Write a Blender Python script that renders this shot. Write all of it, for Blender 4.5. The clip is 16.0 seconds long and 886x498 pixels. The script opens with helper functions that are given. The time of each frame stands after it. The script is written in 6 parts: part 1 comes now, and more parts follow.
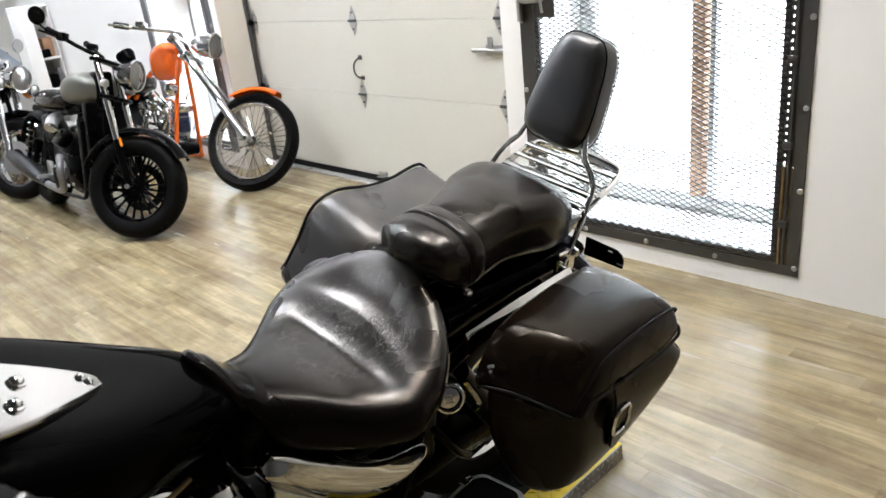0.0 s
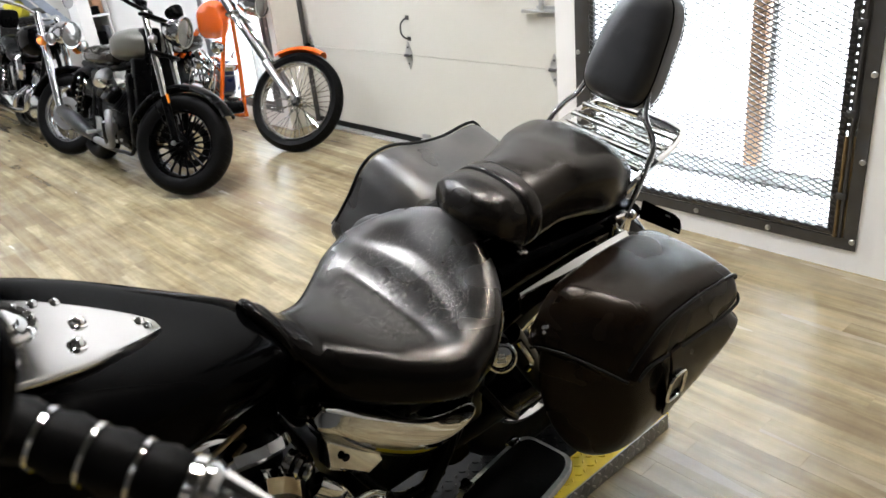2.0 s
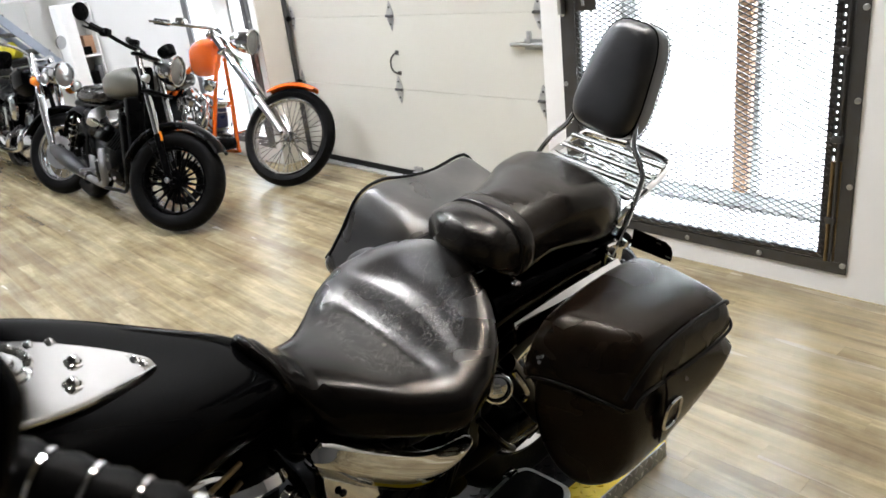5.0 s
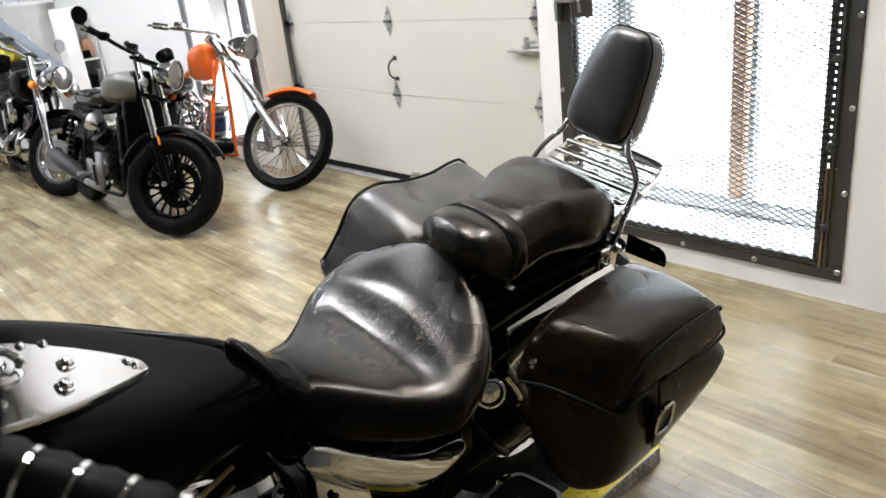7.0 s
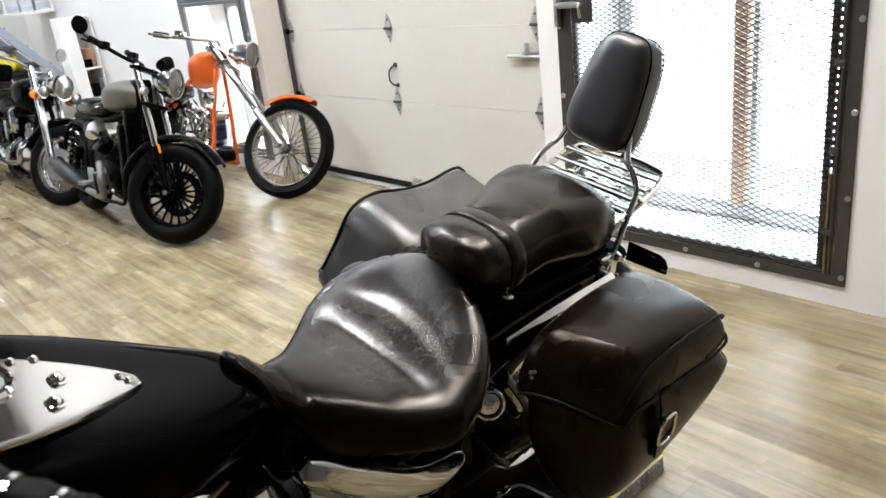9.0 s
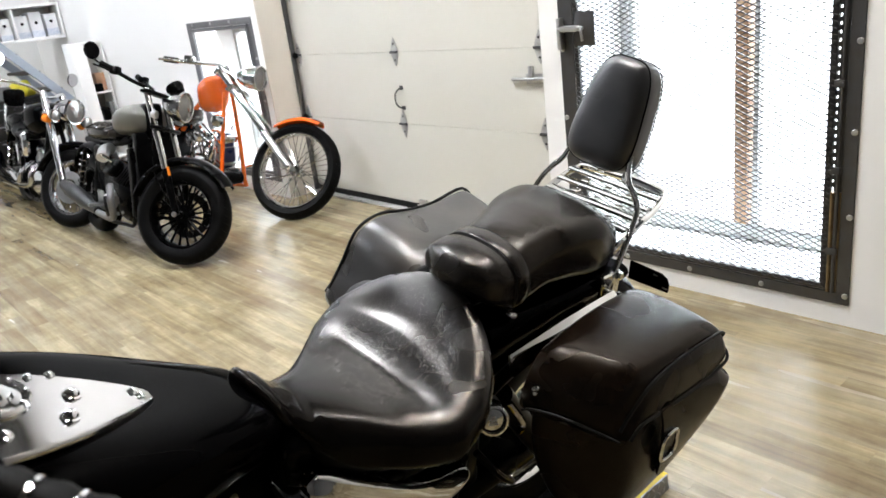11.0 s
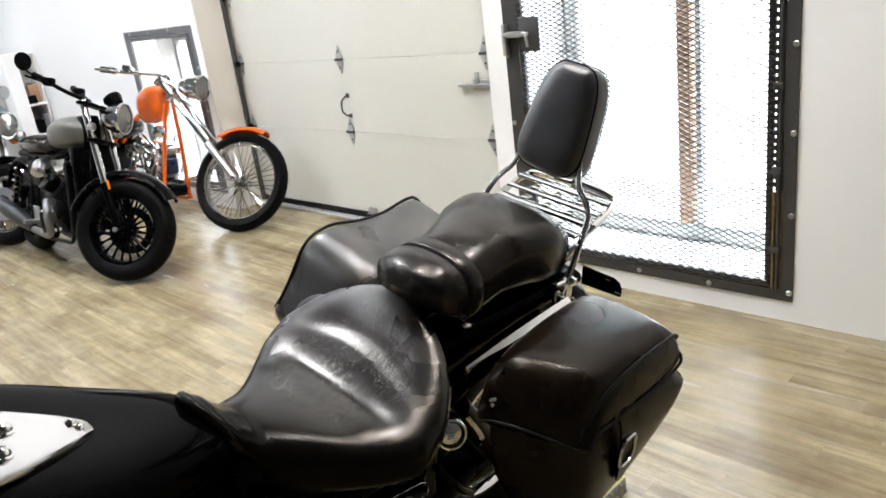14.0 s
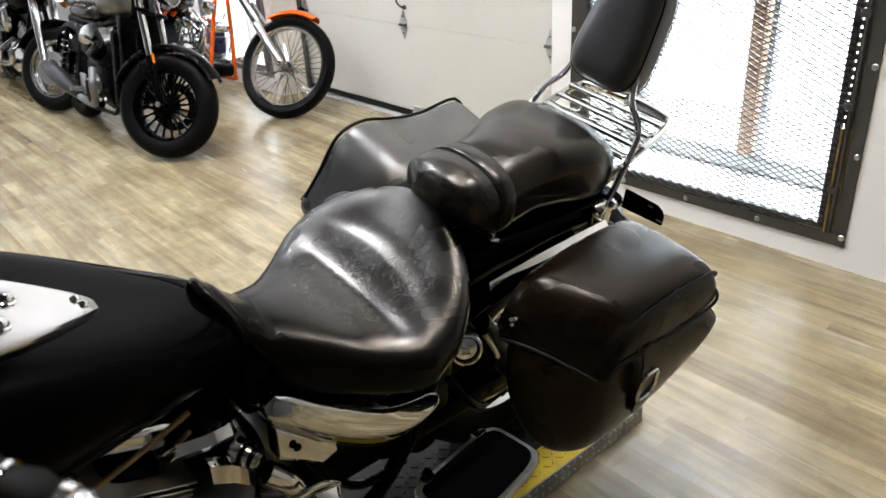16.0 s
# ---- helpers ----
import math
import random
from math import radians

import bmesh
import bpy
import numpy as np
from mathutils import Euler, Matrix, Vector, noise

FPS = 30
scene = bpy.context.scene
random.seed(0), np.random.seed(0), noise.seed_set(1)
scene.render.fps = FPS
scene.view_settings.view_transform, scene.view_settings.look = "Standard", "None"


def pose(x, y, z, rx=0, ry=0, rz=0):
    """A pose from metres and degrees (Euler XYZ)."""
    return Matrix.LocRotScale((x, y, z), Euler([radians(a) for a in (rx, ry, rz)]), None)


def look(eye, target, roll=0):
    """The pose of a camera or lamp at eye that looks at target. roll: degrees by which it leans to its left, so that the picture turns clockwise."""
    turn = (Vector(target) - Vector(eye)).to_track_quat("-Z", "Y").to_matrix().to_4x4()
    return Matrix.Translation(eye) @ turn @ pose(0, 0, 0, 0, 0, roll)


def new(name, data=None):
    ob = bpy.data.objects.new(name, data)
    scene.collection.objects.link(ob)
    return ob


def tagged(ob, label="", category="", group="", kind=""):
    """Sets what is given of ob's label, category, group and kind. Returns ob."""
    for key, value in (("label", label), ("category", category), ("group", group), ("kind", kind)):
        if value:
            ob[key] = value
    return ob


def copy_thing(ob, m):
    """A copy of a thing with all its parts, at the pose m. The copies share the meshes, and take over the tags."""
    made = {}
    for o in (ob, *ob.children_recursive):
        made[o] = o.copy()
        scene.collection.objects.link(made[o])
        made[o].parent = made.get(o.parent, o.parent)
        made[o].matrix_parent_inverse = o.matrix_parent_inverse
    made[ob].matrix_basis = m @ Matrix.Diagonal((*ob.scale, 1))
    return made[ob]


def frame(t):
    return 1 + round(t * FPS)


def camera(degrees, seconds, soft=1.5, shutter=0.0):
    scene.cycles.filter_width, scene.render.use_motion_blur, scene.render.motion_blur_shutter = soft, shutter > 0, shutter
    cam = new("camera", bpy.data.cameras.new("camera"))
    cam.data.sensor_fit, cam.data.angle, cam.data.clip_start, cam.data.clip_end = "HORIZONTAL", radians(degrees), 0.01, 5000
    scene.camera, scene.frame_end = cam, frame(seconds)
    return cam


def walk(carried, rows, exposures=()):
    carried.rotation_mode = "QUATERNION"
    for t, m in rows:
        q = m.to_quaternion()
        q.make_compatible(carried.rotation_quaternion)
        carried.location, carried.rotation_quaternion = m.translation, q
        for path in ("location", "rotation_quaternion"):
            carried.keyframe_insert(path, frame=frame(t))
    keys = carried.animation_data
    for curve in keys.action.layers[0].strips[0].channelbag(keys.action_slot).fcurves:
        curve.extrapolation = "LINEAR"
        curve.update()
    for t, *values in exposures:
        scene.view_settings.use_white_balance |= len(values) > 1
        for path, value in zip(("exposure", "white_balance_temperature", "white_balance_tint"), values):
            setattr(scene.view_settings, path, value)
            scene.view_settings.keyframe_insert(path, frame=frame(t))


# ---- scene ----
cam = camera(61.2, 16.0)
PATH = [
    (0, (0.04, 0.022, 1.535), (-1.324, 1.279, 0.787), -6.5),
    (0.5, (0.034, 0.017, 1.542), (-1.307, 1.306, 0.806), -6.0),
    (1, (0.021, 0.022, 1.533), (-1.318, 1.302, 0.779), -7.3),
    (1.5, (0.016, 0.016, 1.527), (-1.342, 1.294, 0.804), -7.1),
    (2, (-0.002, 0.002, 1.507), (-1.412, 1.162, 0.691), -6.1),
    (2.5, (-0.012, 0.006, 1.498), (-1.437, 1.134, 0.665), -6.2),
    (3, (-0.023, -0.009, 1.49), (-1.458, 1.091, 0.633), -4.7),
    (3.5, (-0.016, -0.008, 1.491), (-1.452, 1.088, 0.633), -5.0),
    (4, (-0.005, -0.001, 1.51), (-1.419, 1.179, 0.729), -6.1),
    (4.5, (0.004, -0.01, 1.517), (-1.421, 1.191, 0.79), -6.3),
    (5, (0.006, -0.003, 1.513), (-1.412, 1.197, 0.771), -6.9),
    (7.5, (0.017, 0.0, 1.512), (-1.401, 1.209, 0.784), -6.5),
    (8, (0.011, 0.0, 1.513), (-1.417, 1.194, 0.781), -6.9),
    (8.5, (0.008, 0.007, 1.516), (-1.444, 1.187, 0.809), -7.4),
    (9, (0.01, 0.021, 1.513), (-1.417, 1.228, 0.798), -7.0),
    (9.5, (0.006, 0.021, 1.514), (-1.433, 1.225, 0.82), -7.2),
    (12, (0.056, -0.007, 1.521), (-1.391, 1.21, 0.869), -7.3),
    (12.5, (0.046, 0.006, 1.514), (-1.392, 1.234, 0.864), -7.6),
    (13, (0.047, 0.041, 1.51), (-1.316, 1.343, 0.841), -8.9),
    (13.5, (0.044, 0.049, 1.512), (-1.299, 1.377, 0.855), -9.2),
    (14, (0.015, 0.022, 1.521), (-1.345, 1.331, 0.859), -7.6),
    (14.5, (-0.038, -0.098, 1.539), (-1.416, 1.18, 0.855), -5.3),
    (15, (-0.033, -0.23, 1.537), (-1.337, 1.085, 0.783), -2.9),
    (15.5, (0.005, -0.204, 1.54), (-1.217, 1.185, 0.778), -1.3),
    (16, (-0.024, 0.09, 1.496), (-1.403, 1.237, 0.612), -3.5),
]
cam.data.dof.use_dof, cam.data.dof.focus_distance, cam.data.dof.aperture_fstop = True, 2.3, 6.0
walk(cam, [(t, look(eye, target, roll)) for t, eye, target, roll in PATH])

# ---- world, lights, exposure ----
scene.view_settings.exposure = 0.15
world = bpy.data.worlds.new("sky")
scene.world = world
world.use_nodes = True
wn = world.node_tree.nodes
sky = wn.new("ShaderNodeTexSky")
sky.sky_type, sky.sun_disc = "NISHITA", False
sky.sun_elevation, sky.sun_rotation = radians(40), radians(20)
world.node_tree.links.new(sky.outputs[0], wn["Background"].inputs[0])
wn["Background"].inputs[1].default_value = 0.15


def area(name, eye, target, sx, sy, watts, colour=(1, 1, 1)):
    lamp = bpy.data.lights.new(name, "AREA")
    lamp.shape, lamp.size, lamp.size_y, lamp.energy, lamp.color = "RECTANGLE", sx, sy, watts, colour
    ob = new(name, lamp)
    ob.matrix_world = look(eye, target)
    return ob


# daylight through the caged doorway and the small window
area("doorway_daylight", (-1.72, 4.3, 2.95), (-1.6, 1.4, 0.3), 2.0, 1.0, 600, (0.78, 0.91, 1))
area("window_daylight", (-6.12, 3.3, 0.95), (-6.12, 0, 0.3), 1.0, 1.0, 14, (0.85, 0.94, 1))


# ---- materials ----
def nodes_of(m):
    m.use_nodes = True
    return m.node_tree.nodes, m.node_tree.links


def surface(name, colour, rough=0.5, metal=0.0, spot=None, scale=8.0, amount=0.25, bump=0.0, bump_scale=200.0, coat=0.0, rough_var=0.1, spec=0.5):
    """A painted, moulded or plated surface: two scales of tone, smears in the gloss, fine relief."""
    m = bpy.data.materials.new(name)
    n, l = nodes_of(m)
    b = n["Principled BSDF"]
    geo = n.new("ShaderNodeTexCoord")
    big, fine = n.new("ShaderNodeTexNoise"), n.new("ShaderNodeTexNoise")
    big.inputs["Scale"].default_value, fine.inputs["Scale"].default_value = scale, bump_scale
    big.inputs["Detail"].default_value = 5
    for t in (big, fine):
        l.new(geo.outputs["Object"], t.inputs["Vector"])
    mix = n.new("ShaderNodeMix")
    mix.data_type = "RGBA"
    mix.inputs["A"].default_value = (*colour, 1)
    mix.inputs["B"].default_value = (*(spot or [c * 0.6 for c in colour]), 1)
    ramp = n.new("ShaderNodeMapRange")
    ramp.inputs["From Min"].default_value, ramp.inputs["From Max"].default_value = 0.35, 0.75
    ramp.inputs["To Max"].default_value = amount
    l.new(big.outputs["Fac"], ramp.inputs["Value"])
    l.new(ramp.outputs[0], mix.inputs["Factor"])
    l.new(mix.outputs["Result"], b.inputs["Base Color"])
    rr = n.new("ShaderNodeMapRange")
    rr.inputs["To Min"].default_value, rr.inputs["To Max"].default_value = max(rough - rough_var, 0.02), rough + rough_var
    l.new(big.outputs["Fac"], rr.inputs["Value"])
    l.new(rr.outputs[0], b.inputs["Roughness"])
    b.inputs["Metallic"].default_value = metal
    b.inputs["Coat Weight"].default_value = coat
    b.inputs["Coat Roughness"].default_value = 0.05
    b.inputs["Specular IOR Level"].default_value = spec
    if bump:
        bp = n.new("ShaderNodeBump")
        bp.inputs["Strength"].default_value, bp.inputs["Distance"].default_value = bump, 0.002
        l.new(fine.outputs["Fac"], bp.inputs["Height"])
        l.new(bp.outputs[0], b.inputs["Normal"])
    return m


def leather(name, colour, rough, crease, cracks=0.0, sheen=0.05, spec=0.6, sat=None, dents=0.25, tint=(1, 1, 1)):
    """Black hide: pebble grain, soft dents, and pale hair cracks where it has been sat on."""
    m = bpy.data.materials.new(name)
    n, l = nodes_of(m)
    b = n["Principled BSDF"]
    tc = n.new("ShaderNodeTexCoord")

    def noise(scale, detail=2.0, distort=0.0):
        t = n.new("ShaderNodeTexNoise")
        t.inputs["Scale"].default_value, t.inputs["Detail"].default_value, t.inputs["Distortion"].default_value = scale, detail, distort
        l.new(tc.outputs["Object"], t.inputs["Vector"])
        return t.outputs["Fac"]

    def span(value, lo, hi, a=0.0, z=1.0):
        r = n.new("ShaderNodeMapRange")
        r.inputs["From Min"].default_value, r.inputs["From Max"].default_value = lo, hi
        r.inputs["To Min"].default_value, r.inputs["To Max"].default_value = a, z
        l.new(value, r.inputs["Value"])
        return r.outputs[0]

    def calc(op, a, c):
        r = n.new("ShaderNodeMath")
        r.operation = op
        for k, v in enumerate((a, c)):
            if isinstance(v, float):
                r.inputs[k].default_value = v
            else:
                l.new(v, r.inputs[k])
        return r.outputs[0]

    warp = n.new("ShaderNodeTexNoise")
    warp.inputs["Scale"].default_value, warp.inputs["Detail"].default_value = 38, 3
    l.new(tc.outputs["Object"], warp.inputs["Vector"])
    bent = n.new("ShaderNodeVectorMath")
    bent.operation = "MULTIPLY_ADD"
    bent.inputs[1].default_value = (0.045, 0.045, 0.045)
    l.new(warp.outputs["Color"], bent.inputs[0])
    drawn = n.new("ShaderNodeVectorMath")
    drawn.operation = "MULTIPLY"
    drawn.inputs[1].default_value = (1.25, 0.6, 1.0)
    l.new(tc.outputs["Object"], drawn.inputs[0])
    l.new(drawn.outputs[0], bent.inputs[2])

    def hairs(scale, width, gap):
        v = n.new("ShaderNodeTexVoronoi")
        v.feature = "DISTANCE_TO_EDGE"
        v.inputs["Scale"].default_value = scale
        l.new(bent.outputs[0], v.inputs["Vector"])
        return calc("MULTIPLY", span(v.outputs["Distance"], 0.0, width, 1.0, 0.0), span(noise(gap, 2.0), 0.38, 0.58))

    grain = n.new("ShaderNodeTexVoronoi")
    grain.inputs["Scale"].default_value = 600
    l.new(tc.outputs["Object"], grain.inputs["Vector"])
    smear, worn = noise(5, 1.0), noise(16, 0.5)
    crack = calc("MAXIMUM", hairs(38, 0.013, 16), hairs(80, 0.018, 22))
    if sat:
        # wear only where riders sit: above the given heights of the hide
        split = n.new("ShaderNodeSeparateXYZ")
        l.new(tc.outputs["Object"], split.inputs[0])
        near = n.new("ShaderNodeVectorMath")
        near.operation = "MULTIPLY_ADD"
        near.inputs[1].default_value, near.inputs[2].default_value = (1 / 0.19, 1 / 0.16, 0), (-0.02 / 0.19, -0.80 / 0.16, 0)
        l.new(tc.outputs["Object"], near.inputs[0])
        away = n.new("ShaderNodeVectorMath")
        away.operation = "LENGTH"
        l.new(near.outputs[0], away.inputs[0])
        crack = calc("MULTIPLY", crack, calc("MULTIPLY", span(split.outputs[2], *sat), span(away.outputs["Value"], 0.7, 1.0, 1.0, 0.0)))
    mix = n.new("ShaderNodeMix")
    mix.data_type = "RGBA"
    mix.inputs["A"].default_value, mix.inputs["B"].default_value = (*colour, 1), (0.30, 0.28, 0.26, 1)
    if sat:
        # rubbed hide: dusty and rougher; its lighter colour also gives the top its sheen
        rub_sheen = calc("MULTIPLY", span(split.outputs[2], sat[0], sat[1] + 0.02), span(split.outputs[1], 0.58, 0.74))
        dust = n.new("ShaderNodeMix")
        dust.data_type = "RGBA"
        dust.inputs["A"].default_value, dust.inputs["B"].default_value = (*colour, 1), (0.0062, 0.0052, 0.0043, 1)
        l.new(calc("MULTIPLY", rub_sheen, span(noise(14, 7.0, 0.3), 0.3, 0.75, 0.6, 1.0)), dust.inputs["Factor"])
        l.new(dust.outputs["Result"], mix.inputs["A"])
    else:
        # faint brownish scuffs and handling marks
        scuff = n.new("ShaderNodeMix")
        scuff.data_type = "RGBA"
        scuff.inputs["A"].default_value = (*colour, 1)
        scuff.inputs["B"].default_value = (colour[0] * 2.3, colour[1] * 2.1, colour[2] * 1.9, 1)
        l.new(span(noise(9, 3.0), 0.40, 0.75), scuff.inputs["Factor"])
        l.new(scuff.outputs["Result"], mix.inputs["A"])
    l.new(calc("MULTIPLY", crack, cracks), mix.inputs["Factor"])
    l.new(mix.outputs["Result"], b.inputs["Base Color"])
    b.inputs["Specular IOR Level"].default_value = spec
    # warm specular tint puts lamp warmth into the hide's highlights
    b.inputs["Specular Tint"].default_value = (*tint, 1)
    rr = calc("ADD", span(smear, 0.3, 0.7, rough - sheen, rough + sheen), span(worn, 0.35, 0.7, -0.02, 0.02))
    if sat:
        rr = calc("ADD", rr, calc("MULTIPLY", rub_sheen, 0.06))
        # specular falls off on the skirts, standing in for their dark reflection
        l.new(span(rub_sheen, 0.0, 1.0, spec * 0.13, spec), b.inputs["Specular IOR Level"])
    l.new(rr, b.inputs["Roughness"])
    b1, b2 = n.new("ShaderNodeBump"), n.new("ShaderNodeBump")
    b1.inputs["Strength"].default_value, b1.inputs["Distance"].default_value = 0.06, 0.0004
    b2.inputs["Strength"].default_value, b2.inputs["Distance"].default_value = crease, 0.0008
    b2.invert = True
    l.new(grain.outputs["Distance"], b1.inputs["Height"])
    l.new(crack, b2.inputs["Height"])
    l.new(b1.outputs[0], b2.inputs["Normal"])
    # the padding's own unevenness under the hide
    b3 = n.new("ShaderNodeBump")
    b3.inputs["Strength"].default_value, b3.inputs["Distance"].default_value = dents, 0.006
    l.new(noise(22, 4.0, 0.8), b3.inputs["Height"])
    l.new(b2.outputs[0], b3.inputs["Normal"])
    l.new(b3.outputs[0], b.inputs["Normal"])
    return m


def plank_material(name, island):
    """Wood-look vinyl: a tone for each plank, long grain, grey wear."""
    m = bpy.data.materials.new(name)
    n, l = nodes_of(m)
    b = n["Principled BSDF"]
    geo = n.new("ShaderNodeNewGeometry")
    rnd = geo.outputs["Random Per Island"] if island else n.new("ShaderNodeObjectInfo").outputs["Random"]
    mp = n.new("ShaderNodeVectorMath")
    mp.operation = "MULTIPLY"
    mp.inputs[1].default_value = (1.6, 19, 1)
    l.new(geo.outputs["Position"], mp.inputs[0])
    comb = n.new("ShaderNodeCombineXYZ")
    big = n.new("ShaderNodeMath")
    big.operation = "MULTIPLY"
    big.inputs[1].default_value = 60
    l.new(rnd, big.inputs[0])
    l.new(big.outputs[0], comb.inputs[2])
    l.new(big.outputs[0], comb.inputs[0])
    off = n.new("ShaderNodeVectorMath")
    l.new(mp.outputs[0], off.inputs[0])
    l.new(comb.outputs[0], off.inputs[1])
    grain, cloud = n.new("ShaderNodeTexNoise"), n.new("ShaderNodeTexNoise")
    grain.inputs["Scale"].default_value, grain.inputs["Detail"].default_value, grain.inputs["Roughness"].default_value = 1.0, 8, 0.65
    grain.inputs["Distortion"].default_value = 0.6
    cloud.inputs["Scale"].default_value, cloud.inputs["Detail"].default_value = 0.35, 3
    l.new(off.outputs[0], grain.inputs["Vector"])
    l.new(off.outputs[0], cloud.inputs["Vector"])
    ramp = n.new("ShaderNodeValToRGB")
    e = ramp.color_ramp.elements
    e[0].position, e[0].color = 0.25, (0.165, 0.134, 0.086, 1)
    e[1].position, e[1].color = 0.74, (0.46, 0.415, 0.297, 1)
    for at, tint in ((0.42, (0.262, 0.226, 0.152)), (0.57, (0.355, 0.308, 0.203))):
        ramp.color_ramp.elements.new(at).color = (*tint, 1)
    l.new(grain.outputs["Fac"], ramp.inputs["Fac"])
    tone = n.new("ShaderNodeValToRGB")
    e = tone.color_ramp.elements
    e[0].position, e[0].color = 0.0, (0.64, 0.58, 0.50, 1)
    e[1].position, e[1].color = 1.0, (1.08, 1.08, 1.06, 1)
    third = tone.color_ramp.elements.new(0.16)
    third.color = (0.90, 0.88, 0.82, 1)
    l.new(rnd, tone.inputs["Fac"])
    mul = n.new("ShaderNodeMix")
    mul.data_type, mul.blend_type = "RGBA", "MULTIPLY"
    mul.inputs["Factor"].default_value = 1
    l.new(ramp.outputs[0], mul.inputs["A"])
    l.new(tone.outputs[0], mul.inputs["B"])
    grey = n.new("ShaderNodeMix")
    grey.data_type = "RGBA"
    grey.inputs["B"].default_value = (0.285, 0.256, 0.195, 1)
    gm = n.new("ShaderNodeMapRange")
    gm.inputs["From Min"].default_value, gm.inputs["From Max"].default_value, gm.inputs["To Max"].default_value = 0.45, 0.7, 0.55
    l.new(cloud.outputs["Fac"], gm.inputs["Value"])
    l.new(gm.outputs[0], grey.inputs["Factor"])
    l.new(mul.outputs["Result"], grey.inputs["A"])
    blot = n.new("ShaderNodeTexNoise")
    blot.inputs["Scale"].default_value, blot.inputs["Detail"].default_value, blot.inputs["Roughness"].default_value = 2.6, 8, 0.72
    l.new(geo.outputs["Position"], blot.inputs["Vector"])
    bl = n.new("ShaderNodeValToRGB")
    e = bl.color_ramp.elements
    e[0].position, e[0].color = 0.38, (0.55, 0.47, 0.36, 1)
    e[1].position, e[1].color = 0.60, (1.06, 1.04, 0.97, 1)
    l.new(blot.outputs["Fac"], bl.inputs["Fac"])
    bm_ = n.new("ShaderNodeMix")
    bm_.data_type, bm_.blend_type = "RGBA", "MULTIPLY"
    bm_.inputs["Factor"].default_value = 0.62
    l.new(grey.outputs["Result"], bm_.inputs["A"])
    l.new(bl.outputs[0], bm_.inputs["B"])
    # the print shows short narrow strips of differing stain
    strip = n.new("ShaderNodeTexBrick")
    strip.offset, strip.squash = 0.37, 1.0
    strip.inputs["Color1"].default_value, strip.inputs["Color2"].default_value = (1.05, 1.04, 1.01, 1), (0.78, 0.75, 0.71, 1)
    strip.inputs["Scale"].default_value, strip.inputs["Mortar Size"].default_value = 1.0, 0.0
    strip.inputs["Brick Width"].default_value, strip.inputs["Row Height"].default_value = 0.33, 0.034
    l.new(geo.outputs["Position"], strip.inputs["Vector"])
    stain = n.new("ShaderNodeMix")
    stain.data_type, stain.blend_type = "RGBA", "MULTIPLY"
    stain.inputs["Factor"].default_value = 0.34
    l.new(bm_.outputs["Result"], stain.inputs["A"])
    l.new(strip.outputs["Color"], stain.inputs["B"])
    # long brown streaks and small dark knots of the print
    far = n.new("ShaderNodeVectorMath")
    far.operation = "MULTIPLY"
    far.inputs[1].default_value = (1.1, 8.5, 1)
    l.new(geo.outputs["Position"], far.inputs[0])
    layer = stain.outputs["Result"]
    for vec, scale, lo, hi, tint in ((far.outputs[0], 1.0, 0.40, 0.56, (0.60, 0.50, 0.38)), (mp.outputs[0], 2.4, 0.26, 0.33, (0.42, 0.35, 0.27))):
        tx, rp, mx = n.new("ShaderNodeTexNoise"), n.new("ShaderNodeValToRGB"), n.new("ShaderNodeMix")
        tx.inputs["Scale"].default_value, tx.inputs["Detail"].default_value, tx.inputs["Roughness"].default_value = scale, 5, 0.6
        l.new(vec, tx.inputs["Vector"])
        e = rp.color_ramp.elements
        e[0].position, e[0].color = lo, (*tint, 1)
        e[1].position, e[1].color = hi, (1.05, 1.05, 1.05, 1)
        l.new(tx.outputs["Fac"], rp.inputs["Fac"])
        mx.data_type, mx.blend_type = "RGBA", "MULTIPLY"
        mx.inputs["Factor"].default_value = 0.34
        l.new(layer, mx.inputs["A"])
        l.new(rp.outputs[0], mx.inputs["B"])
        layer = mx.outputs["Result"]
    l.new(layer, b.inputs["Base Color"])
    rr = n.new("ShaderNodeMapRange")
    rr.inputs["To Min"].default_value, rr.inputs["To Max"].default_value = 0.17, 0.32
    l.new(cloud.outputs["Fac"], rr.inputs["Value"])
    l.new(rr.outputs[0], b.inputs["Roughness"])
    bp = n.new("ShaderNodeBump")
    bp.inputs["Strength"].default_value, bp.inputs["Distance"].default_value = 0.15, 0.001
    l.new(grain.outputs["Fac"], bp.inputs["Height"])
    l.new(bp.outputs[0], b.inputs["Normal"])
    return m


def glow(name, colour, strength):
    m = bpy.data.materials.new(name)
    n, l = nodes_of(m)
    b = n["Principled BSDF"]
    b.inputs["Emission Color"].default_value, b.inputs["Emission Strength"].default_value = (*colour, 1), strength
    return m


def glass(name, rough=0.0, tint=(1, 1, 1)):
    m = bpy.data.materials.new(name)
    n, l = nodes_of(m)
    b = n["Principled BSDF"]
    b.inputs["Base Color"].default_value = (*tint, 1)
    b.inputs["Transmission Weight"].default_value, b.inputs["Roughness"].default_value = 1.0, rough
    return m


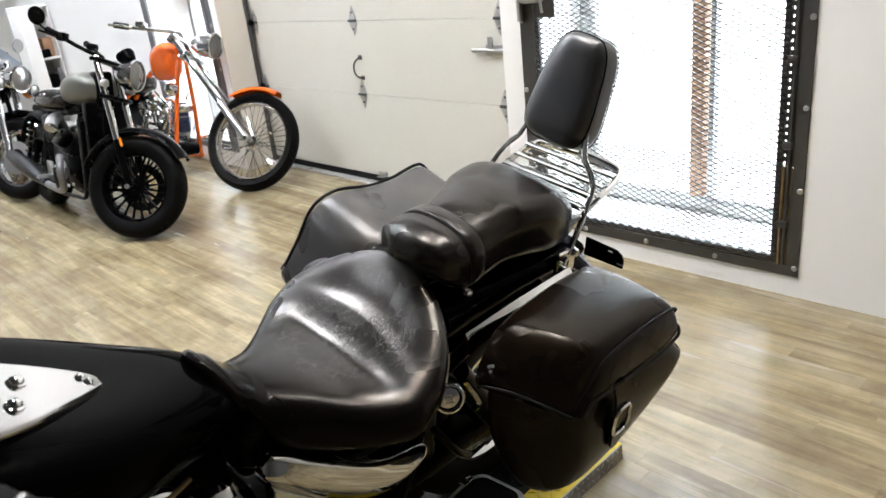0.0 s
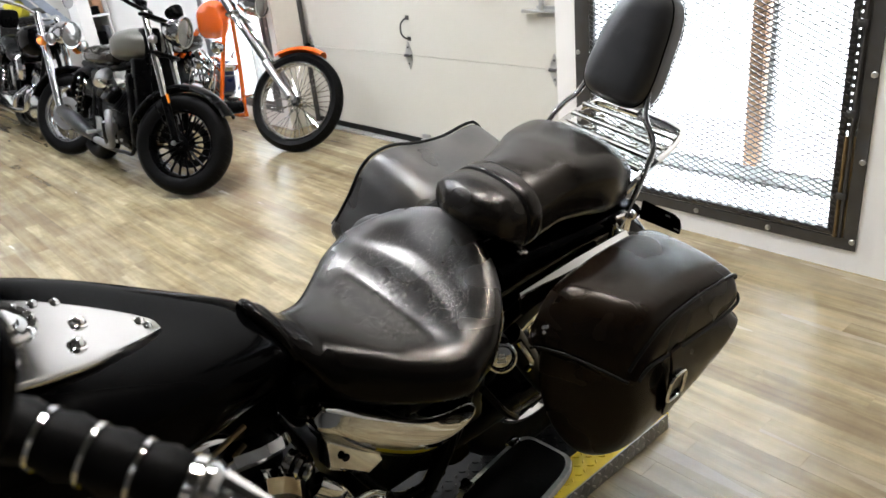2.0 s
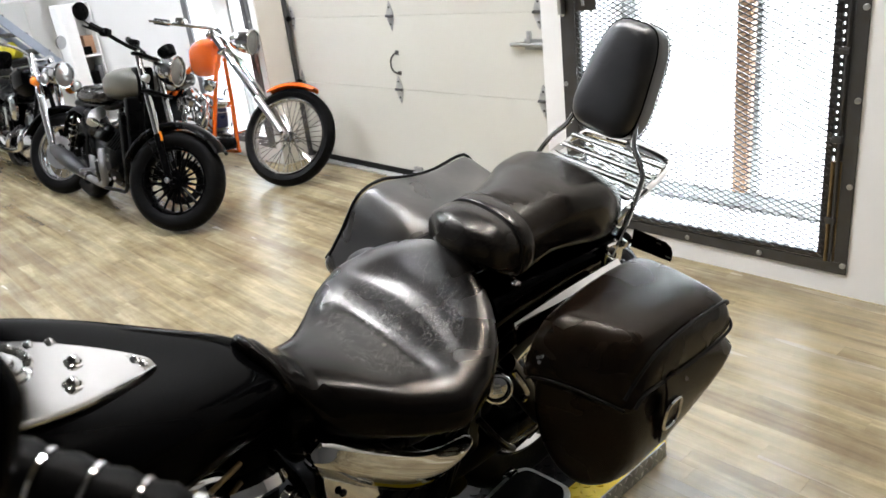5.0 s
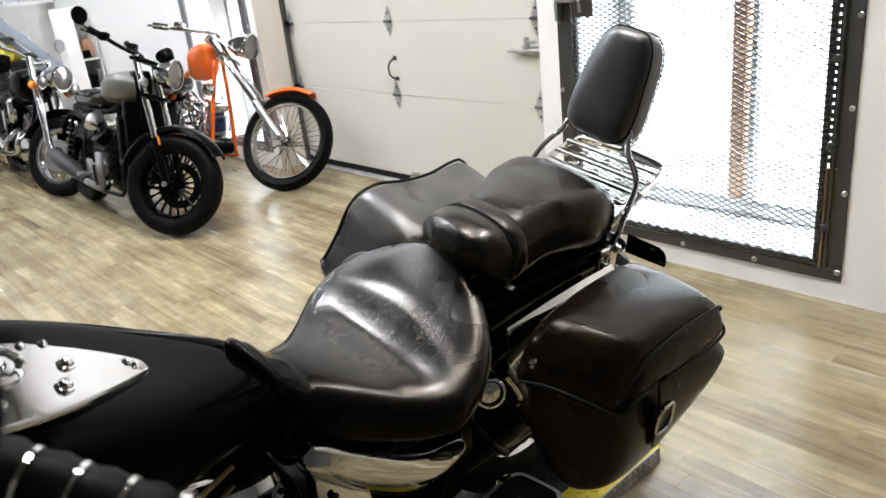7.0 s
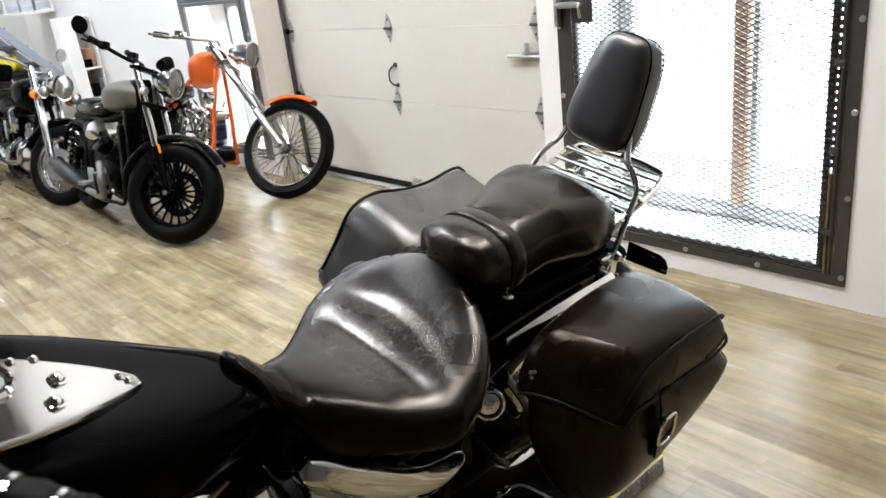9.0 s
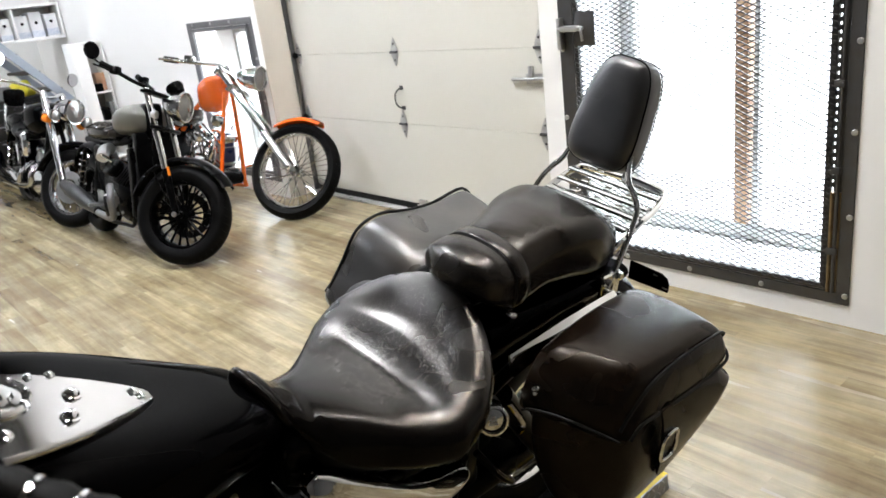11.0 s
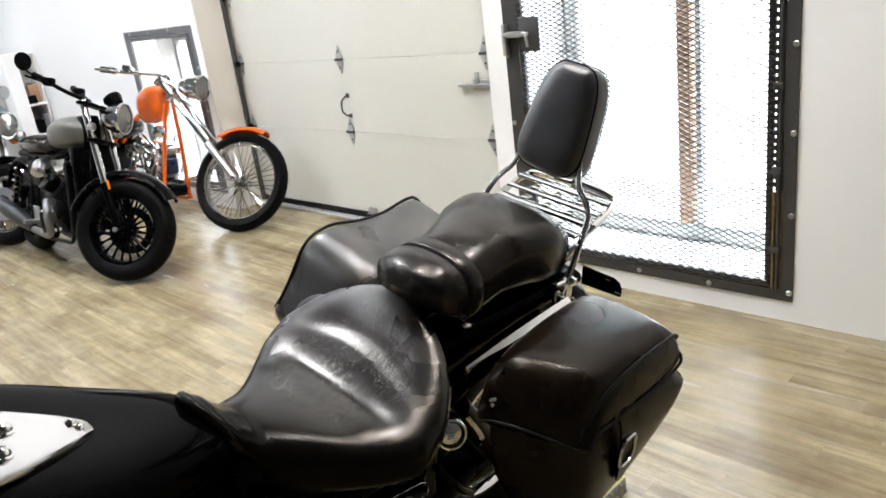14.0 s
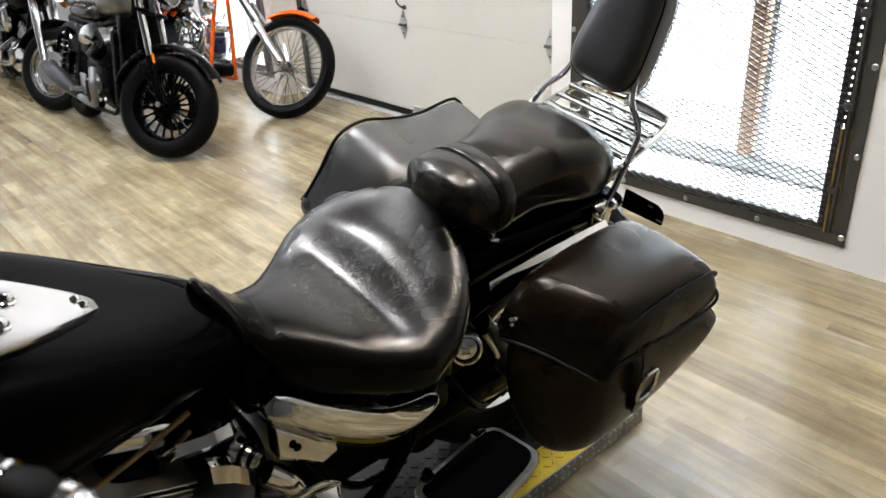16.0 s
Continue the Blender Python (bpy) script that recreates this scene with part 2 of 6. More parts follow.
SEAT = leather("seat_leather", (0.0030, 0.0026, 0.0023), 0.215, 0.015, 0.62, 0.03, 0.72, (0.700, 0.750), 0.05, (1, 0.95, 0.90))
PILLION = leather("pillion_vinyl", (0.0085, 0.0076, 0.0068), 0.22, 0.0, 0.03, 0.06, 0.34, None, 0.14, (1, 0.95, 0.90))
PAD = leather("pad_vinyl", (0.014, 0.015, 0.018), 0.36, 0.0, 0.0, 0.05, 0.9, None, 0.14)
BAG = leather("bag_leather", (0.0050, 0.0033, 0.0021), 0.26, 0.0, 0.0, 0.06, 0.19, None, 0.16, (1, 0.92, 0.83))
# same leather; lighter base and specular stand in for the far bag's reflection
BAGSHEEN = leather("far_bag_sheen", (0.018, 0.017, 0.016), 0.33, 0.0, 0.0, 0.06, 0.75, None, 0.14)
PIPING = surface("piping", (0.003, 0.003, 0.003), 0.5, spec=0.15)
GLOSS = surface("gloss_black_paint", (0.0008, 0.0008, 0.0009), 0.07, 0, coat=0.0, rough_var=0.05, spec=0.018)
BLACK = surface("satin_black", (0.001, 0.001, 0.0011), 0.28, 0, spot=(0.0025, 0.0025, 0.0025), bump=0.05, spec=0.05)
RUBBER = surface("tyre_rubber", (0.0025, 0.0025, 0.0025), 0.5, 0, spot=(0.005, 0.0047, 0.0045), amount=0.5, bump=0.25, bump_scale=90, spec=0.06)
CHROME = surface("chrome", (0.70, 0.70, 0.695), 0.05, 1, spot=(0.55, 0.545, 0.53), rough_var=0.03)
DULLCHROME = surface("dulled_chrome", (0.50, 0.50, 0.505), 0.15, 1, spot=(0.34, 0.34, 0.34), rough_var=0.05)
BONECHROME = surface("bone_chrome", (0.62, 0.58, 0.53), 0.16, 1, spot=(0.45, 0.40, 0.35), scale=60, amount=0.5, rough_var=0.08)
# chrome lightened and warmed to stand in for bright warm reflections
LITCHROME = surface("lit_chrome", (0.86, 0.80, 0.73), 0.20, 0.75, spot=(0.62, 0.56, 0.49), scale=60, amount=0.4, rough_var=0.1)
ALLOY = surface("cast_alloy", (0.52, 0.52, 0.52), 0.34, 1, spot=(0.3, 0.29, 0.28), bump=0.1)
STEEL = surface("bare_steel", (0.085, 0.086, 0.088), 0.46, 0.7, spot=(0.075, 0.06, 0.045), amount=0.5, scale=14, bump=0.2)
GALV = surface("galvanised_steel", (0.46, 0.46, 0.45), 0.42, 0.9, spot=(0.3, 0.3, 0.3), scale=30)
BRASSY = surface("weathered_hinge_steel", (0.26, 0.19, 0.10), 0.5, 0.8, spot=(0.12, 0.08, 0.05), amount=0.7, scale=20)
WALL = surface("white_wall_paint", (0.85, 0.84, 0.82), 0.6, 0, spot=(0.80, 0.79, 0.77), scale=1.2, amount=0.35, bump=0.08, bump_scale=120)
DOORWHITE = surface("garage_door_paint", (0.60, 0.585, 0.525), 0.5, 0, spot=(0.56, 0.545, 0.49), scale=1.5, amount=0.4, bump=0.12, bump_scale=300)
TAN = surface("jamb_paint", (0.66, 0.62, 0.55), 0.6, 0, spot=(0.56, 0.52, 0.45), scale=3)
SEAL = surface("black_rubber_seal", (0.004, 0.004, 0.004), 0.6, spec=0.15)
GREYSTEEL = surface("grey_steel", (0.17, 0.17, 0.175), 0.5, 0.5, spot=(0.10, 0.10, 0.10), scale=10)
# ceiling and walls out of view, kept dark to deepen black reflections
CEIL = surface("unseen_ceiling_dark", (0.08, 0.08, 0.078), 0.8, scale=2)
DARKWALL = surface("unseen_wall_dark", (0.10, 0.10, 0.10), 0.6, 0, spot=(0.08, 0.08, 0.08), scale=1.2, amount=0.35)
ORANGE = surface("orange_paint", (0.72, 0.12, 0.012), 0.2, 0, spot=(0.62, 0.09, 0.01), coat=1.0)
GREYTANK = surface("matte_grey_paint", (0.12, 0.117, 0.10), 0.34, 0.3, spot=(0.10, 0.10, 0.088))
AMBER = surface("amber_lens", (0.8, 0.22, 0.02), 0.2, coat=0.6)
YELLOW = surface("yellow_paint", (0.58, 0.41, 0.008), 0.45, 0, spot=(0.30, 0.22, 0.05), scale=18, amount=0.5, bump=0.1, spec=0.25)
DIAMOND = surface("worn_diamond_plate", (0.62, 0.61, 0.59), 0.34, 0.9, spot=(0.2, 0.18, 0.15), scale=20, amount=0.6)
SKIRT = surface("dull_steel_plate", (0.34, 0.335, 0.325), 0.42, 0.85, spot=(0.16, 0.15, 0.13), scale=20, amount=0.6)
BLACKPLATE = surface("black_painted_plate", (0.005, 0.005, 0.006), 0.35, 0, spot=(0.014, 0.014, 0.013), scale=25, amount=0.5, spec=0.2)
WOOD = surface("stained_wood", (0.42, 0.24, 0.14), 0.5, 0, spot=(0.3, 0.15, 0.08), scale=12, amount=0.5)
PLANK = plank_material("vinyl_plank", False)
PLANKS = plank_material("vinyl_planks", True)
PLATE = surface("polished_plate", (0.50, 0.49, 0.475), 0.10, 1, spot=(0.40, 0.39, 0.375), rough_var=0.05)
LENS = surface("fluted_lens_glass", (0.24, 0.24, 0.235), 0.12, 0.5, spot=(0.12, 0.12, 0.12), scale=40, coat=0.8)
PANE = glass("window_pane")
OUTSIDE = glow("bright_outdoors", (0.985, 0.985, 1.0), 1.72)
# unseen ceiling lamps; the wall-side, panel and wide ones are added fill
WALLFILL = glow("wall_fill", (1.0, 0.965, 0.925), 790.0)
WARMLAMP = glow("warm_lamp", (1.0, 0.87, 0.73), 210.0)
SEATFILL = glow("seat_fill", (0.97, 0.98, 1.0), 130.0)
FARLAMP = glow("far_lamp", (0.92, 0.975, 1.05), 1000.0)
WIDEFILL = glow("wide_fill", (0.96, 0.98, 1.03), 78.0)
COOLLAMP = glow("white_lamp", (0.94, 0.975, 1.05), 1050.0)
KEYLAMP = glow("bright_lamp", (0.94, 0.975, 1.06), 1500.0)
PAPER = surface("white_card", (0.75, 0.75, 0.76), 0.6)
BLUE = surface("blue_print", (0.42, 0.48, 0.58), 0.5, spot=(0.75, 0.75, 0.76), scale=40, amount=0.9)
YELLOWCLOTH = surface("yellow_plastic", (0.60, 0.52, 0.03), 0.5)
NAVY = surface("navy_enamel", (0.01, 0.015, 0.06), 0.3)


# ---- builders ----
def part(name, bm, material, parent=None, label="", smooth=True, m=None):
    """Links a bmesh as one mesh object under parent."""
    if m is not None:
        bm.transform(m)
    bmesh.ops.recalc_face_normals(bm, faces=bm.faces)
    me = bpy.data.meshes.new(name)
    bm.to_mesh(me)
    bm.free()
    me.materials.append(material)
    if smooth:
        me.polygons.foreach_set("use_smooth", [True] * len(me.polygons))
        me.set_sharp_from_angle(angle=radians(38))
    ob = new(name, me)
    ob.parent = parent
    if label:
        tagged(ob, label)
    return ob


def thing(name, m, label, category, group=""):
    ob = new(name)
    ob.empty_display_size = 0.05
    ob.matrix_basis = m
    return tagged(ob, label, category, group)


def structure(name, bm, material, label="", smooth=False):
    ob = part(name, bm, material, None, label, smooth)
    return tagged(ob, kind="structure")


def box(x0, x1, y0, y1, z0, z1, bevel=0.0, seg=2, bm=None):
    own = bm or bmesh.new()
    r = bmesh.ops.create_cube(own, size=1)
    vs = r["verts"]
    for v in vs:
        v.co = Vector((x0 + (v.co.x + 0.5) * (x1 - x0), y0 + (v.co.y + 0.5) * (y1 - y0), z0 + (v.co.z + 0.5) * (z1 - z0)))
    if bevel:
        es = list({e for v in vs for e in v.link_edges})
        bmesh.ops.bevel(own, geom=es, offset=bevel, segments=seg, affect="EDGES", profile=0.5)
    return own


def loft(rings, closed=True, caps=True, bm=None):
    """Skins rings of equal length."""
    own = bm or bmesh.new()
    vs = [[own.verts.new(p) for p in r] for r in rings]
    n = len(rings[0])
    for a, b in zip(vs, vs[1:]):
        for i in range(n if closed else n - 1):
            own.faces.new((a[i], a[(i + 1) % n], b[(i + 1) % n], b[i]))
    if caps and closed:
        own.faces.new(vs[0][::-1])
        own.faces.new(vs[-1])
    return own


def smooth_points(pts, steps):
    """A Catmull-Rom line through the points."""
    pts = [Vector(p) for p in pts]
    q = [2 * pts[0] - pts[1]] + pts + [2 * pts[-1] - pts[-2]]
    out = []
    for i in range(1, len(q) - 2):
        a, b, c, d = q[i - 1:i + 3]
        for k in range(steps):
            t = k / steps
            out.append(0.5 * ((2 * b) + (c - a) * t + (2 * a - 5 * b + 4 * c - d) * t * t + (3 * b - a - 3 * c + d) * t ** 3))
    return out + [pts[-1]]


def tube(pts, r, seg=12, steps=0, bm=None, flat=1.0):
    """A round bar along the points; r may be a list."""
    own = bm or bmesh.new()
    line = smooth_points(pts, steps) if steps else [Vector(p) for p in pts]
    rs = [r] * len(line) if isinstance(r, (int, float)) else list(np.interp(np.linspace(0, 1, len(line)), np.linspace(0, 1, len(r)), r))
    rings, up = [], None
    for i, p in enumerate(line):
        d = (line[min(i + 1, len(line) - 1)] - line[max(i - 1, 0)]).normalized()
        if up is None:
            up = d.orthogonal().normalized()
        up = (up - d * up.dot(d)).normalized()
        side = d.cross(up)
        rings.append([p + (up * math.cos(2 * math.pi * k / seg) * flat + side * math.sin(2 * math.pi * k / seg)) * rs[i] for k in range(seg)])
    return loft(rings, bm=own)


def lathe(profile, seg=32, bm=None, m=None):
    """Turns (radius, height) pairs about z."""
    own = bm or bmesh.new()
    m = m or Matrix()
    shut = profile[0] == profile[-1]
    rings = [[m @ Vector((max(r, 1e-4) * math.cos(2 * math.pi * k / seg), max(r, 1e-4) * math.sin(2 * math.pi * k / seg), z)) for k in range(seg)] for r, z in profile]
    return loft(rings, caps=not shut, bm=own)


def torus(R, r, m=None, seg=48, sec=14, squash=1.0, bm=None):
    """A ring about z; squash widens its section along z."""
    own = bm or bmesh.new()
    m = m or Matrix()
    vs = [[own.verts.new(m @ Vector(((R + r * math.cos(b)) * math.cos(a), (R + r * math.cos(b)) * math.sin(a), r * squash * math.sin(b)))) for b in [2 * math.pi * j / sec for j in range(sec)]] for a in [2 * math.pi * i / seg for i in range(seg)]]
    for i in range(seg):
        for j in range(sec):
            own.faces.new((vs[i][j], vs[(i + 1) % seg][j], vs[(i + 1) % seg][(j + 1) % sec], vs[i][(j + 1) % sec]))
    return own


def bolt(p, axis, r, h, bm=None):
    own = bm or bmesh.new()
    m = Matrix.Translation(p) @ Vector(axis).to_track_quat("Z", "Y").to_matrix().to_4x4()
    return lathe([(0.001, 0), (r, 0), (r, h * 0.6), (r * 0.75, h), (0.001, h)], 12, own, m)


def ring(cx, hw, top, bottom, y, n=28, power=2.6, dish=0.0, tilt=0.0):
    """One cross-section, across x at y: rounded, with a hollowed top."""
    out, mid = [], top - min(hw * 0.55, (top - bottom) * 0.5)
    for k in range(n):
        a = 2 * math.pi * k / n
        c, s = math.cos(a), math.sin(a)
        x = hw * math.copysign(abs(c) ** (2 / power), c)
        z = mid + (top - mid if s > 0 else mid - bottom) * math.copysign(abs(s) ** (2 / power), s)
        if s > 0:
            z -= dish * (1 - (x / hw) ** 2) * s
        out.append((cx + x, y + tilt * (z - bottom), z))
    return out


def subdivided(ob, levels=1):
    md = ob.modifiers.new("smooth", "SUBSURF")
    md.levels = md.render_levels = levels
    return ob


# ---- structure ----
NORTH, BACK, TOP = 3.0, 3.45, 4.6
GX0, GX1 = -5.42, -2.57
DX0, DX1 = -2.36, -1.045
WX0, WX1 = -6.62, -5.58
structure("floor", box(-11.7, 4.1, -4.1, 3.6, -0.15, -0.014), surface("floor_slab", (0.10, 0.08, 0.06), 0.7), "dark slab under the vinyl plank floor")
bm = bmesh.new()
for x0, x1, z0, z1 in ((-11.6, WX0, 0, TOP), (WX0, WX1, 0, 0.16), (WX0, WX1, 1.40, TOP), (WX1, GX0, 0, TOP), (GX0, GX1, 2.2, TOP), (GX1, DX0, 0, TOP), (DX0, DX1, 0, 0.15), (DX0, DX1, 2.08, TOP), (DX1, 4, 0, TOP)):
    box(x0, x1, NORTH, BACK, z0, z1, bm=bm)
structure("wall_north", bm, WALL, "white painted wall with doorway, window and garage opening")
structure("wall_west", box(-11.8, -11.6, -4, 3.45, 0, TOP), WALL, "white painted end wall behind the motorcycles")
# unseen south and east walls and ceiling, darkened to cut reflected light
structure("wall_south", box(-11.8, 4, -4.2, -4, 0, TOP), DARKWALL, "unseen south wall kept dark to deepen black reflections")
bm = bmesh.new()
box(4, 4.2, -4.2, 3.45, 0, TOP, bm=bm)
structure("wall_east", bm, DARKWALL, "unseen end wall kept dark to deepen black reflections")
structure("ceiling", box(-11.8, 4.2, -4.2, 3.45, TOP, TOP + 0.15), CEIL, "unseen flat ceiling kept dark to deepen black reflections")
structure("trim", box(GX0, GX0 + 0.012, NORTH - 0.004, 3.27, 0, 2.2), TAN, "tan painted jamb beside the garage door")
structure("backdrop", box(-9.5, 0.5, 4.9, 4.95, -0.5, 3.5), OUTSIDE, "overexposed white daylight outdoors")
structure("ground", box(-14, 6, 3.45, 4.9, -0.15, -0.02), surface("snow_white_concrete", (0.7, 0.7, 0.7), 0.8), "pale concrete outside the doors")


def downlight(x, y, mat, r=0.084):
    t = thing("ceiling_light", pose(x, y, TOP), "round lamp set in the unseen ceiling", "ceiling light", "ceiling lights")
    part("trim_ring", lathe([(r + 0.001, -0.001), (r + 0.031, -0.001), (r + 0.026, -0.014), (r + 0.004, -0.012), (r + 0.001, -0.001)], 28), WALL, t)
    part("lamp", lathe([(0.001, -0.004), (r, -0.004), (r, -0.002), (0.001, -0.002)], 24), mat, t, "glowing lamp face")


# no lamp is in view: placed to brighten seat, chrome, walls and floor
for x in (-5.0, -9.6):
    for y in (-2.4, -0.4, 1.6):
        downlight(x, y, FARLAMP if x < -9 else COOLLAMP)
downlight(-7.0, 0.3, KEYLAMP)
downlight(-3.6, 1.5, WIDEFILL, 0.38)
downlight(-1.6, 1.45, SEATFILL, 0.22)
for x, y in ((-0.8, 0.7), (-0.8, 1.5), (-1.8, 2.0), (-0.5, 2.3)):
    downlight(x, y, WALLFILL if y > 2.1 else WARMLAMP)


# ---- garage door ----
BRIGHTSTRIP = surface("aluminium_strip", (0.75, 0.75, 0.74), 0.3, 0.6, spot=(0.5, 0.5, 0.48), scale=20)


HINGE = surface("zinc_plate", (0.46, 0.455, 0.44), 0.4, 0.35, spot=(0.22, 0.21, 0.20), scale=30, amount=0.7)


def garage_door():
    t = thing("garage_door", pose(0, 3.28, 0), "closed cream sectional garage door with steel hinges", "garage door")
    seams = (0.050, 0.635, 1.130, 1.630, 2.19)
    for z0, z1 in zip(seams, seams[1:]):
        part("panel", box(GX0 - 0.05, GX1 + 0.05, 0.0, 0.04, z0 + 0.001, z1 - 0.001, 0.002), DOORWHITE, t, "", False)
    part("bottom_seal", box(GX0, GX1 + 0.04, -0.012, 0.03, 0.008, 0.052, 0.006), SEAL, t, "black rubber bottom seal")
    part("sill_strip", box(GX0, GX1 + 0.04, -0.075, -0.013, 0.0, 0.012, 0.003), BRIGHTSTRIP, t, "aluminium floor strip")

    def hinge(x, z):
        prof = ((0.0, 0.095), (0.012, 0.075), (0.034, 0.022), (0.034, -0.022), (0.012, -0.075), (0.0, -0.095), (-0.012, -0.075), (-0.034, -0.022), (-0.034, 0.022), (-0.012, 0.075))
        bm = loft([[(x + a, -0.006, z + b) for a, b in prof], [(x + a, -0.0005, z + b) for a, b in prof]])
        h = part("hinge", bm, HINGE, t, "galvanised diamond hinge", False)
        b2 = tube([(x - 0.036, -0.012, z), (x + 0.036, -0.012, z)], 0.009, 10)
        for dz in (-0.055, 0.055):
            bolt((x, -0.006, z + dz), (0, -1, 0), 0.007, 0.006, b2)
        part("barrel", b2, STEEL, h)

    for z in (0.635, 1.130, 1.630):
        for x in (-4.125, GX0 + 0.06, GX1 - 0.25):
            hinge(x, z)
    # side tracks
    for x, s in ((GX0 + 0.03, 1), (GX1 - 0.03, -1)):
        bm = box(x - 0.012, x + 0.012, -0.055, -0.02, 0.02, 2.15, 0.004)
        part("track", bm, STEEL, t, "dark steel vertical track")
        for z in (0.64, 1.13, 1.63):
            m = Matrix.Translation((x + s * 0.022, -0.036, z)) @ pose(0, 0, 0, 0, 90, 0)
            part("roller", lathe([(0.001, -0.01), (0.022, -0.01), (0.024, 0), (0.022, 0.01), (0.001, 0.01)], 16, m=m), BLACK, t)
    # lift handle, slide latch and foot bracket
    bm = tube([(-4.105, -0.004, 0.885), (-4.105, -0.03, 0.88), (-4.115, -0.055, 0.85), (-4.118, -0.055, 0.79), (-4.108, -0.03, 0.755), (-4.103, -0.004, 0.75)], 0.006, 8, 4)
    box(-4.122, -4.088, -0.005, -0.001, 0.872, 0.902, bm=bm)
    box(-4.120, -4.086, -0.005, -0.001, 0.735, 0.762, bm=bm)
    part("lift_handle", bm, STEEL, t, "bent steel lift handle")
    bm = box(-2.93, -2.80, -0.016, -0.001, 0.925, 0.985, 0.004)
    tube([(-3.03, -0.022, 0.955), (-2.78, -0.022, 0.955)], 0.011, 10, bm=bm)
    box(-2.90, -2.87, -0.03, -0.014, 0.94, 1.03, 0.004, bm=bm)
    part("slide_latch", bm, GALV, t, "grey slide latch")
    bm = box(-4.06, -3.98, -0.02, -0.001, 0.060, 0.090, 0.003)
    box(-4.05, -3.99, -0.045, -0.01, 0.053, 0.060, 0.002, bm=bm)
    part("foot_bracket", bm, GALV, t)


garage_door()


# ---- caged doorway ----
def expanded_mesh(x0, x1, z0, z1, y, lw=0.050, sw=0.0235, w=0.0021, d=0.0030):
    """Zigzag strands that touch their neighbours at the knuckles."""
    verts, faces = [], []
    cols, rows = int((x1 - x0) / (lw / 2)), int((z1 - z0) / sw)
    for r in range(rows):
        for s in (-1, 1):
            base = len(verts)
            for c in range(cols + 1):
                x, z = x0 + c * lw / 2, z0 + r * sw + sw / 2 + s * (sw / 4 - 0.0005) * (1 if c % 2 else -1) + s * sw / 4
                dy = 0.002 * (1 if c % 2 else -1) * s
                verts += [(x, y - d + dy, z - w), (x, y - d + dy, z + w), (x, y + d + dy, z + w), (x, y + d + dy, z - w)]
            for c in range(cols):
                for k in range(4):
                    a = base + c * 4
                    faces.append((a + k, a + (k + 1) % 4, a + 4 + (k + 1) % 4, a + 4 + k))
    bm = bmesh.new()
    vs = [bm.verts.new(v) for v in verts]
    for f in faces:
        bm.faces.new([vs[i] for i in f])
    return bm


def cage(name, x0, x1, z0, z1, side, label, fine=True):
    """A steel angle frame bolted to the wall with a meshed leaf inside."""
    t = thing(name, pose(0, NORTH, 0), label, "security door")
    steel, rust = (STEEL, BRASSY) if fine else (GREYSTEEL, GREYSTEEL)
    f = 0.05
    for n, b in (("frame_bar", (x0, x1, z0, z0 + f)), ("frame_bar", (x0, x1, z1 - f, z1)), ("frame_bar", (x0, x0 + side, z0 + f, z1 - f)), ("frame_bar", (x1 - f, x1, z0 + f, z1 - f))):
        part(n, box(b[0], b[1], -0.008, -0.0005, b[2], b[3], 0.0015, 1), steel, t)
    i0, i1, j0, j1 = x0 + side, x1 - f - 0.042, z0 + f + 0.004, z1 - f - 0.004
    leaf = part("leaf_frame", box(i0 + 0.005, i1, -0.010, 0.012, j0, j0 + 0.028, 0.003), steel, t)
    for b in ((i0 + 0.005, i1, j1 - 0.028, j1), (i0 + 0.005, i0 + 0.03, j0 + 0.028, j1 - 0.028), (i1 - 0.026, i1, j0 + 0.028, j1 - 0.028)):
        part("leaf_bar", box(b[0], b[1], -0.010, 0.012, b[2], b[3], 0.003), steel, leaf)
    if fine:
        mesh = part("mesh", expanded_mesh(i0 + 0.006, i1 - 0.002, j0 + 0.012, j1 - 0.01, -0.013), steel, t, "expanded steel mesh", False)
        tagged(mesh, kind="stuff")
    # hinge side: rust-brown rods low down, above them a slotted gap that lets daylight through
    cut = j0 + 0.42
    part("hinge_strip", box(i1 + 0.001, i1 + 0.041, -0.006, -0.001, j0 - 0.004, cut, 0.001), rust, t, "rust-brown hinge strip", False)
    part("hinge_cover", box(i1 + 0.010, i1 + 0.041, -0.006, -0.001, cut + 0.001, j1, 0.001), steel, t, "", False)
    for dx in (0.009, 0.027):
        part("hinge_rod", tube([(i1 + dx, -0.012, j0 - 0.004), (i1 + dx, -0.012, cut if dx < 0.02 else j1)], 0.0075, 10), rust if dx < 0.02 else steel, t, "rust-brown hinge rod" if dx < 0.02 else "")
    for z in np.arange(cut + 0.02, j1, 0.030):
        part("slot_bar", box(i1 + 0.0005, i1 + 0.0155, -0.006, 0.004, z, z + 0.019), steel, t, "", False)
    for z in np.arange(j0 + 0.16, j1, 0.335):
        part("hinge_knuckle", box(i1 - 0.002, i1 + 0.038, -0.024, -0.006, z, z + 0.03, 0.004), steel, t)

    def head(x, z):
        part("bolt_head", bolt((x, -0.008, z), (0, -1, 0), 0.0125, 0.007), GALV, t)

    for k in range(6):
        z = 0.135 + 0.338 * k
        if z0 < z < z1:
            head(x1 - 0.014, max(z, z0 + 0.022))
            head(x0 + 0.018, max(z, z0 + 0.022))
    x = x1 - 0.362
    while x > x0 + 0.1:
        head(x, z0 + 0.022)
        head(x, z1 - 0.022)
        x -= 0.348
    return t


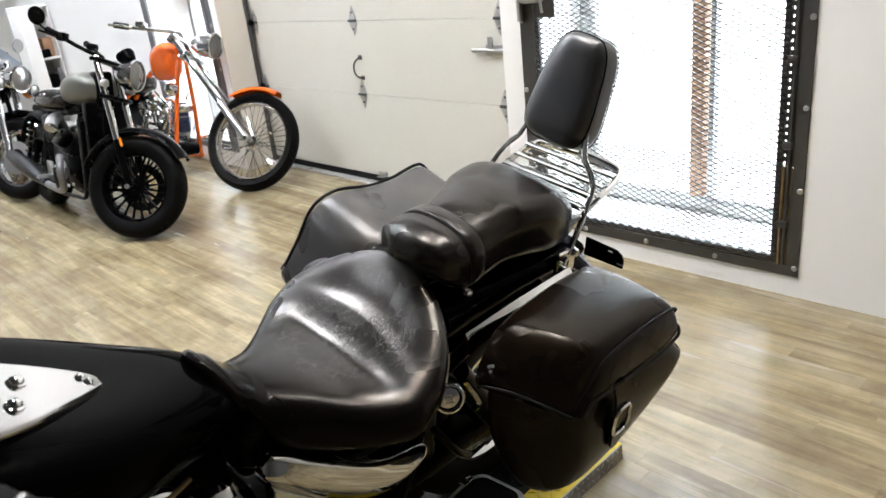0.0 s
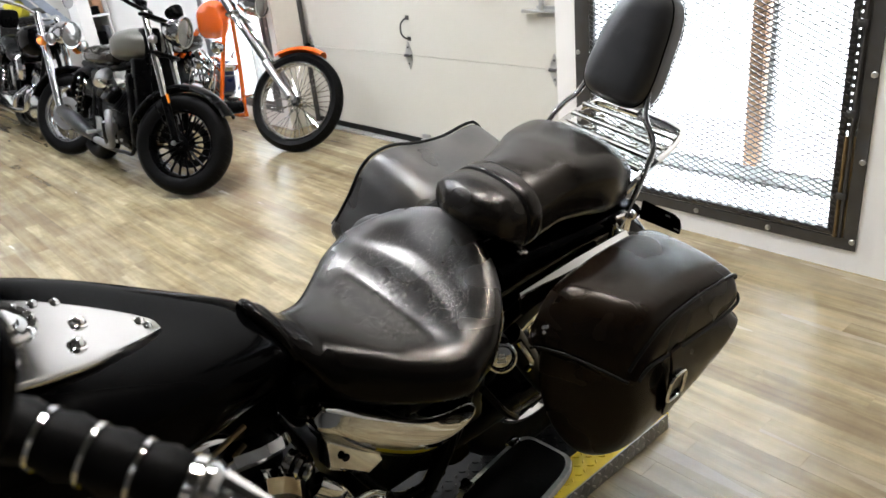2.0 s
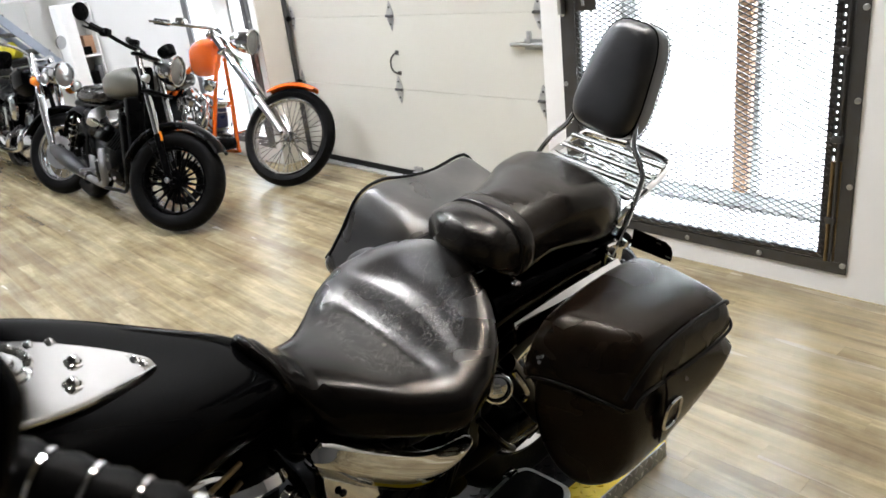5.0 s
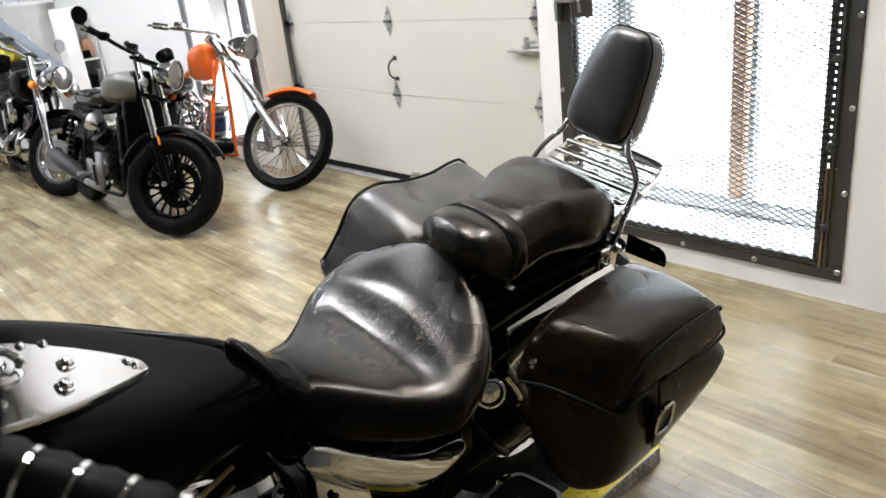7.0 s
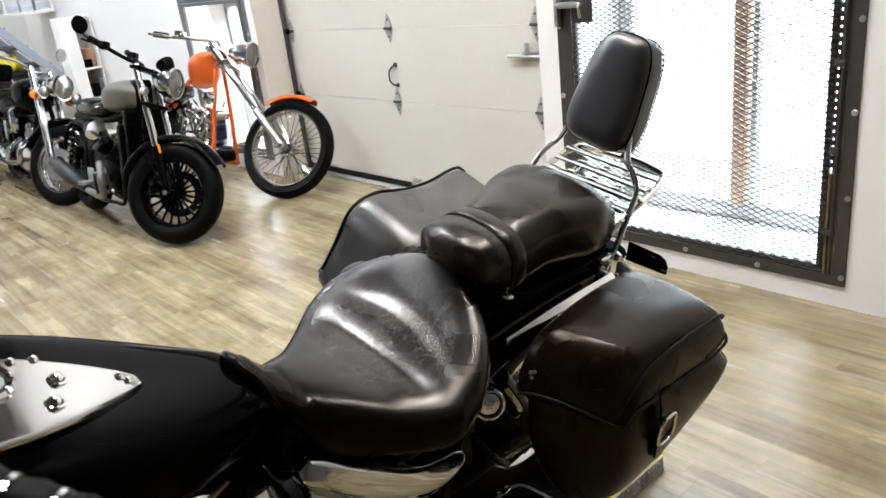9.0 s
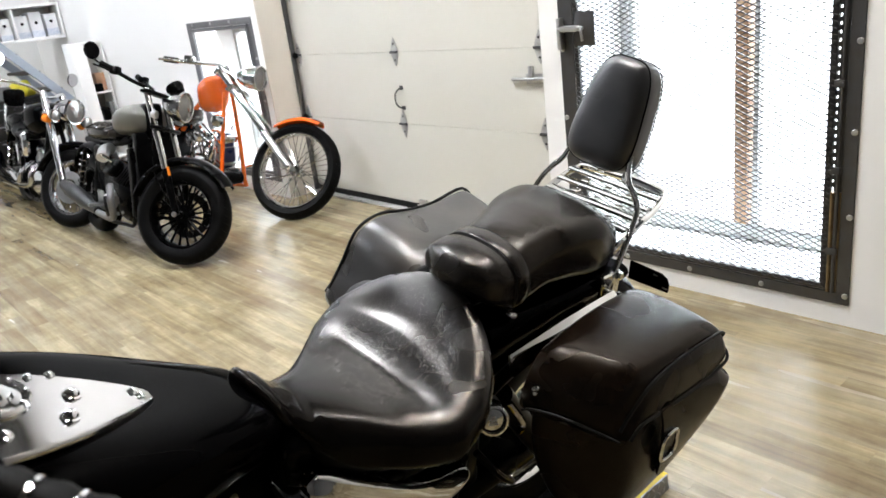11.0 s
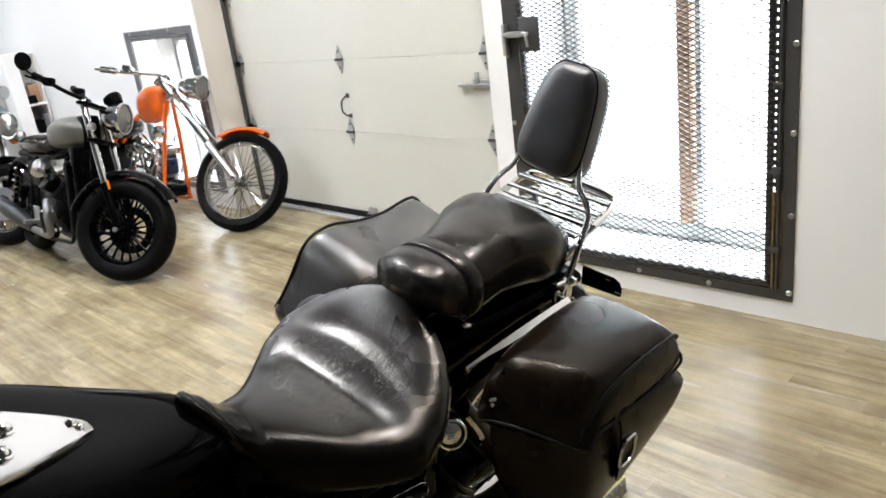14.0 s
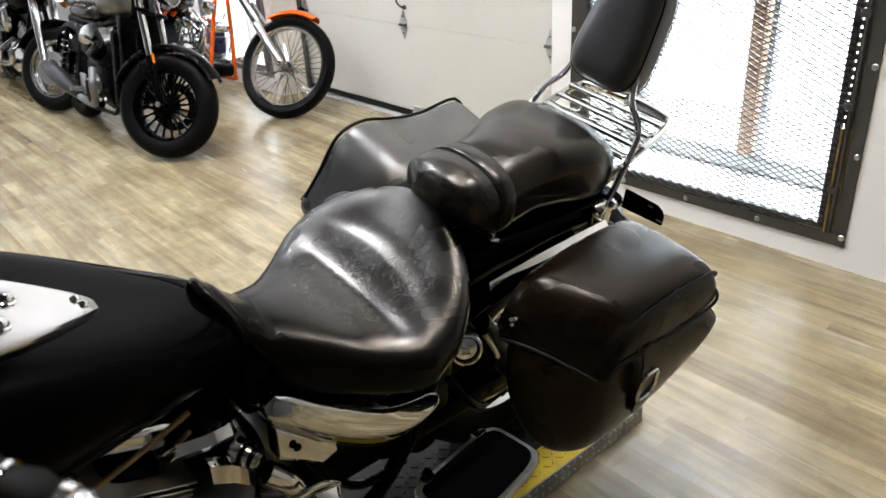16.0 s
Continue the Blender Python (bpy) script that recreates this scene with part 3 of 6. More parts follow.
door = cage("security_door", -2.44, -1.03, 0.095, 2.12, 0.085, "closed dark steel cage door with expanded mesh over the bright doorway")
part("latch_plate", box(-2.33, -2.215, -0.022, -0.017, 1.165, 1.325, 0.001), STEEL, door, "dark steel latch guard plate")
bm = box(-2.40, -2.30, -0.05, -0.012, 1.235, 1.262, 0.004)
tube([(-2.42, -0.04, 1.25), (-2.27, -0.04, 1.25)], 0.009, 10, bm=bm)
tube([(-2.272, -0.04, 1.255), (-2.27, -0.055, 1.24), (-2.262, -0.055, 1.19)], 0.007, 8, bm=bm)
box(-2.425, -2.405, -0.045, -0.010, 1.15, 1.30, 0.003, bm=bm)
part("sliding_bolt", bm, GALV, door, "galvanised sliding bolt")
cage("window_grille", -6.70, -5.51, 0.13, 1.47, 0.07, "dark steel grille over the bright small window", False)


def glazing(name, x0, x1, z0, z1, mull):
    t = thing(name, pose(0, 3.385, 0), "glazed unit with thin grey rails and a stained wood post", "window")
    tagged(t, kind="structure")
    for b in ((x0, x1, z0, z0 + 0.085), (x0, x1, z1 - 0.06, z1), (x0, x0 + 0.05, z0 + 0.085, z1 - 0.06), (x1 - 0.05, x1, z0 + 0.085, z1 - 0.06)):
        part("window_frame", box(b[0], b[1], 0, 0.05, b[2], b[3], 0.004), GALV, t)
    if mull:
        part("wood_post", box(mull, mull + 0.066, -0.012, 0.055, z0 + 0.085, z1 - 0.06, 0.004), WOOD, t, "stained wood door post")
        part("grey_stile", box(mull + 0.09, mull + 0.115, -0.004, 0.05, z0 + 0.085, z1 - 0.06, 0.003), GALV, t)
        part("grey_stile", box(-2.30, -2.27, -0.004, 0.05, z0 + 0.085, z1 - 0.06, 0.003), GALV, t)
    p = part("pane", box(x0 + 0.05, x1 - 0.05, 0.022, 0.028, z0 + 0.085, z1 - 0.06), PANE, t)
    p.visible_shadow = False


glazing("window_1", DX0, DX1, 0.15, 2.08, -1.725)
glazing("window_2", WX0, WX1, 0.16, 1.40, 0)


# ---- shelving at the far end ----
def shelf_unit():
    t = thing("bookshelf", pose(-9.0, 2.985, 0), "white open shelf unit holding a box and dark cases", "shelf")
    part("side_panel", box(-0.32, 0, -0.33, -0.19, 0, 1.40, 0.004), WALL, t, "broad white upright")
    part("side_panel", box(-0.32, -0.004, -0.012, 0, 0, 1.36, 0.002), WALL, t)
    part("back_panel", box(-0.34, -0.321, -0.33, 0, 0, 1.40), surface("shelf_back_grey", (0.42, 0.41, 0.385), 0.6), t, "grey shelf back")
    for z in (0.08, 0.50, 0.83, 1.38):
        part("shelf", box(-0.32, -0.002, -0.189, -0.013, z, z + 0.022, 0.003), WALL, t)


shelf_unit()
for y, x0, x1, z, w, h, mat, lab in ((2.91, -9.24, -9.10, 0.852, 0.11, 0.20, WOOD, "brown cardboard box on the white shelf"), (2.85, -9.09, -9.02, 0.852, 0.09, 0.09, BLACK, "small black case before the brown box"), (2.865, -9.20, -9.02, 0.522, 0.08, 0.15, BLACK, "dark case on the lower shelf"), (2.94, -9.20, -9.04, 0.522, 0.05, 0.20, GREYSTEEL, "grey file standing on the lower shelf")):
    tagged(part("storage_box", box(x0, x1, y - w / 2, y + w / 2, z, z + h, 0.012), mat, None, lab), category="box", group="boxes on the shelf")
sh = thing("wall_shelf", pose(0, 0, 0), "white wall shelf carrying a row of box files", "shelf")
for z0, z1 in ((1.475, 1.51), (1.86, 1.885), (2.3, 2.33)):
    part("board", box(-10.50, -10.15, 1.9, 2.985, z0, z1, 0.004), WALL, sh)
part("back_panel", box(-10.53, -10.502, 1.9, 2.985, 1.475, 2.33), WALL, sh, "white shelf back")
for y in (1.9, 2.44, 2.96):
    part("upright", box(-10.499, -10.152, y, y + 0.022, 1.511, 1.859, 0.003), WALL, sh)
rng = random.Random(3)
for k, y in enumerate((2.02, 2.19, 2.35, 2.545, 2.70, 2.87)):
    hgt = 0.25 + 0.05 * rng.random()
    b = thing("box_file", pose(-10.19 - 0.03 * rng.random(), y, 1.511, 0, 0, 90), "white upright box file with a blue lower band", "box file", "box files on the wall shelf")
    part("cover", box(-0.068, 0.068, 0, 0.26, 0, hgt, 0.004), PAPER, b)
    part("band", box(-0.069, 0.069, -0.002, 0.05, 0.01, 0.06 + 0.03 * rng.random(), 0.001), BLUE, b, "blue printed band")
    part("finger_hole", lathe([(0.001, 0), (0.018, 0), (0.018, 0.004), (0.001, 0.004)], 14, m=Matrix.Translation((0, 0.001, 0.17)) @ pose(0, 0, 0, 90, 0, 0)), BLACK, b)
BENCHDARK = surface("dark_bench_paint", (0.010, 0.0095, 0.009), 0.45, spec=0.2, scale=4)
DARKRED = surface("dark_red_enamel", (0.10, 0.012, 0.012), 0.4)
STRINGER = surface("blue_grey_paint", (0.40, 0.45, 0.53), 0.5, scale=3)
stair = thing("staircase", pose(-9.65, 0, 0), "steep stair with pale stringers and dark treads at the far end", "stairs")
for x in (0.0, -0.75):
    part("stringer", loft([[(x - 0.02, y, z + 0.07), (x + 0.02, y, z + 0.07), (x + 0.02, y, z - 0.07), (x - 0.02, y, z - 0.07)] for y, z in ((1.1, 2.66), (2.88, 0.55))]), STRINGER, stair, "pale painted stringer", False)
for k in range(9):
    y = 1.25 + 0.185 * k
    z = 2.66 - (y - 1.1) * 1.185 - 0.03
    part("tread", box(-0.73, -0.021, y - 0.10, y + 0.10, z - 0.015, z + 0.015, 0.004), surface("dark_tread", (0.05, 0.045, 0.04), 0.6) if k == 0 else bpy.data.materials["dark_tread"], stair, "dark stair tread")
bench = thing("workbench", pose(-9.92, 0, 0), "dark workbench with drawers under the stair", "workbench")
part("body", box(-0.18, 0.15, 1.74, 2.44, 0.0, 0.84, 0.006), BENCHDARK, bench)
part("worktop", box(-0.20, 0.18, 1.72, 2.46, 0.842, 0.88, 0.006), BENCHDARK, bench)
for y in (1.75, 2.095):
    for z, h in ((0.10, 0.34), (0.45, 0.18), (0.64, 0.18)):
        d = part("drawer", box(0.151, 0.168, y, y + 0.335, z, z + h, 0.003), BENCHDARK, bench)
        part("handle", box(0.169, 0.18, y + 0.11, y + 0.23, z + h - 0.04, z + h - 0.028, 0.003), GREYSTEEL, d)
for y, w, h, mat, lab in ((1.86, 0.17, 0.20, DARKRED, "dark red toolbox on the workbench"), (2.06, 0.15, 0.14, GREYSTEEL, "grey steel box on the workbench")):
    tagged(part("tool_box", box(-9.99, -9.80, y - w / 2, y + w / 2, 0.881, 0.881 + h, 0.015, 3), mat, None, lab), category="toolbox", group="boxes on the workbench")


# ---- the lift platform ----
def platform():
    t = thing("lift_platform", pose(-1.33, 0, 0), "low diamond plate lift table with yellow edge stripes", "platform")
    x1, z1 = 0.292, 0.05
    part("deck", box(-x1 + 0.094, x1 - 0.094, -1.3, 1.66, 0.03, z1), BLACKPLATE, t, "black painted diamond plate deck", False)
    for a, b in ((-x1, -x1 + 0.092), (x1 - 0.092, x1)):
        part("edge_stripe", box(a, b, -1.3, 1.66, 0.03, z1), YELLOW, t, "worn yellow painted stripe", False)
    for s in (-1, 1):
        rings = [[(s * x1, y, z1 - 0.001), (s * (x1 + 0.004), y, z1 - 0.001), (s * (x1 + 0.008), y, 0.0), (s * (x1 + 0.002), y, 0.0)] for y in (-1.3, 1.665)]
        part("side_skirt", loft(rings), SKIRT, t, "bare diamond plate side skirt", False)
    part("rear_skirt", box(-x1, x1, 1.662, 1.675, 0, z1 - 0.002, 0.002), YELLOW, t)
    part("frame", box(-x1 + 0.03, x1 - 0.03, -1.28, 1.64, 0, 0.029), BLACK, t, "", False)

    def treads(name, mat, xa, xb, vertical=False):
        bm, n = bmesh.new(), 0
        pitch = 0.026
        for i in range(int((1.66 - 0.3) / pitch)):
            for j in range(max(1, int((xb - xa) / pitch))):
                y, x = 0.3 + (i + 0.5) * pitch, xa + (j + 0.5) * pitch
                s = 1 if (i + j) % 2 else -1
                c, d = math.cos(radians(45 * s)), math.sin(radians(45 * s))
                if vertical:
                    def at(a, b, h):
                        zz = x + a * d + b * c
                        return Vector((x1 + 0.008 - 0.004 * zz / z1 + h, y + a * c - b * d, zz))
                else:
                    def at(a, b, h):
                        return Vector((x + a * c - b * d, y + a * d + b * c, z1 + h))
                lo = [at(-0.0125, 0, -0.0005), at(0, -0.0042, -0.0005), at(0.0125, 0, -0.0005), at(0, 0.0042, -0.0005)]
                hi = [at(-0.0075, 0, 0.0030), at(0, -0.0018, 0.0030), at(0.0075, 0, 0.0030), at(0, 0.0018, 0.0030)]
                loft([lo, hi], bm=bm)
        o = part(name, bm, mat, t, "", False)
        tagged(o, kind="stuff")

    treads("deck_treads", BLACKPLATE, 0.0, x1 - 0.094)
    treads("stripe_treads", YELLOW, x1 - 0.092, x1)
    treads("skirt_treads", DIAMOND, 0.0, 0.052, True)


platform()


# ---- the cruiser motorcycle in the foreground ----
# local axes: x to the rider's left, y to the rear, z up the bike; it leans on its side stand
BIKE = thing("motorcycle", pose(-1.315, 0, 0.08, 0, 12, 0), "black touring cruiser with leather seat and saddlebags on its stand", "motorcycle")


def wheel(parent, cx, cy, r, width, rim_r, rim_mat, spokes, kind, hub_r=0.05, axis="x", disc=None, tread=True):
    """A wheel whose axle runs along axis."""
    turn = pose(0, 0, 0, 0, 90, 0) if axis == "x" else pose(0, 0, 0, 90, 0, 0)
    at = Matrix.Translation((0, cx, cy)) if axis == "x" else Matrix.Translation((cx, 0, cy))
    m = at @ turn
    w2 = width / 2
    prof = [(rim_r - 0.004, -w2 * 0.72), (rim_r + 0.012, -w2 * 0.86), ((rim_r + r) / 2, -w2), (r - 0.035, -w2 * 0.93), (r - 0.012, -w2 * 0.66), (r - 0.002, -w2 * 0.3), (r, 0)]
    prof = prof + [(a, -b) for a, b in prof[-2::-1]]
    seg = 64
    wh = part("wheel", lathe(prof + [prof[0]], seg, m=m), RUBBER, parent, "black rubber tyre on its wheel")
    if tread:
        bm = bmesh.new()
        for k in range(40):
            a = 2 * math.pi * k / 40
            for s in (-1, 1):
                pts = []
                for q in range(4):
                    b = a + s * 0.02 * q + (0.04 if s > 0 else 0)
                    z = s * w2 * (0.12 + 0.2 * q)
                    rr = r - 0.001 - 0.016 * (0.12 + 0.2 * q) ** 2 / 0.5
                    pts.append(m @ Vector((rr * math.cos(b), rr * math.sin(b), z)))
                tube(pts, 0.0028, 4, bm=bm)
        tagged(part("tread_groove", bm, SEAL, wh), kind="stuff")
    prof = [(rim_r, -w2 * 0.74), (rim_r - 0.012, -w2 * 0.76), (rim_r - 0.022, -w2 * 0.5), (rim_r - 0.026, 0), (rim_r - 0.022, w2 * 0.5), (rim_r - 0.012, w2 * 0.76), (rim_r, w2 * 0.74)]
    part("rim", lathe(prof + [prof[0]], seg, m=m), rim_mat, wh)
    part("hub", lathe([(0.001, -w2 * 0.9), (hub_r * 0.4, -w2 * 0.9), (hub_r * 0.45, -w2 * 0.6), (hub_r, -w2 * 0.5), (hub_r * 0.7, -w2 * 0.3), (hub_r * 0.7, w2 * 0.3), (hub_r, w2 * 0.5), (hub_r * 0.45, w2 * 0.6), (hub_r * 0.4, w2 * 0.9), (0.001, w2 * 0.9)], 24, m=m), rim_mat, wh)
    for k in range(spokes):
        a = 2 * math.pi * k / spokes
        s = 1 if k % 2 else -1
        if kind == "wire":
            b = a + (0.5 if (k // 2) % 2 else -0.5)
            p = [m @ Vector((hub_r * math.cos(b), hub_r * math.sin(b), s * w2 * 0.5)), m @ Vector(((rim_r - 0.022) * math.cos(a), (rim_r - 0.022) * math.sin(a), 0))]
            part("spoke", tube(p, 0.0027, 5), CHROME, wh)
        else:
            b = a + 0.13 * s
            p = [m @ Vector((hub_r * 0.8 * math.cos(a), hub_r * 0.8 * math.sin(a), 0)), m @ Vector((rim_r * 0.55 * math.cos((a + b) / 2), rim_r * 0.55 * math.sin((a + b) / 2), s * 0.006)), m @ Vector(((rim_r - 0.02) * math.cos(b), (rim_r - 0.02) * math.sin(b), s * 0.012))]
            part("spoke", tube(p, [0.008, 0.0045, 0.006], 6, flat=1.3), rim_mat, wh)
    if disc:
        dz, dr = disc
        part("brake_disc", lathe([(dr * 0.55, dz - 0.002), (dr, dz - 0.002), (dr, dz + 0.002), (dr * 0.55, dz + 0.002), (dr * 0.55, dz - 0.002)], 40, m=m), ALLOY, wh, "steel brake disc")
    return wh


wheel(BIKE, 1.30, 0.295, 0.325, 0.15, 0.205, CHROME, 28, "wire")
wheel(BIKE, -0.55, 0.31, 0.34, 0.11, 0.215, CHROME, 28, "wire")

# solo seat: rows along the bike give the half width, rim height, skirt height, centre and hollow
def pchip(xs, vs, x):
    """Monotone cubic through the knots."""
    xs, vs, x = np.array(xs, float), np.array(vs, float), np.array(x, float)
    h = np.diff(xs)
    d = np.diff(vs) / h
    m = np.zeros(len(xs))
    m[0], m[-1] = d[0], d[-1]
    for i in range(1, len(xs) - 1):
        if d[i - 1] * d[i] > 0:
            m[i] = 3 * (h[i - 1] + h[i]) / ((2 * h[i] + h[i - 1]) / d[i - 1] + (h[i] + 2 * h[i - 1]) / d[i])
    k = np.clip(np.searchsorted(xs, x) - 1, 0, len(h) - 1)
    t = (x - xs[k]) / h[k]
    return (1 + 2 * t) * (1 - t) ** 2 * vs[k] + t * (1 - t) ** 2 * h[k] * m[k] + t * t * (3 - 2 * t) * vs[k + 1] + t * t * (t - 1) * h[k] * m[k + 1]


def cushion_section(cx, hw, top, bottom, y, roll, power, dish, n=64, low=4.0):
    """A padded cross-section: hollow top, rolled edges, steep skirts."""
    out = []
    roll = min(roll, (top - bottom) * 0.6)
    mid = top - roll
    for k in range(n):
        a = 2 * math.pi * k / n
        c, si = math.cos(a), math.sin(a)
        p = power if si > 0 else low
        x = hw * math.copysign(abs(c) ** (2 / p), c)
        z = mid + (roll if si > 0 else mid - bottom) * math.copysign(abs(si) ** (2 / p), si)
        if si > 0:
            z -= dish * (1 - abs(x / hw) ** 2.4) * min(1.0, si * 1.1)
        out.append((cx + x, y, z))
    return out


def cushion(knots, stations, roll, power, n=64, low=4.0):
    cols = list(zip(*knots))
    rows = [pchip(cols[0], c, stations) for c in cols[1:]]
    return loft([cushion_section(cx, hw, top, bot, y, roll, power, dish, n, low) for y, hw, top, bot, cx, dish in zip(stations, *rows)])


S = ((0.482, 0.043, 0.842, 0.775, 0.006, 0.0), (0.500, 0.066, 0.841, 0.715, 0.010, 0.0), (0.530, 0.094, 0.805, 0.645, 0.014, 0.002), (0.575, 0.121, 0.778, 0.625, 0.026, 0.006), (0.630, 0.148, 0.776, 0.612, 0.038, 0.014), (0.690, 0.195, 0.776, 0.612, 0.042, 0.027),
     (0.740, 0.233, 0.782, 0.612, 0.041, 0.038), (0.775, 0.252, 0.792, 0.612, 0.038, 0.048), (0.800, 0.254, 0.800, 0.612, 0.031, 0.047), (0.830, 0.253, 0.812, 0.610, 0.024, 0.046), (0.890, 0.224, 0.842, 0.605, 0.019, 0.037), (0.920, 0.196, 0.856, 0.602, 0.013, 0.026), (0.940, 0.172, 0.863, 0.603, 0.010, 0.014), (0.965, 0.125, 0.868, 0.650, 0.010, 0.003), (0.985, 0.050, 0.845, 0.700, 0.014, 0.0))
bm = cushion(S, np.concatenate([np.linspace(0.482, 0.53, 9), np.linspace(0.537, 0.93, 58), np.linspace(0.935, 0.985, 15)]), 0.090, 2.1, 96, 2.7)
for v in bm.verts:
    v.co.y += 0.22 * max(0.0, min(1.0, (0.56 - v.co.y) / 0.07)) * max(0.0, 0.838 - v.co.z)
# soften the fold between the two hollows, then press in the half-moon behind it
bm.verts.ensure_lookup_table()
soft = [v for v in bm.verts if 0.66 < v.co.y < 0.92 and v.co.z > 0.70]
for _ in range(7):
    bmesh.ops.smooth_vert(bm, verts=soft, factor=0.5, use_axis_z=True)
for v in bm.verts:
    x, y, z = v.co
    if z > 0.70:
        v.co.z += 0.0042 * math.exp(-((y - 0.842 + 0.8 * x * x) / 0.017) ** 2 - ((x - 0.03) / 0.17) ** 4)
        v.co.z -= 0.0095 * math.exp(-((y - 0.893 + 1.2 * (x - 0.01) ** 2) / 0.030) ** 2 - ((x - 0.01) / 0.125) ** 4)
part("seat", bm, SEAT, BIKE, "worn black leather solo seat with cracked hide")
rim = [(-0.046, 0.491, 0.806), (-0.034, 0.485, 0.830), (-0.004, 0.481, 0.843), (0.030, 0.484, 0.839), (0.056, 0.493, 0.824), (0.076, 0.504, 0.800), (0.090, 0.516, 0.770)]
part("nose_bead", tube(rim, [0.006, 0.010, 0.012, 0.012, 0.012, 0.007], 12, 6), SEAT, BIKE, "glossy rolled bead on the seat nose")

# pillion pad with its strap
P = ((0.935, 0.037, 0.906, 0.884, 0.048, 0.0), (0.950, 0.066, 0.938, 0.870, 0.046, 0.0), (0.975, 0.103, 0.947, 0.849, 0.045, 0.0), (1.010, 0.111, 0.953, 0.823, 0.047, 0.0), (1.045, 0.110, 0.951, 0.808, 0.051, 0.0), (1.090, 0.108, 0.960, 0.813, 0.051, 0.0), (1.150, 0.115, 0.973, 0.824, 0.046, 0.003),
     (1.220, 0.135, 0.984, 0.817, 0.038, 0.005), (1.300, 0.148, 0.981, 0.799, 0.032, 0.005), (1.380, 0.142, 0.949, 0.786, 0.018, 0.003), (1.450, 0.117, 0.902, 0.787, 0.004, 0.0), (1.500, 0.073, 0.875, 0.796, 0.0, 0.0), (1.525, 0.036, 0.857, 0.817, 0.0, 0.0))
part("pillion_pad", cushion(P, np.concatenate([np.linspace(0.935, 0.975, 10), np.linspace(0.985, 1.44, 44), np.linspace(1.45, 1.525, 14)]), 0.07, 2.4), PILLION, BIKE, "padded black vinyl pillion seat")


def pad_loop(y, grow, a0, a1, n=33):
    """A line round the upper half of the pillion pad at y."""
    cols = list(zip(*P))
    hw, top, bot, cx, dish = [float(pchip(cols[0], c, [y])[0]) for c in cols[1:]]
    line = []
    for a in np.linspace(radians(a0), radians(a1), n):
        c, si = math.cos(a), math.sin(a)
        p = 2.4 if si > 0 else 4.0
        line.append(Vector((cx + (hw + grow) * math.copysign(abs(c) ** (2 / p), c), y, top - 0.07 + (0.07 + grow if si > 0 else (top - 0.07 - bot) * 0.9) * math.copysign(abs(si) ** (2 / p), si))))
    return line


bands = [pad_loop(1.052 + d, g, -46, 190) for d, g in ((-0.017, -0.004), (-0.017, 0.004), (-0.013, 0.006), (0.013, 0.006), (0.017, 0.004), (0.017, -0.004))]
part("strap", loft([[band[i] for band in bands] for i in range(len(bands[0]))]), PILLION, BIKE, "black vinyl grab strap")
for d in (-0.0185, 0.0185):
    part("strap_edge", tube(pad_loop(1.052 + d, 0.0015, -46, 190), 0.0028, 6), PIPING, BIKE)
for s in (-1, 1):
    end = pad_loop(1.040, 0.006, -42 if s > 0 else 190, 0, 2)[0]
    bm = bolt((end.x, 1.030, end.z - 0.012), (s, -0.2, 0.1), 0.011, 0.014)
    bolt((end.x - s * 0.002, 1.022, end.z + 0.006), (s, -0.2, 0.1), 0.005, 0.012, bm)
    part("strap_bolt", bm, CHROME, BIKE, "chrome strap bolt")

# rear fender and rails
F = []
for k in range(19):
    a = radians(150 - 170 * k / 18)
    hw = 0.135 - 0.012 * abs(k - 8) / 8
    F.append([(hw * math.copysign(abs(math.cos(b)) ** 0.6, math.cos(b)), 1.30 - (0.36 + 0.075 * math.sin(b) ** 0.7) * math.cos(a), 0.345 + (0.36 + 0.075 * math.sin(b) ** 0.7) * math.sin(a)) for b in [math.pi * j / 12 for j in range(13)]])
part("rear_fender", loft([r + [(x * 0.97, 1.30 + (y - 1.30) * 0.985, 0.345 + (z - 0.345) * 0.985) for x, y, z in r[::-1]] for r in F]), GLOSS, BIKE, "gloss black rear fender")
RAIL = ((0.985, 0.720, 0.752), (1.06, 0.734, 0.758), (1.147, 0.748, 0.764), (1.25, 0.757, 0.767), (1.345, 0.762, 0.768))
for s in (-1, 1):
    part("fender_cover", loft([ring(s * 0.10, 0.062, t, b, y, 16, 3) for y, t, b in ((0.97, 0.80, 0.68), (1.05, 0.805, 0.70), (1.2, 0.80, 0.72), (1.38, 0.79, 0.73), (1.46, 0.78, 0.74))]), GLOSS, BIKE)
    bm = loft([[(s * 0.192, y, z1), (s * 0.199, y, z1 + 0.004), (s * 0.224, y - 0.010, z0), (s * 0.217, y - 0.010, z0 - 0.004)] for y, z0, z1 in RAIL])
    part("fender_rail", bm, CHROME, BIKE, "broad chrome fender rail")
    bm = bolt((s * 0.205, 1.352, 0.756), (s, 0, 0.6), 0.011, 0.012)
    part("rail_bolt", bm, CHROME, BIKE)
    edge = ((0.112, 0.742), (0.205, 0.742), (0.222, 0.734), (0.230, 0.718), (0.230, 0.698), (0.112, 0.690))
    sb = part("signal_bracket", loft([[(s * x, y, z) for x, z in edge] for y in (1.545, 1.551)]), GLOSS, BIKE, "black slotted bracket behind the bag", False)
    for x, z in ((0.19, 0.733), (0.221, 0.708)):
        part("slot", box(s * x - 0.007, s * x + 0.007, 1.543, 1.545, z - 0.002, z + 0.002, 0.0008), ALLOY, sb)

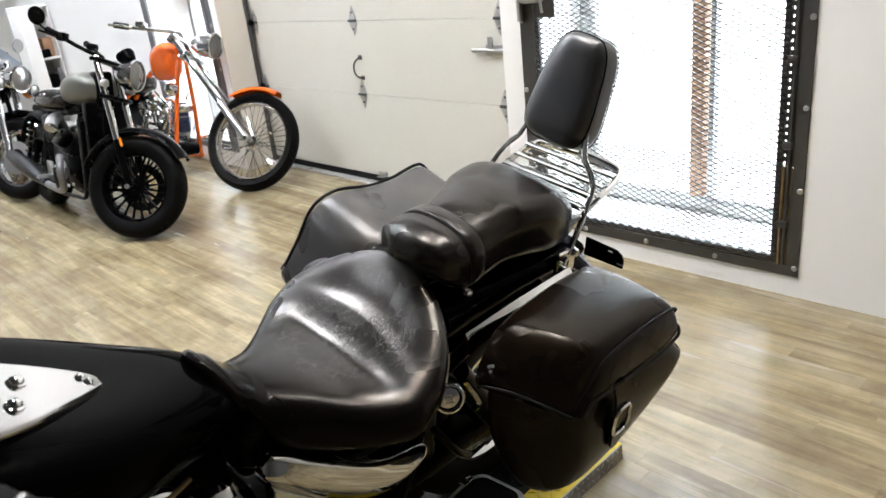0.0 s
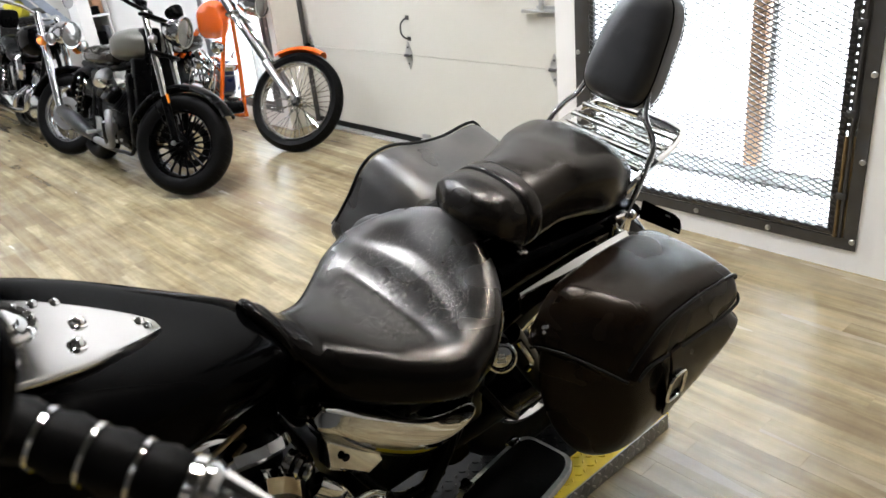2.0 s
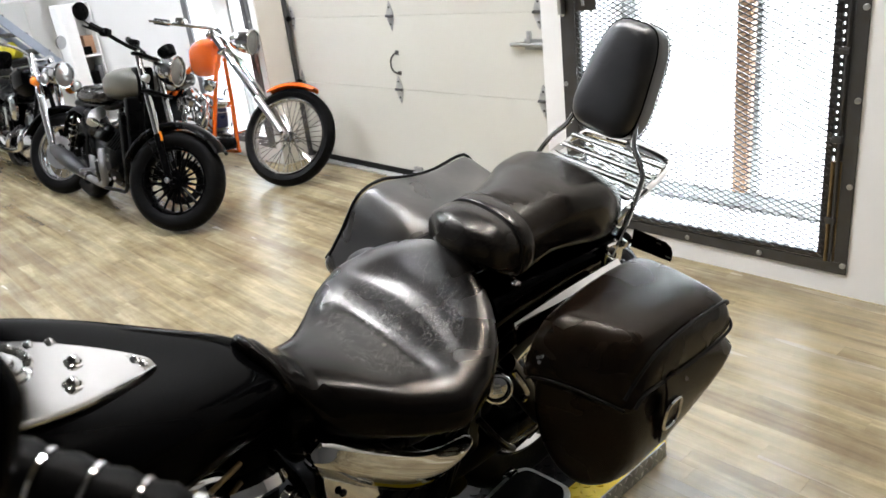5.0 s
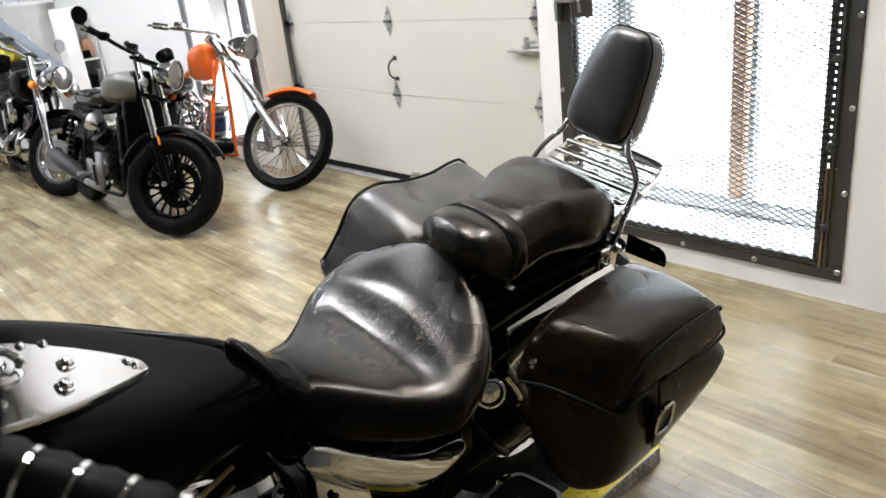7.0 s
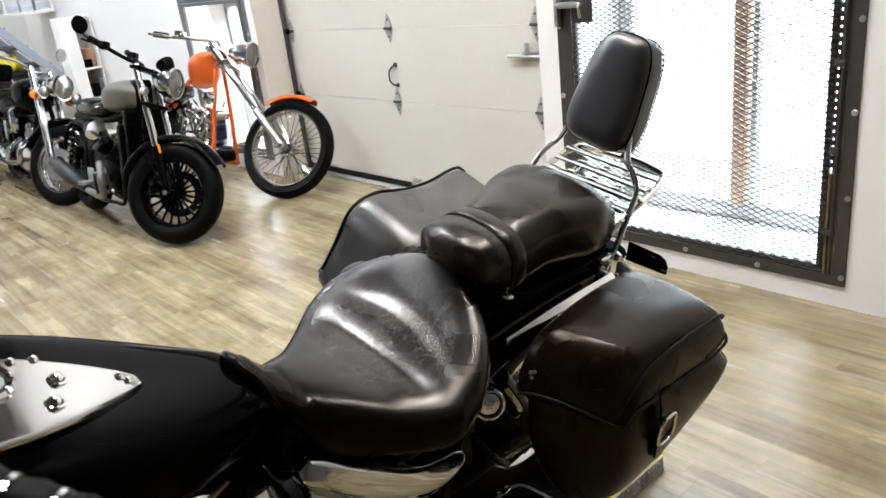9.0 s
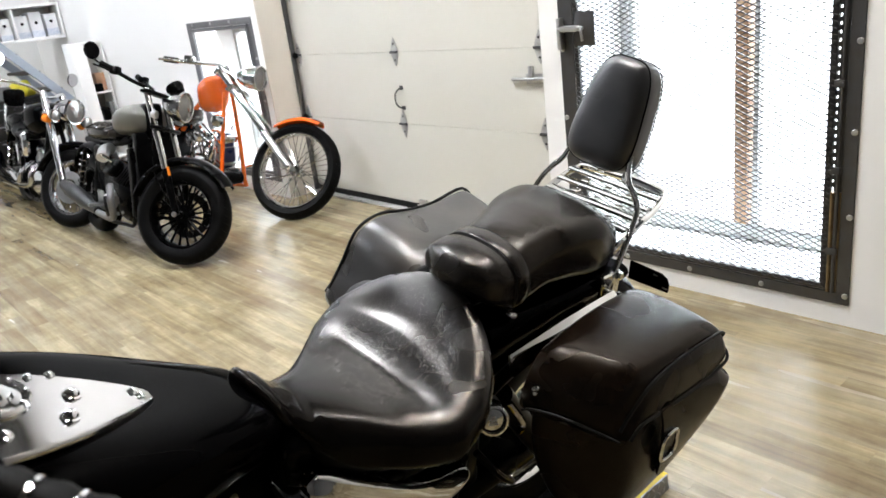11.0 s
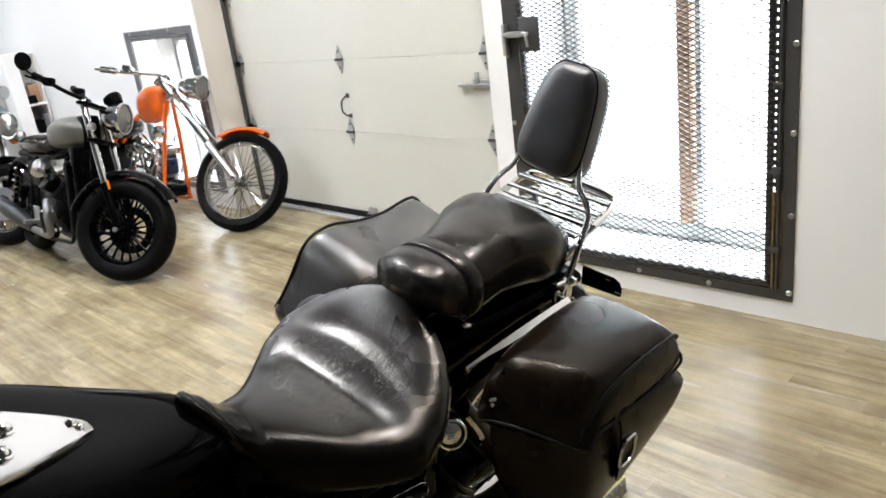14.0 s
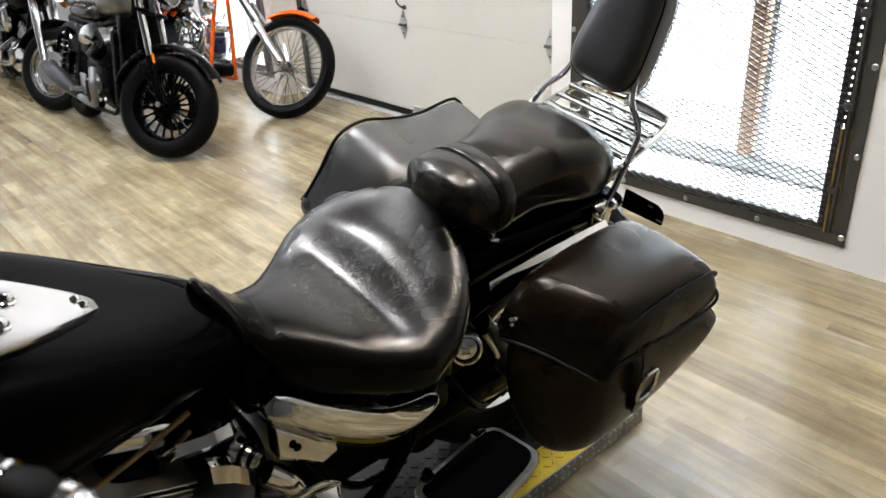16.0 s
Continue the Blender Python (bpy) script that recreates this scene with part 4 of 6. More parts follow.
# luggage rack, backrest bar and pad
for s in (-1, 1):
    bar = [(s * 0.172, 1.355, 0.76), (s * 0.168, 1.40, 0.82), (s * 0.157, 1.45, 0.885), (s * 0.148, 1.477, 0.922), (s * 0.128, 1.487, 0.952), (s * 0.100, 1.494, 0.985), (s * 0.080, 1.52, 1.05)]
    part("backrest_bar", tube(bar, 0.0095, 10, 4, flat=0.75), CHROME, BIKE, "bent chrome backrest upright")
    part("bar_foot", box(s * 0.17 - 0.008, s * 0.17 + 0.008, 1.33, 1.40, 0.73, 0.80, 0.006), CHROME, BIKE)
    for y, z in ((1.345, 0.755), (1.385, 0.79)):
        part("foot_bolt", bolt((s * 0.179, y, z), (s, 0, 0), 0.011, 0.012), CHROME, BIKE)
    rail = [(s * 0.152, 1.38, 0.835), (s * 0.150, 1.45, 0.862), (s * 0.147, 1.55, 0.893), (s * 0.138, 1.60, 0.908), (s * 0.115, 1.622, 0.915), (0, 1.632, 0.918)]
    part("rack_rail", tube(rail, 0.0085, 8, 4, flat=2.0), CHROME, BIKE, "flat chrome rack rail")
for k in range(5):
    y = 1.405 + 0.045 * k
    z = 0.845 + (y - 1.38) * 0.32 + 0.006
    part("rack_slat", box(-0.143, 0.143, y - 0.0135, y + 0.0135, z - 0.004, z + 0.004, 0.003), CHROME, BIKE, "chrome rack slat")
    for x in (-0.07, 0.0, 0.07):
        if k < 4:
            part("rack_tie", box(x - 0.010, x + 0.010, y + 0.010, y + 0.036, z + 0.000, z + 0.006, 0.002), CHROME, BIKE)
PADPOSE = Matrix.Translation((0.004, 1.544, 1.116)) @ Matrix.Rotation(radians(2.2), 4, "Z") @ Matrix.Rotation(radians(4.8), 4, "Y") @ Matrix.Rotation(radians(-18.1), 4, "X")


def pad_outline(inset, depth, n=72):
    """The pad's rounded, upward tapering outline, drawn in by inset."""
    out = []
    for k in range(n):
        a = 2 * math.pi * k / n
        c, si = math.cos(a), math.sin(a)
        z = math.copysign(abs(si) ** 0.55, si)
        x = math.copysign(abs(c) ** 0.55, c) * (1 - 0.171 * z)
        out.append(((0.090 - inset) * x, depth, (0.139 - inset) * z))
    return out


pad = part("backrest_pad", loft([pad_outline(i, d) for i, d in ((0.075, -0.0505), (0.050, -0.0498), (0.036, -0.0480), (0.024, -0.0445), (0.013, -0.0375), (0.006, -0.028), (0.0015, -0.015), (0.0, 0.0), (0.0005, 0.030), (0.002, 0.040), (0.007, 0.046), (0.020, 0.049))]), PAD, BIKE, "upright black vinyl backrest pad", m=PADPOSE)
for d in (-0.020, 0.041):
    part("piping", tube(pad_outline(0.002 if d < 0 else 0.0, d) + pad_outline(0.002 if d < 0 else 0.0, d)[:1], 0.0018, 6), PIPING, pad, "black welt piping", m=PADPOSE)

# saddlebags: a lid with a sloped front and a welted gusset over a round-bottomed pouch
for s in (1, -1):
    bag = thing("saddlebag", pose(0, 0, 0), "", "")
    for key in ("label", "category"):
        if key in bag:
            del bag[key]
    bag.parent = BIKE
    tagged(bag, "black leather saddlebag with buckled strap")

    def X(u):
        return s * u

    def UI(v):
        return float(np.interp(v, (0.935, 1.0, 1.15, 1.43), (0.268, 0.258, 0.232, 0.212))) if s > 0 else 0.208

    def SH(u, v):
        if s < 0:
            return v
        return v + 0.45 * max(0.0, u - 0.24) * min(1.0, max(0.0, (1.44 - v) / 0.40))

    B = ((0.950, 0.70, 0.45), (0.957, 0.715, 0.405), (0.98, 0.73, 0.38), (1.04, 0.735, 0.372), (1.14, 0.735, 0.378), (1.25, 0.73, 0.40), (1.36, 0.72, 0.435), (1.44, 0.70, 0.475), (1.482, 0.68, 0.52), (1.494, 0.64, 0.56))
    # far lid and body carry their sheen in the base colour
    hide = BAG if s > 0 else BAGSHEEN
    rings = []
    for k, (y, top, bot) in enumerate(B):
        y, top = (y, top) if s > 0 else (y - 0.035, top + 0.01)
        e = 0.02 if k in (0, len(B) - 1) else 0.0
        o = (0.455 if s > 0 else 0.352) - (0.03 if k in (0, len(B) - 1) else 0.010 if k in (1, len(B) - 2) else 0)
        pts = [(UI(y) + 0.008 + e, top - e), (0.318 if s > 0 else 0.25, top + 0.008 - e), (o - 0.05, top - 0.02 - e), (o + 0.004, top - 0.07), (o + 0.022, top * 0.5 + bot * 0.5), (o + 0.012, bot + 0.07), (o - 0.03, bot + 0.015), (0.37 if s > 0 else 0.28, bot), (UI(y) + 0.050, bot + 0.06), (UI(y) + 0.012, bot + 0.17)]
        rings.append([(X(u), SH(u, y), w) for u, w in pts])
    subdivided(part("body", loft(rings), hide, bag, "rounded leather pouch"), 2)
    # heights along the lid: its top, the welt round the gusset, and the gusset's lower edge
    YS = (0.935, 0.945, 0.962, 0.985, 1.008, 1.024, 1.045, 1.10, 1.20, 1.32, 1.39, 1.418, 1.430, 1.434)
    TOP = (0.690, 0.722, 0.756, 0.782, 0.795, 0.800, 0.802, 0.802, 0.800, 0.792, 0.780, 0.766, 0.748, 0.726)
    WELT = (0.664, 0.682, 0.702, 0.722, 0.738, 0.748, 0.755, 0.763, 0.767, 0.762, 0.753, 0.741, 0.725, 0.708)
    LOW = (0.655, 0.668, 0.684, 0.690, 0.688, 0.686, 0.684, 0.680, 0.676, 0.674, 0.677, 0.684, 0.694, 0.702)
    if s < 0:
        # this lid is saddle-shaped, with a long sloping front
        YS = (0.905, 0.918, 0.940, 0.965, 0.990, 1.012, 1.040, 1.075, 1.114, 1.190, 1.271, 1.334, 1.375, 1.390)
        WELT = (0.660, 0.685, 0.715, 0.750, 0.795, 0.822, 0.838, 0.845, 0.843, 0.826, 0.823, 0.835, 0.841, 0.825)
        TOP = tuple(w + 0.003 for w in WELT)
        LOW = (0.650, 0.670, 0.690, 0.705, 0.725, 0.735, 0.735, 0.735, 0.733, 0.730, 0.730, 0.735, 0.740, 0.760)
    rings = []
    for y, top, welt, low in zip(YS, TOP, WELT, LOW):
        low = min(low, welt - 0.002)
        o = (0.446 if s > 0 else 0.362) - float(np.interp(y, (YS[-5], YS[-3], YS[-2], YS[-1]), (0.0, 0.004, 0.012, 0.026)))
        far = [(0.150, top - 0.050), (0.180, top - 0.034), (0.225, top - 0.020), (0.290, top - 0.008), (o - 0.012, welt + 0.003), (o, welt), (o + 0.012, welt * 0.6 + low * 0.4), (o + 0.018, low)]
        outer = far if s < 0 else [(UI(y), top - 0.016), (UI(y) + 0.018, top - 0.002), (0.318, top), (0.38, top - 0.004), (o - 0.012, max(welt + 0.004, top - 0.014)), (o, welt), (o + 0.016, welt * 0.6 + low * 0.4), (o + 0.024, low)]
        inner = [(u - 0.012, w - 0.012) for u, w in outer[::-1]]
        rings.append([(X(u), SH(u, y), w) for u, w in outer + inner])
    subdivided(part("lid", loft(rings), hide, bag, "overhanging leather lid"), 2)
    edge = [(X((0.449 if s > 0 else 0.364) - float(np.interp(y, (YS[-5], YS[-3], YS[-2], YS[-1]), (0.0, 0.004, 0.012, 0.026)))), SH(0.449, y), w + 0.001) for y, w in zip(YS[1:], WELT[1:])]
    part("piping", tube(edge, 0.0042, 8, 2), PIPING, bag, "rolled leather welt")
    edge = [(X((0.470 if s > 0 else 0.380) - float(np.interp(y, (YS[-5], YS[-3], YS[-2], YS[-1]), (0.0, 0.004, 0.012, 0.026)))), SH(0.468, y), min(w, t - 0.002)) for y, w, t in zip(YS[1:], LOW[1:], WELT[1:])]
    part("lid_welt", tube(edge, 0.0038, 8, 2), PIPING, bag)
    if s < 0:
        continue
    edge = [(X(u), SH(u, YS[0] - 0.002), w + TOP[0] - 0.68) for u, w in ((UI(0.935) + 0.004, 0.668), (0.29, 0.676), (0.34, 0.678), (0.40, 0.668), (0.458, 0.655))]
    part("front_welt", tube(edge, 0.003, 8, 3), PIPING, bag)
    bm = loft([[(X(u - 0.003), y - hw, w), (X(u + 0.003), y - hw, w), (X(u + 0.003), y + hw, w), (X(u - 0.003), y + hw, w)] for u, y, w, hw in ((0.472, 1.165, 0.69, 0.019), (0.481, 1.167, 0.66, 0.019), (0.486, 1.170, 0.60, 0.019), (0.484, 1.178, 0.55, 0.020), (0.480, 1.184, 0.515, 0.018), (0.477, 1.188, 0.498, 0.010))])
    part("strap", bm, BAG, bag, "hanging leather strap end")
    sq = [(X(0.491), 1.172 + 0.029 * math.copysign(abs(math.cos(a)) ** 0.6, math.cos(a)), 0.598 + 0.034 * math.copysign(abs(math.sin(a)) ** 0.6, math.sin(a))) for a in [2 * math.pi * k / 28 for k in range(29)]]
    part("buckle", tube(sq, 0.0046, 8), CHROME, bag, "rounded chrome buckle")
    for du, dw in ((0.0, 0.0), (0.010, 0.009), (0.001, -0.014)):
        part("rivet", bolt((X(0.287 + du), SH(0.285, 0.943) - dw * 0.3, 0.733 + dw), (s * 0.3, -1, 0.6), 0.005, 0.005), CHROME, bag, "small chrome rivet")

# tank with its chrome console
T = ((-0.42, 0.08, 0.97, 0.86, 2.2), (-0.40, 0.13, 1.0, 0.80, 2.3), (-0.33, 0.185, 1.025, 0.73, 2.5), (-0.2, 0.217, 1.038, 0.69, 2.7), (-0.05, 0.229, 1.027, 0.675, 2.7), (0.08, 0.227, 0.998, 0.685, 2.6), (0.20, 0.210, 0.955, 0.695, 2.5), (0.30, 0.182, 0.907, 0.70, 2.4), (0.39, 0.148, 0.868, 0.70, 2.4), (0.46, 0.118, 0.842, 0.69, 2.3), (0.50, 0.098, 0.822, 0.69, 2.2), (0.535, 0.060, 0.790, 0.69, 2.0))
ob = part("fuel_tank", loft([ring(0, hw, top + 0.030 * max(0.0, min(1, (0.5 - y) / 0.2)), bot, y, 32, p, 0.034 * max(0.0, min(1, (0.5 - y) / 0.2))) for y, hw, top, bot, p in T]), GLOSS, BIKE, "gloss black teardrop fuel tank")
subdivided(ob, 2)
C = ((-0.30, 0.078, 1.046), (-0.24, 0.112, 1.058), (-0.10, 0.128, 1.051), (0.03, 0.126, 1.027), (0.13, 0.108, 0.996), (0.20, 0.083, 0.967), (0.26, 0.050, 0.938), (0.300, 0.024, 0.917), (0.318, 0.009, 0.906))


def plate_mid(y):
    return float(np.interp(y, (-0.3, 0.1, 0.2, 0.318), (0.025, 0.046, 0.040, 0.022)))


rings = [[(plate_mid(y) + u, y, w) for u, w in ((-hw - 0.003, z - 0.034), (-hw - 0.001, z - 0.006), (-hw * 0.96, z), (-hw * 0.88, z - 0.004), (0, z - 0.001), (hw * 0.88, z - 0.004), (hw * 0.96, z), (hw + 0.001, z - 0.006), (hw + 0.003, z - 0.034))] for y, hw, z in C]
ob = part("console", loft(rings), PLATE, BIKE, "chrome tank console plate with a raised rim")
subdivided(ob, 1)
for x, y, r in ((0.016, 0.290, 0.007), (0.028, 0.297, 0.006), (0.021, 0.204, 0.011), (0.081, 0.183, 0.011), (-0.043, 0.194, 0.006), (-0.041, 0.165, 0.006), (0.105, 0.10, 0.008), (-0.058, 0.06, 0.008)):
    z = float(np.interp(y, [q[0] for q in C], [q[2] for q in C])) - 0.002
    mm = Matrix.Translation((x, y, z)) @ Vector((0, 0.38, 1)).to_track_quat("Z", "Y").to_matrix().to_4x4()
    part("console_screw", lathe([(0.001, -0.003), (r * 1.25, -0.003), (r * 1.25, 0.001), (r, 0.002), (r * 0.95, r * 0.5), (r * 0.6, r * 0.85), (0.001, r)], 20, m=mm), CHROME, BIKE, "chrome acorn screw")
mm = Matrix.Translation((0.010, 0.105, 1.002)) @ Vector((0, 0.30, 1)).to_track_quat("Z", "Y").to_matrix().to_4x4()
cap = part("fuel_cap", lathe([(0.001, -0.004), (0.052, -0.004), (0.054, 0.002), (0.050, 0.007), (0.042, 0.005), (0.040, 0.002), (0.030, 0.003), (0.026, 0.010), (0.012, 0.013), (0.001, 0.013)], 40, m=mm), CHROME, BIKE, "round chrome filler cap")
for k in range(8):
    q = 2 * math.pi * k / 8
    part("cap_bolt", lathe([(0.001, 0.004), (0.0045, 0.004), (0.004, 0.0085), (0.001, 0.0095)], 10, m=mm @ Matrix.Translation((0.0465 * math.cos(q), 0.0465 * math.sin(q), 0))), CHROME, cap)
m = Matrix.Translation((0, -0.13, 1.048)) @ pose(0, 0, 0, 14, 0, 0)
part("speedometer", lathe([(0.001, 0.0), (0.055, 0.0), (0.060, 0.004), (0.060, 0.018), (0.052, 0.020), (0.050, 0.014), (0.001, 0.014)], 36, m=m), CHROME, BIKE, "round chrome speedometer")
part("dial", lathe([(0.001, 0.0135), (0.049, 0.0135), (0.049, 0.0155), (0.001, 0.0155)], 36, m=m), BLACK, BIKE, "black speedometer dial")

# frame, engine and left side covers
part("frame_spine", tube([(0, -0.45, 0.86), (0, 0.1, 0.72), (0, 0.55, 0.62), (0, 0.95, 0.62), (0, 1.3, 0.66)], 0.03, 10, 4), BLACK, BIKE)
for s in (-1, 1):
    part("frame_tube", tube([(s * 0.04, -0.42, 0.80), (s * 0.13, -0.25, 0.30), (s * 0.15, 0.1, 0.16), (s * 0.16, 0.65, 0.18), (s * 0.15, 0.85, 0.35), (s * 0.13, 0.95, 0.60)], 0.019, 10, 5), BLACK, BIKE, "black frame tube")
    part("seat_rail", tube([(s * 0.10, 0.50, 0.66), (s * 0.155, 0.66, 0.585), (s * 0.165, 0.82, 0.575), (s * 0.155, 1.0, 0.65), (s * 0.15, 1.3, 0.72)], 0.016, 10, 5), BLACK, BIKE)
part("engine_cover", box(-0.055, 0.055, -0.30, 0.50, 0.40, 0.70, 0.03, 3), BLACK, BIKE, "black engine shroud below the tank")
part("seat_pan", box(-0.075, 0.110, 0.49, 0.70, 0.60, 0.735, 0.025, 3), BLACK, BIKE, "black seat pan under the seat nose")
part("battery_box", box(-0.13, 0.13, 0.58, 1.0, 0.28, 0.62, 0.03, 3), BLACK, BIKE)
part("swingarm", box(-0.14, 0.14, 0.78, 1.32, 0.28, 0.36, 0.03, 3), BLACK, BIKE)
ob = part("crankcase", loft([ring(0, hw, t, b, y, 20, 3) for y, hw, t, b in ((-0.22, 0.10, 0.38, 0.24), (-0.16, 0.15, 0.46, 0.17), (0.05, 0.17, 0.47, 0.14), (0.30, 0.17, 0.46, 0.14), (0.48, 0.16, 0.48, 0.16), (0.56, 0.12, 0.42, 0.22))]), ALLOY, BIKE, "polished alloy crankcase")
ob = part("primary_cover", loft([[(x, y + r * math.cos(a) * 1.0, 0.36 + r * math.sin(a)) for a in [2 * math.pi * k / 24 for k in range(24)]] for x, y, r in ((0.165, 0.36, 0.115), (0.195, 0.36, 0.115), (0.212, 0.36, 0.10), (0.216, 0.36, 0.06))]), CHROME, BIKE, "round chrome engine cover")
for y0, lean in ((-0.02, -24), (0.20, 24)):
    m = Matrix.Translation((0, y0, 0.40)) @ pose(0, 0, 0, -lean, 0, 0)
    for k in range(17):
        z = 0.03 + 0.0125 * k
        part("cooling_fin", box(-0.155, 0.155, -0.085, 0.085, z, z + 0.0035, 0.001, 1), CHROME if k % 3 == 0 else ALLOY, BIKE, "thin engine cooling fin", m=m)
    part("cylinder", box(-0.125, 0.125, -0.06, 0.06, 0, 0.25, 0.03, 3), BLACK, BIKE, m=m)
    part("rocker_cover", box(-0.095, 0.095, -0.075, 0.075, 0.25, 0.31, 0.025, 3), CHROME, BIKE, "chrome rocker cover", m=m)
# bronze tube draws the reflected line under the tank's lower edge
part("tank_rim", tube([(0.185, -0.25, 0.695), (0.194, -0.05, 0.682), (0.190, 0.08, 0.688), (0.172, 0.20, 0.698), (0.148, 0.30, 0.704), (0.115, 0.39, 0.702)], 0.005, 8, 4), BRASSY, BIKE, "bronze-toned line standing in for the reflection below the tank")
part("intake_cowl", loft([[(u - 0.03, v, w - 0.045), (u, v, w - 0.035), (u + 0.012, v, w - 0.012), (u, v, w + 0.004), (u - 0.03, v, w + 0.008)] for u, v, w in ((0.120, 0.325, 0.640), (0.140, 0.352, 0.668), (0.150, 0.40, 0.668), (0.148, 0.435, 0.665), (0.135, 0.460, 0.655))]), CHROME, BIKE, "chrome intake cowl")
part("rocker_plate", loft([[(u, v, w), (u + 0.018, v, w - 0.006), (u + 0.02, v, w - 0.05), (u, v, w - 0.06)] for u, v, w in ((0.145, 0.395, 0.615), (0.152, 0.43, 0.600), (0.156, 0.455, 0.575))]), CHROME, BIKE, "faceted chrome bracket")
bm = bmesh.new()
box(-0.055, 0.055, -0.085, 0.085, -0.03, 0.03, 0.014, 3, bm)
part("shift_cover", bm, CHROME, BIKE, "large chrome cover with rounded edges", m=Matrix.Translation((0.165, 0.545, 0.385)) @ pose(0, 0, 0, -28, -62, 0))
part("cover_lip", tube([(0.20, 0.47, 0.455), (0.205, 0.53, 0.462), (0.205, 0.590, 0.455), (0.20, 0.625, 0.42)], 0.007, 10, 4), CHROME, BIKE)
part("cover_pipe", tube([(0.15, 0.50, 0.50), (0.165, 0.53, 0.47), (0.17, 0.55, 0.43)], 0.024, 14, 3), CHROME, BIKE)
mm = Matrix.Translation((0.160, 0.466, 0.580)) @ Vector((0.8, 0.45, -0.15)).to_track_quat("Z", "Y").to_matrix().to_4x4()
sw = part("key_switch", lathe([(0.001, -0.03), (0.026, -0.03), (0.026, -0.014), (0.021, -0.012), (0.021, -0.006), (0.024, -0.004), (0.024, 0.004), (0.017, 0.006), (0.017, 0.012), (0.019, 0.013), (0.019, 0.019), (0.010, 0.022), (0.001, 0.022)], 24, m=mm), CHROME, BIKE, "stepped chrome switch housing")
for z in (-0.009, 0.009):
    part("switch_band", lathe([(0.0165, z - 0.0028), (0.0232 if z < 0 else 0.0190, z - 0.0032), (0.0232 if z < 0 else 0.0190, z + 0.0032), (0.0165, z + 0.0028)], 24, m=mm), BLACK, sw)
# chrome side cover: an upper face, a sharp ridge and a rounded belly running to a point
rows = ((0.503, 0.664, 0.650, 0.632, 0.150), (0.528, 0.690, 0.645, 0.598, 0.163), (0.57, 0.664, 0.610, 0.552, 0.178), (0.62, 0.630, 0.575, 0.510, 0.190), (0.68, 0.588, 0.530, 0.466, 0.198), (0.73, 0.556, 0.498, 0.434, 0.202), (0.78, 0.530, 0.476, 0.424, 0.202), (0.83, 0.514, 0.470, 0.436, 0.198), (0.87, 0.504, 0.480, 0.462, 0.192), (0.892, 0.498, 0.490, 0.484, 0.186))
rings = []
for y, top, mid, bot, u in rows:
    line = [(u - 0.030, top - 0.001), (u - 0.012, top - 0.001), (u - 0.007, top - 0.004), (u + 0.012, mid + 0.004), (u + 0.014, mid - 0.003), (u + 0.004, mid * 0.45 + bot * 0.55), (u - 0.014, bot), (u - 0.045, bot + 0.006)]
    rings.append([(a, y, w) for a, w in line] + [(a - 0.012, y, w) for a, w in line[::-1]])
ob = part("side_cover", loft(rings), CHROME, BIKE, "mirror chrome side cover with a ridge")
subdivided(ob, 1)
low = part("lower_cover", loft([[(0.145, y, w1), (0.180, y, w1 - 0.004), (0.188, y, w0 + 0.012), (0.182, y, w0), (0.15, y, w0 - 0.004)] for y, w1, w0 in ((0.512, 0.634, 0.560), (0.535, 0.61, 0.540), (0.60, 0.545, 0.480), (0.632, 0.520, 0.492))]), CHROME, BIKE, "faceted chrome lower cover")
part("cover_bolt", bolt((0.188, 0.545, 0.575), (1, -0.1, 0.2), 0.008, 0.006), BLACK, low)
# round badge ahead of the bag
m = Matrix.Translation((0.258, 0.878, 0.680)) @ Vector((0.78, -0.52, 0.35)).to_track_quat("Z", "Y").to_matrix().to_4x4()
part("round_cap", lathe([(0.001, -0.03), (0.028, -0.03), (0.033, -0.01), (0.033, 0.0), (0.031, 0.005), (0.027, 0.006), (0.025, -0.001), (0.014, 0.001), (0.001, 0.003)], 36, m=m), CHROME, BIKE, "round chrome shock cap")
bm = bmesh.new()
for k in range(3):
    box(-0.009 + 0.002 * k, 0.009 - 0.002 * k, -0.009 + 0.007 * k, -0.0055 + 0.007 * k, 0.001, 0.0045, bm=bm)
part("cap_emblem", bm, ALLOY, BIKE, m=m)
part("cap_ring", torus(0.0255, 0.0014, m @ Matrix.Translation((0, 0, 0.004)), 36, 6), BLACK, BIKE, "dark groove in the cap")
part("cap_stem", tube([(0.25, 0.90, 0.66), (0.17, 0.96, 0.62)], 0.025, 12), BLACK, BIKE)
part("bag_stay", tube([(0.275, 0.905, 0.72), (0.30, 0.92, 0.68), (0.285, 0.93, 0.64)], 0.007, 8, 3), CHROME, BIKE)
# hoses and linkage in the dark gap behind the side cover
for pts, r, mt in ((((0.12, 0.52, 0.62), (0.17, 0.62, 0.42), (0.16, 0.72, 0.30), (0.14, 0.85, 0.26)), 0.010, BLACK), (((0.13, 0.90, 0.56), (0.17, 0.86, 0.46), (0.17, 0.84, 0.36)), 0.008, BLACK), (((0.17, 0.93, 0.50), (0.20, 0.98, 0.42), (0.18, 1.05, 0.34)), 0.009, BLACK), (((0.10, 0.46, 0.66), (0.13, 0.50, 0.55), (0.14, 0.49, 0.40), (0.14, 0.52, 0.26)), 0.010, BLACK)):
    part("hose", tube(pts, r, 8, 5), mt, BIKE)
for s in (-1, 1):
    part("shock_absorber", tube([(s * 0.15, 1.02, 0.60), (s * 0.155, 1.18, 0.36)], 0.03, 14), BLACK, BIKE)

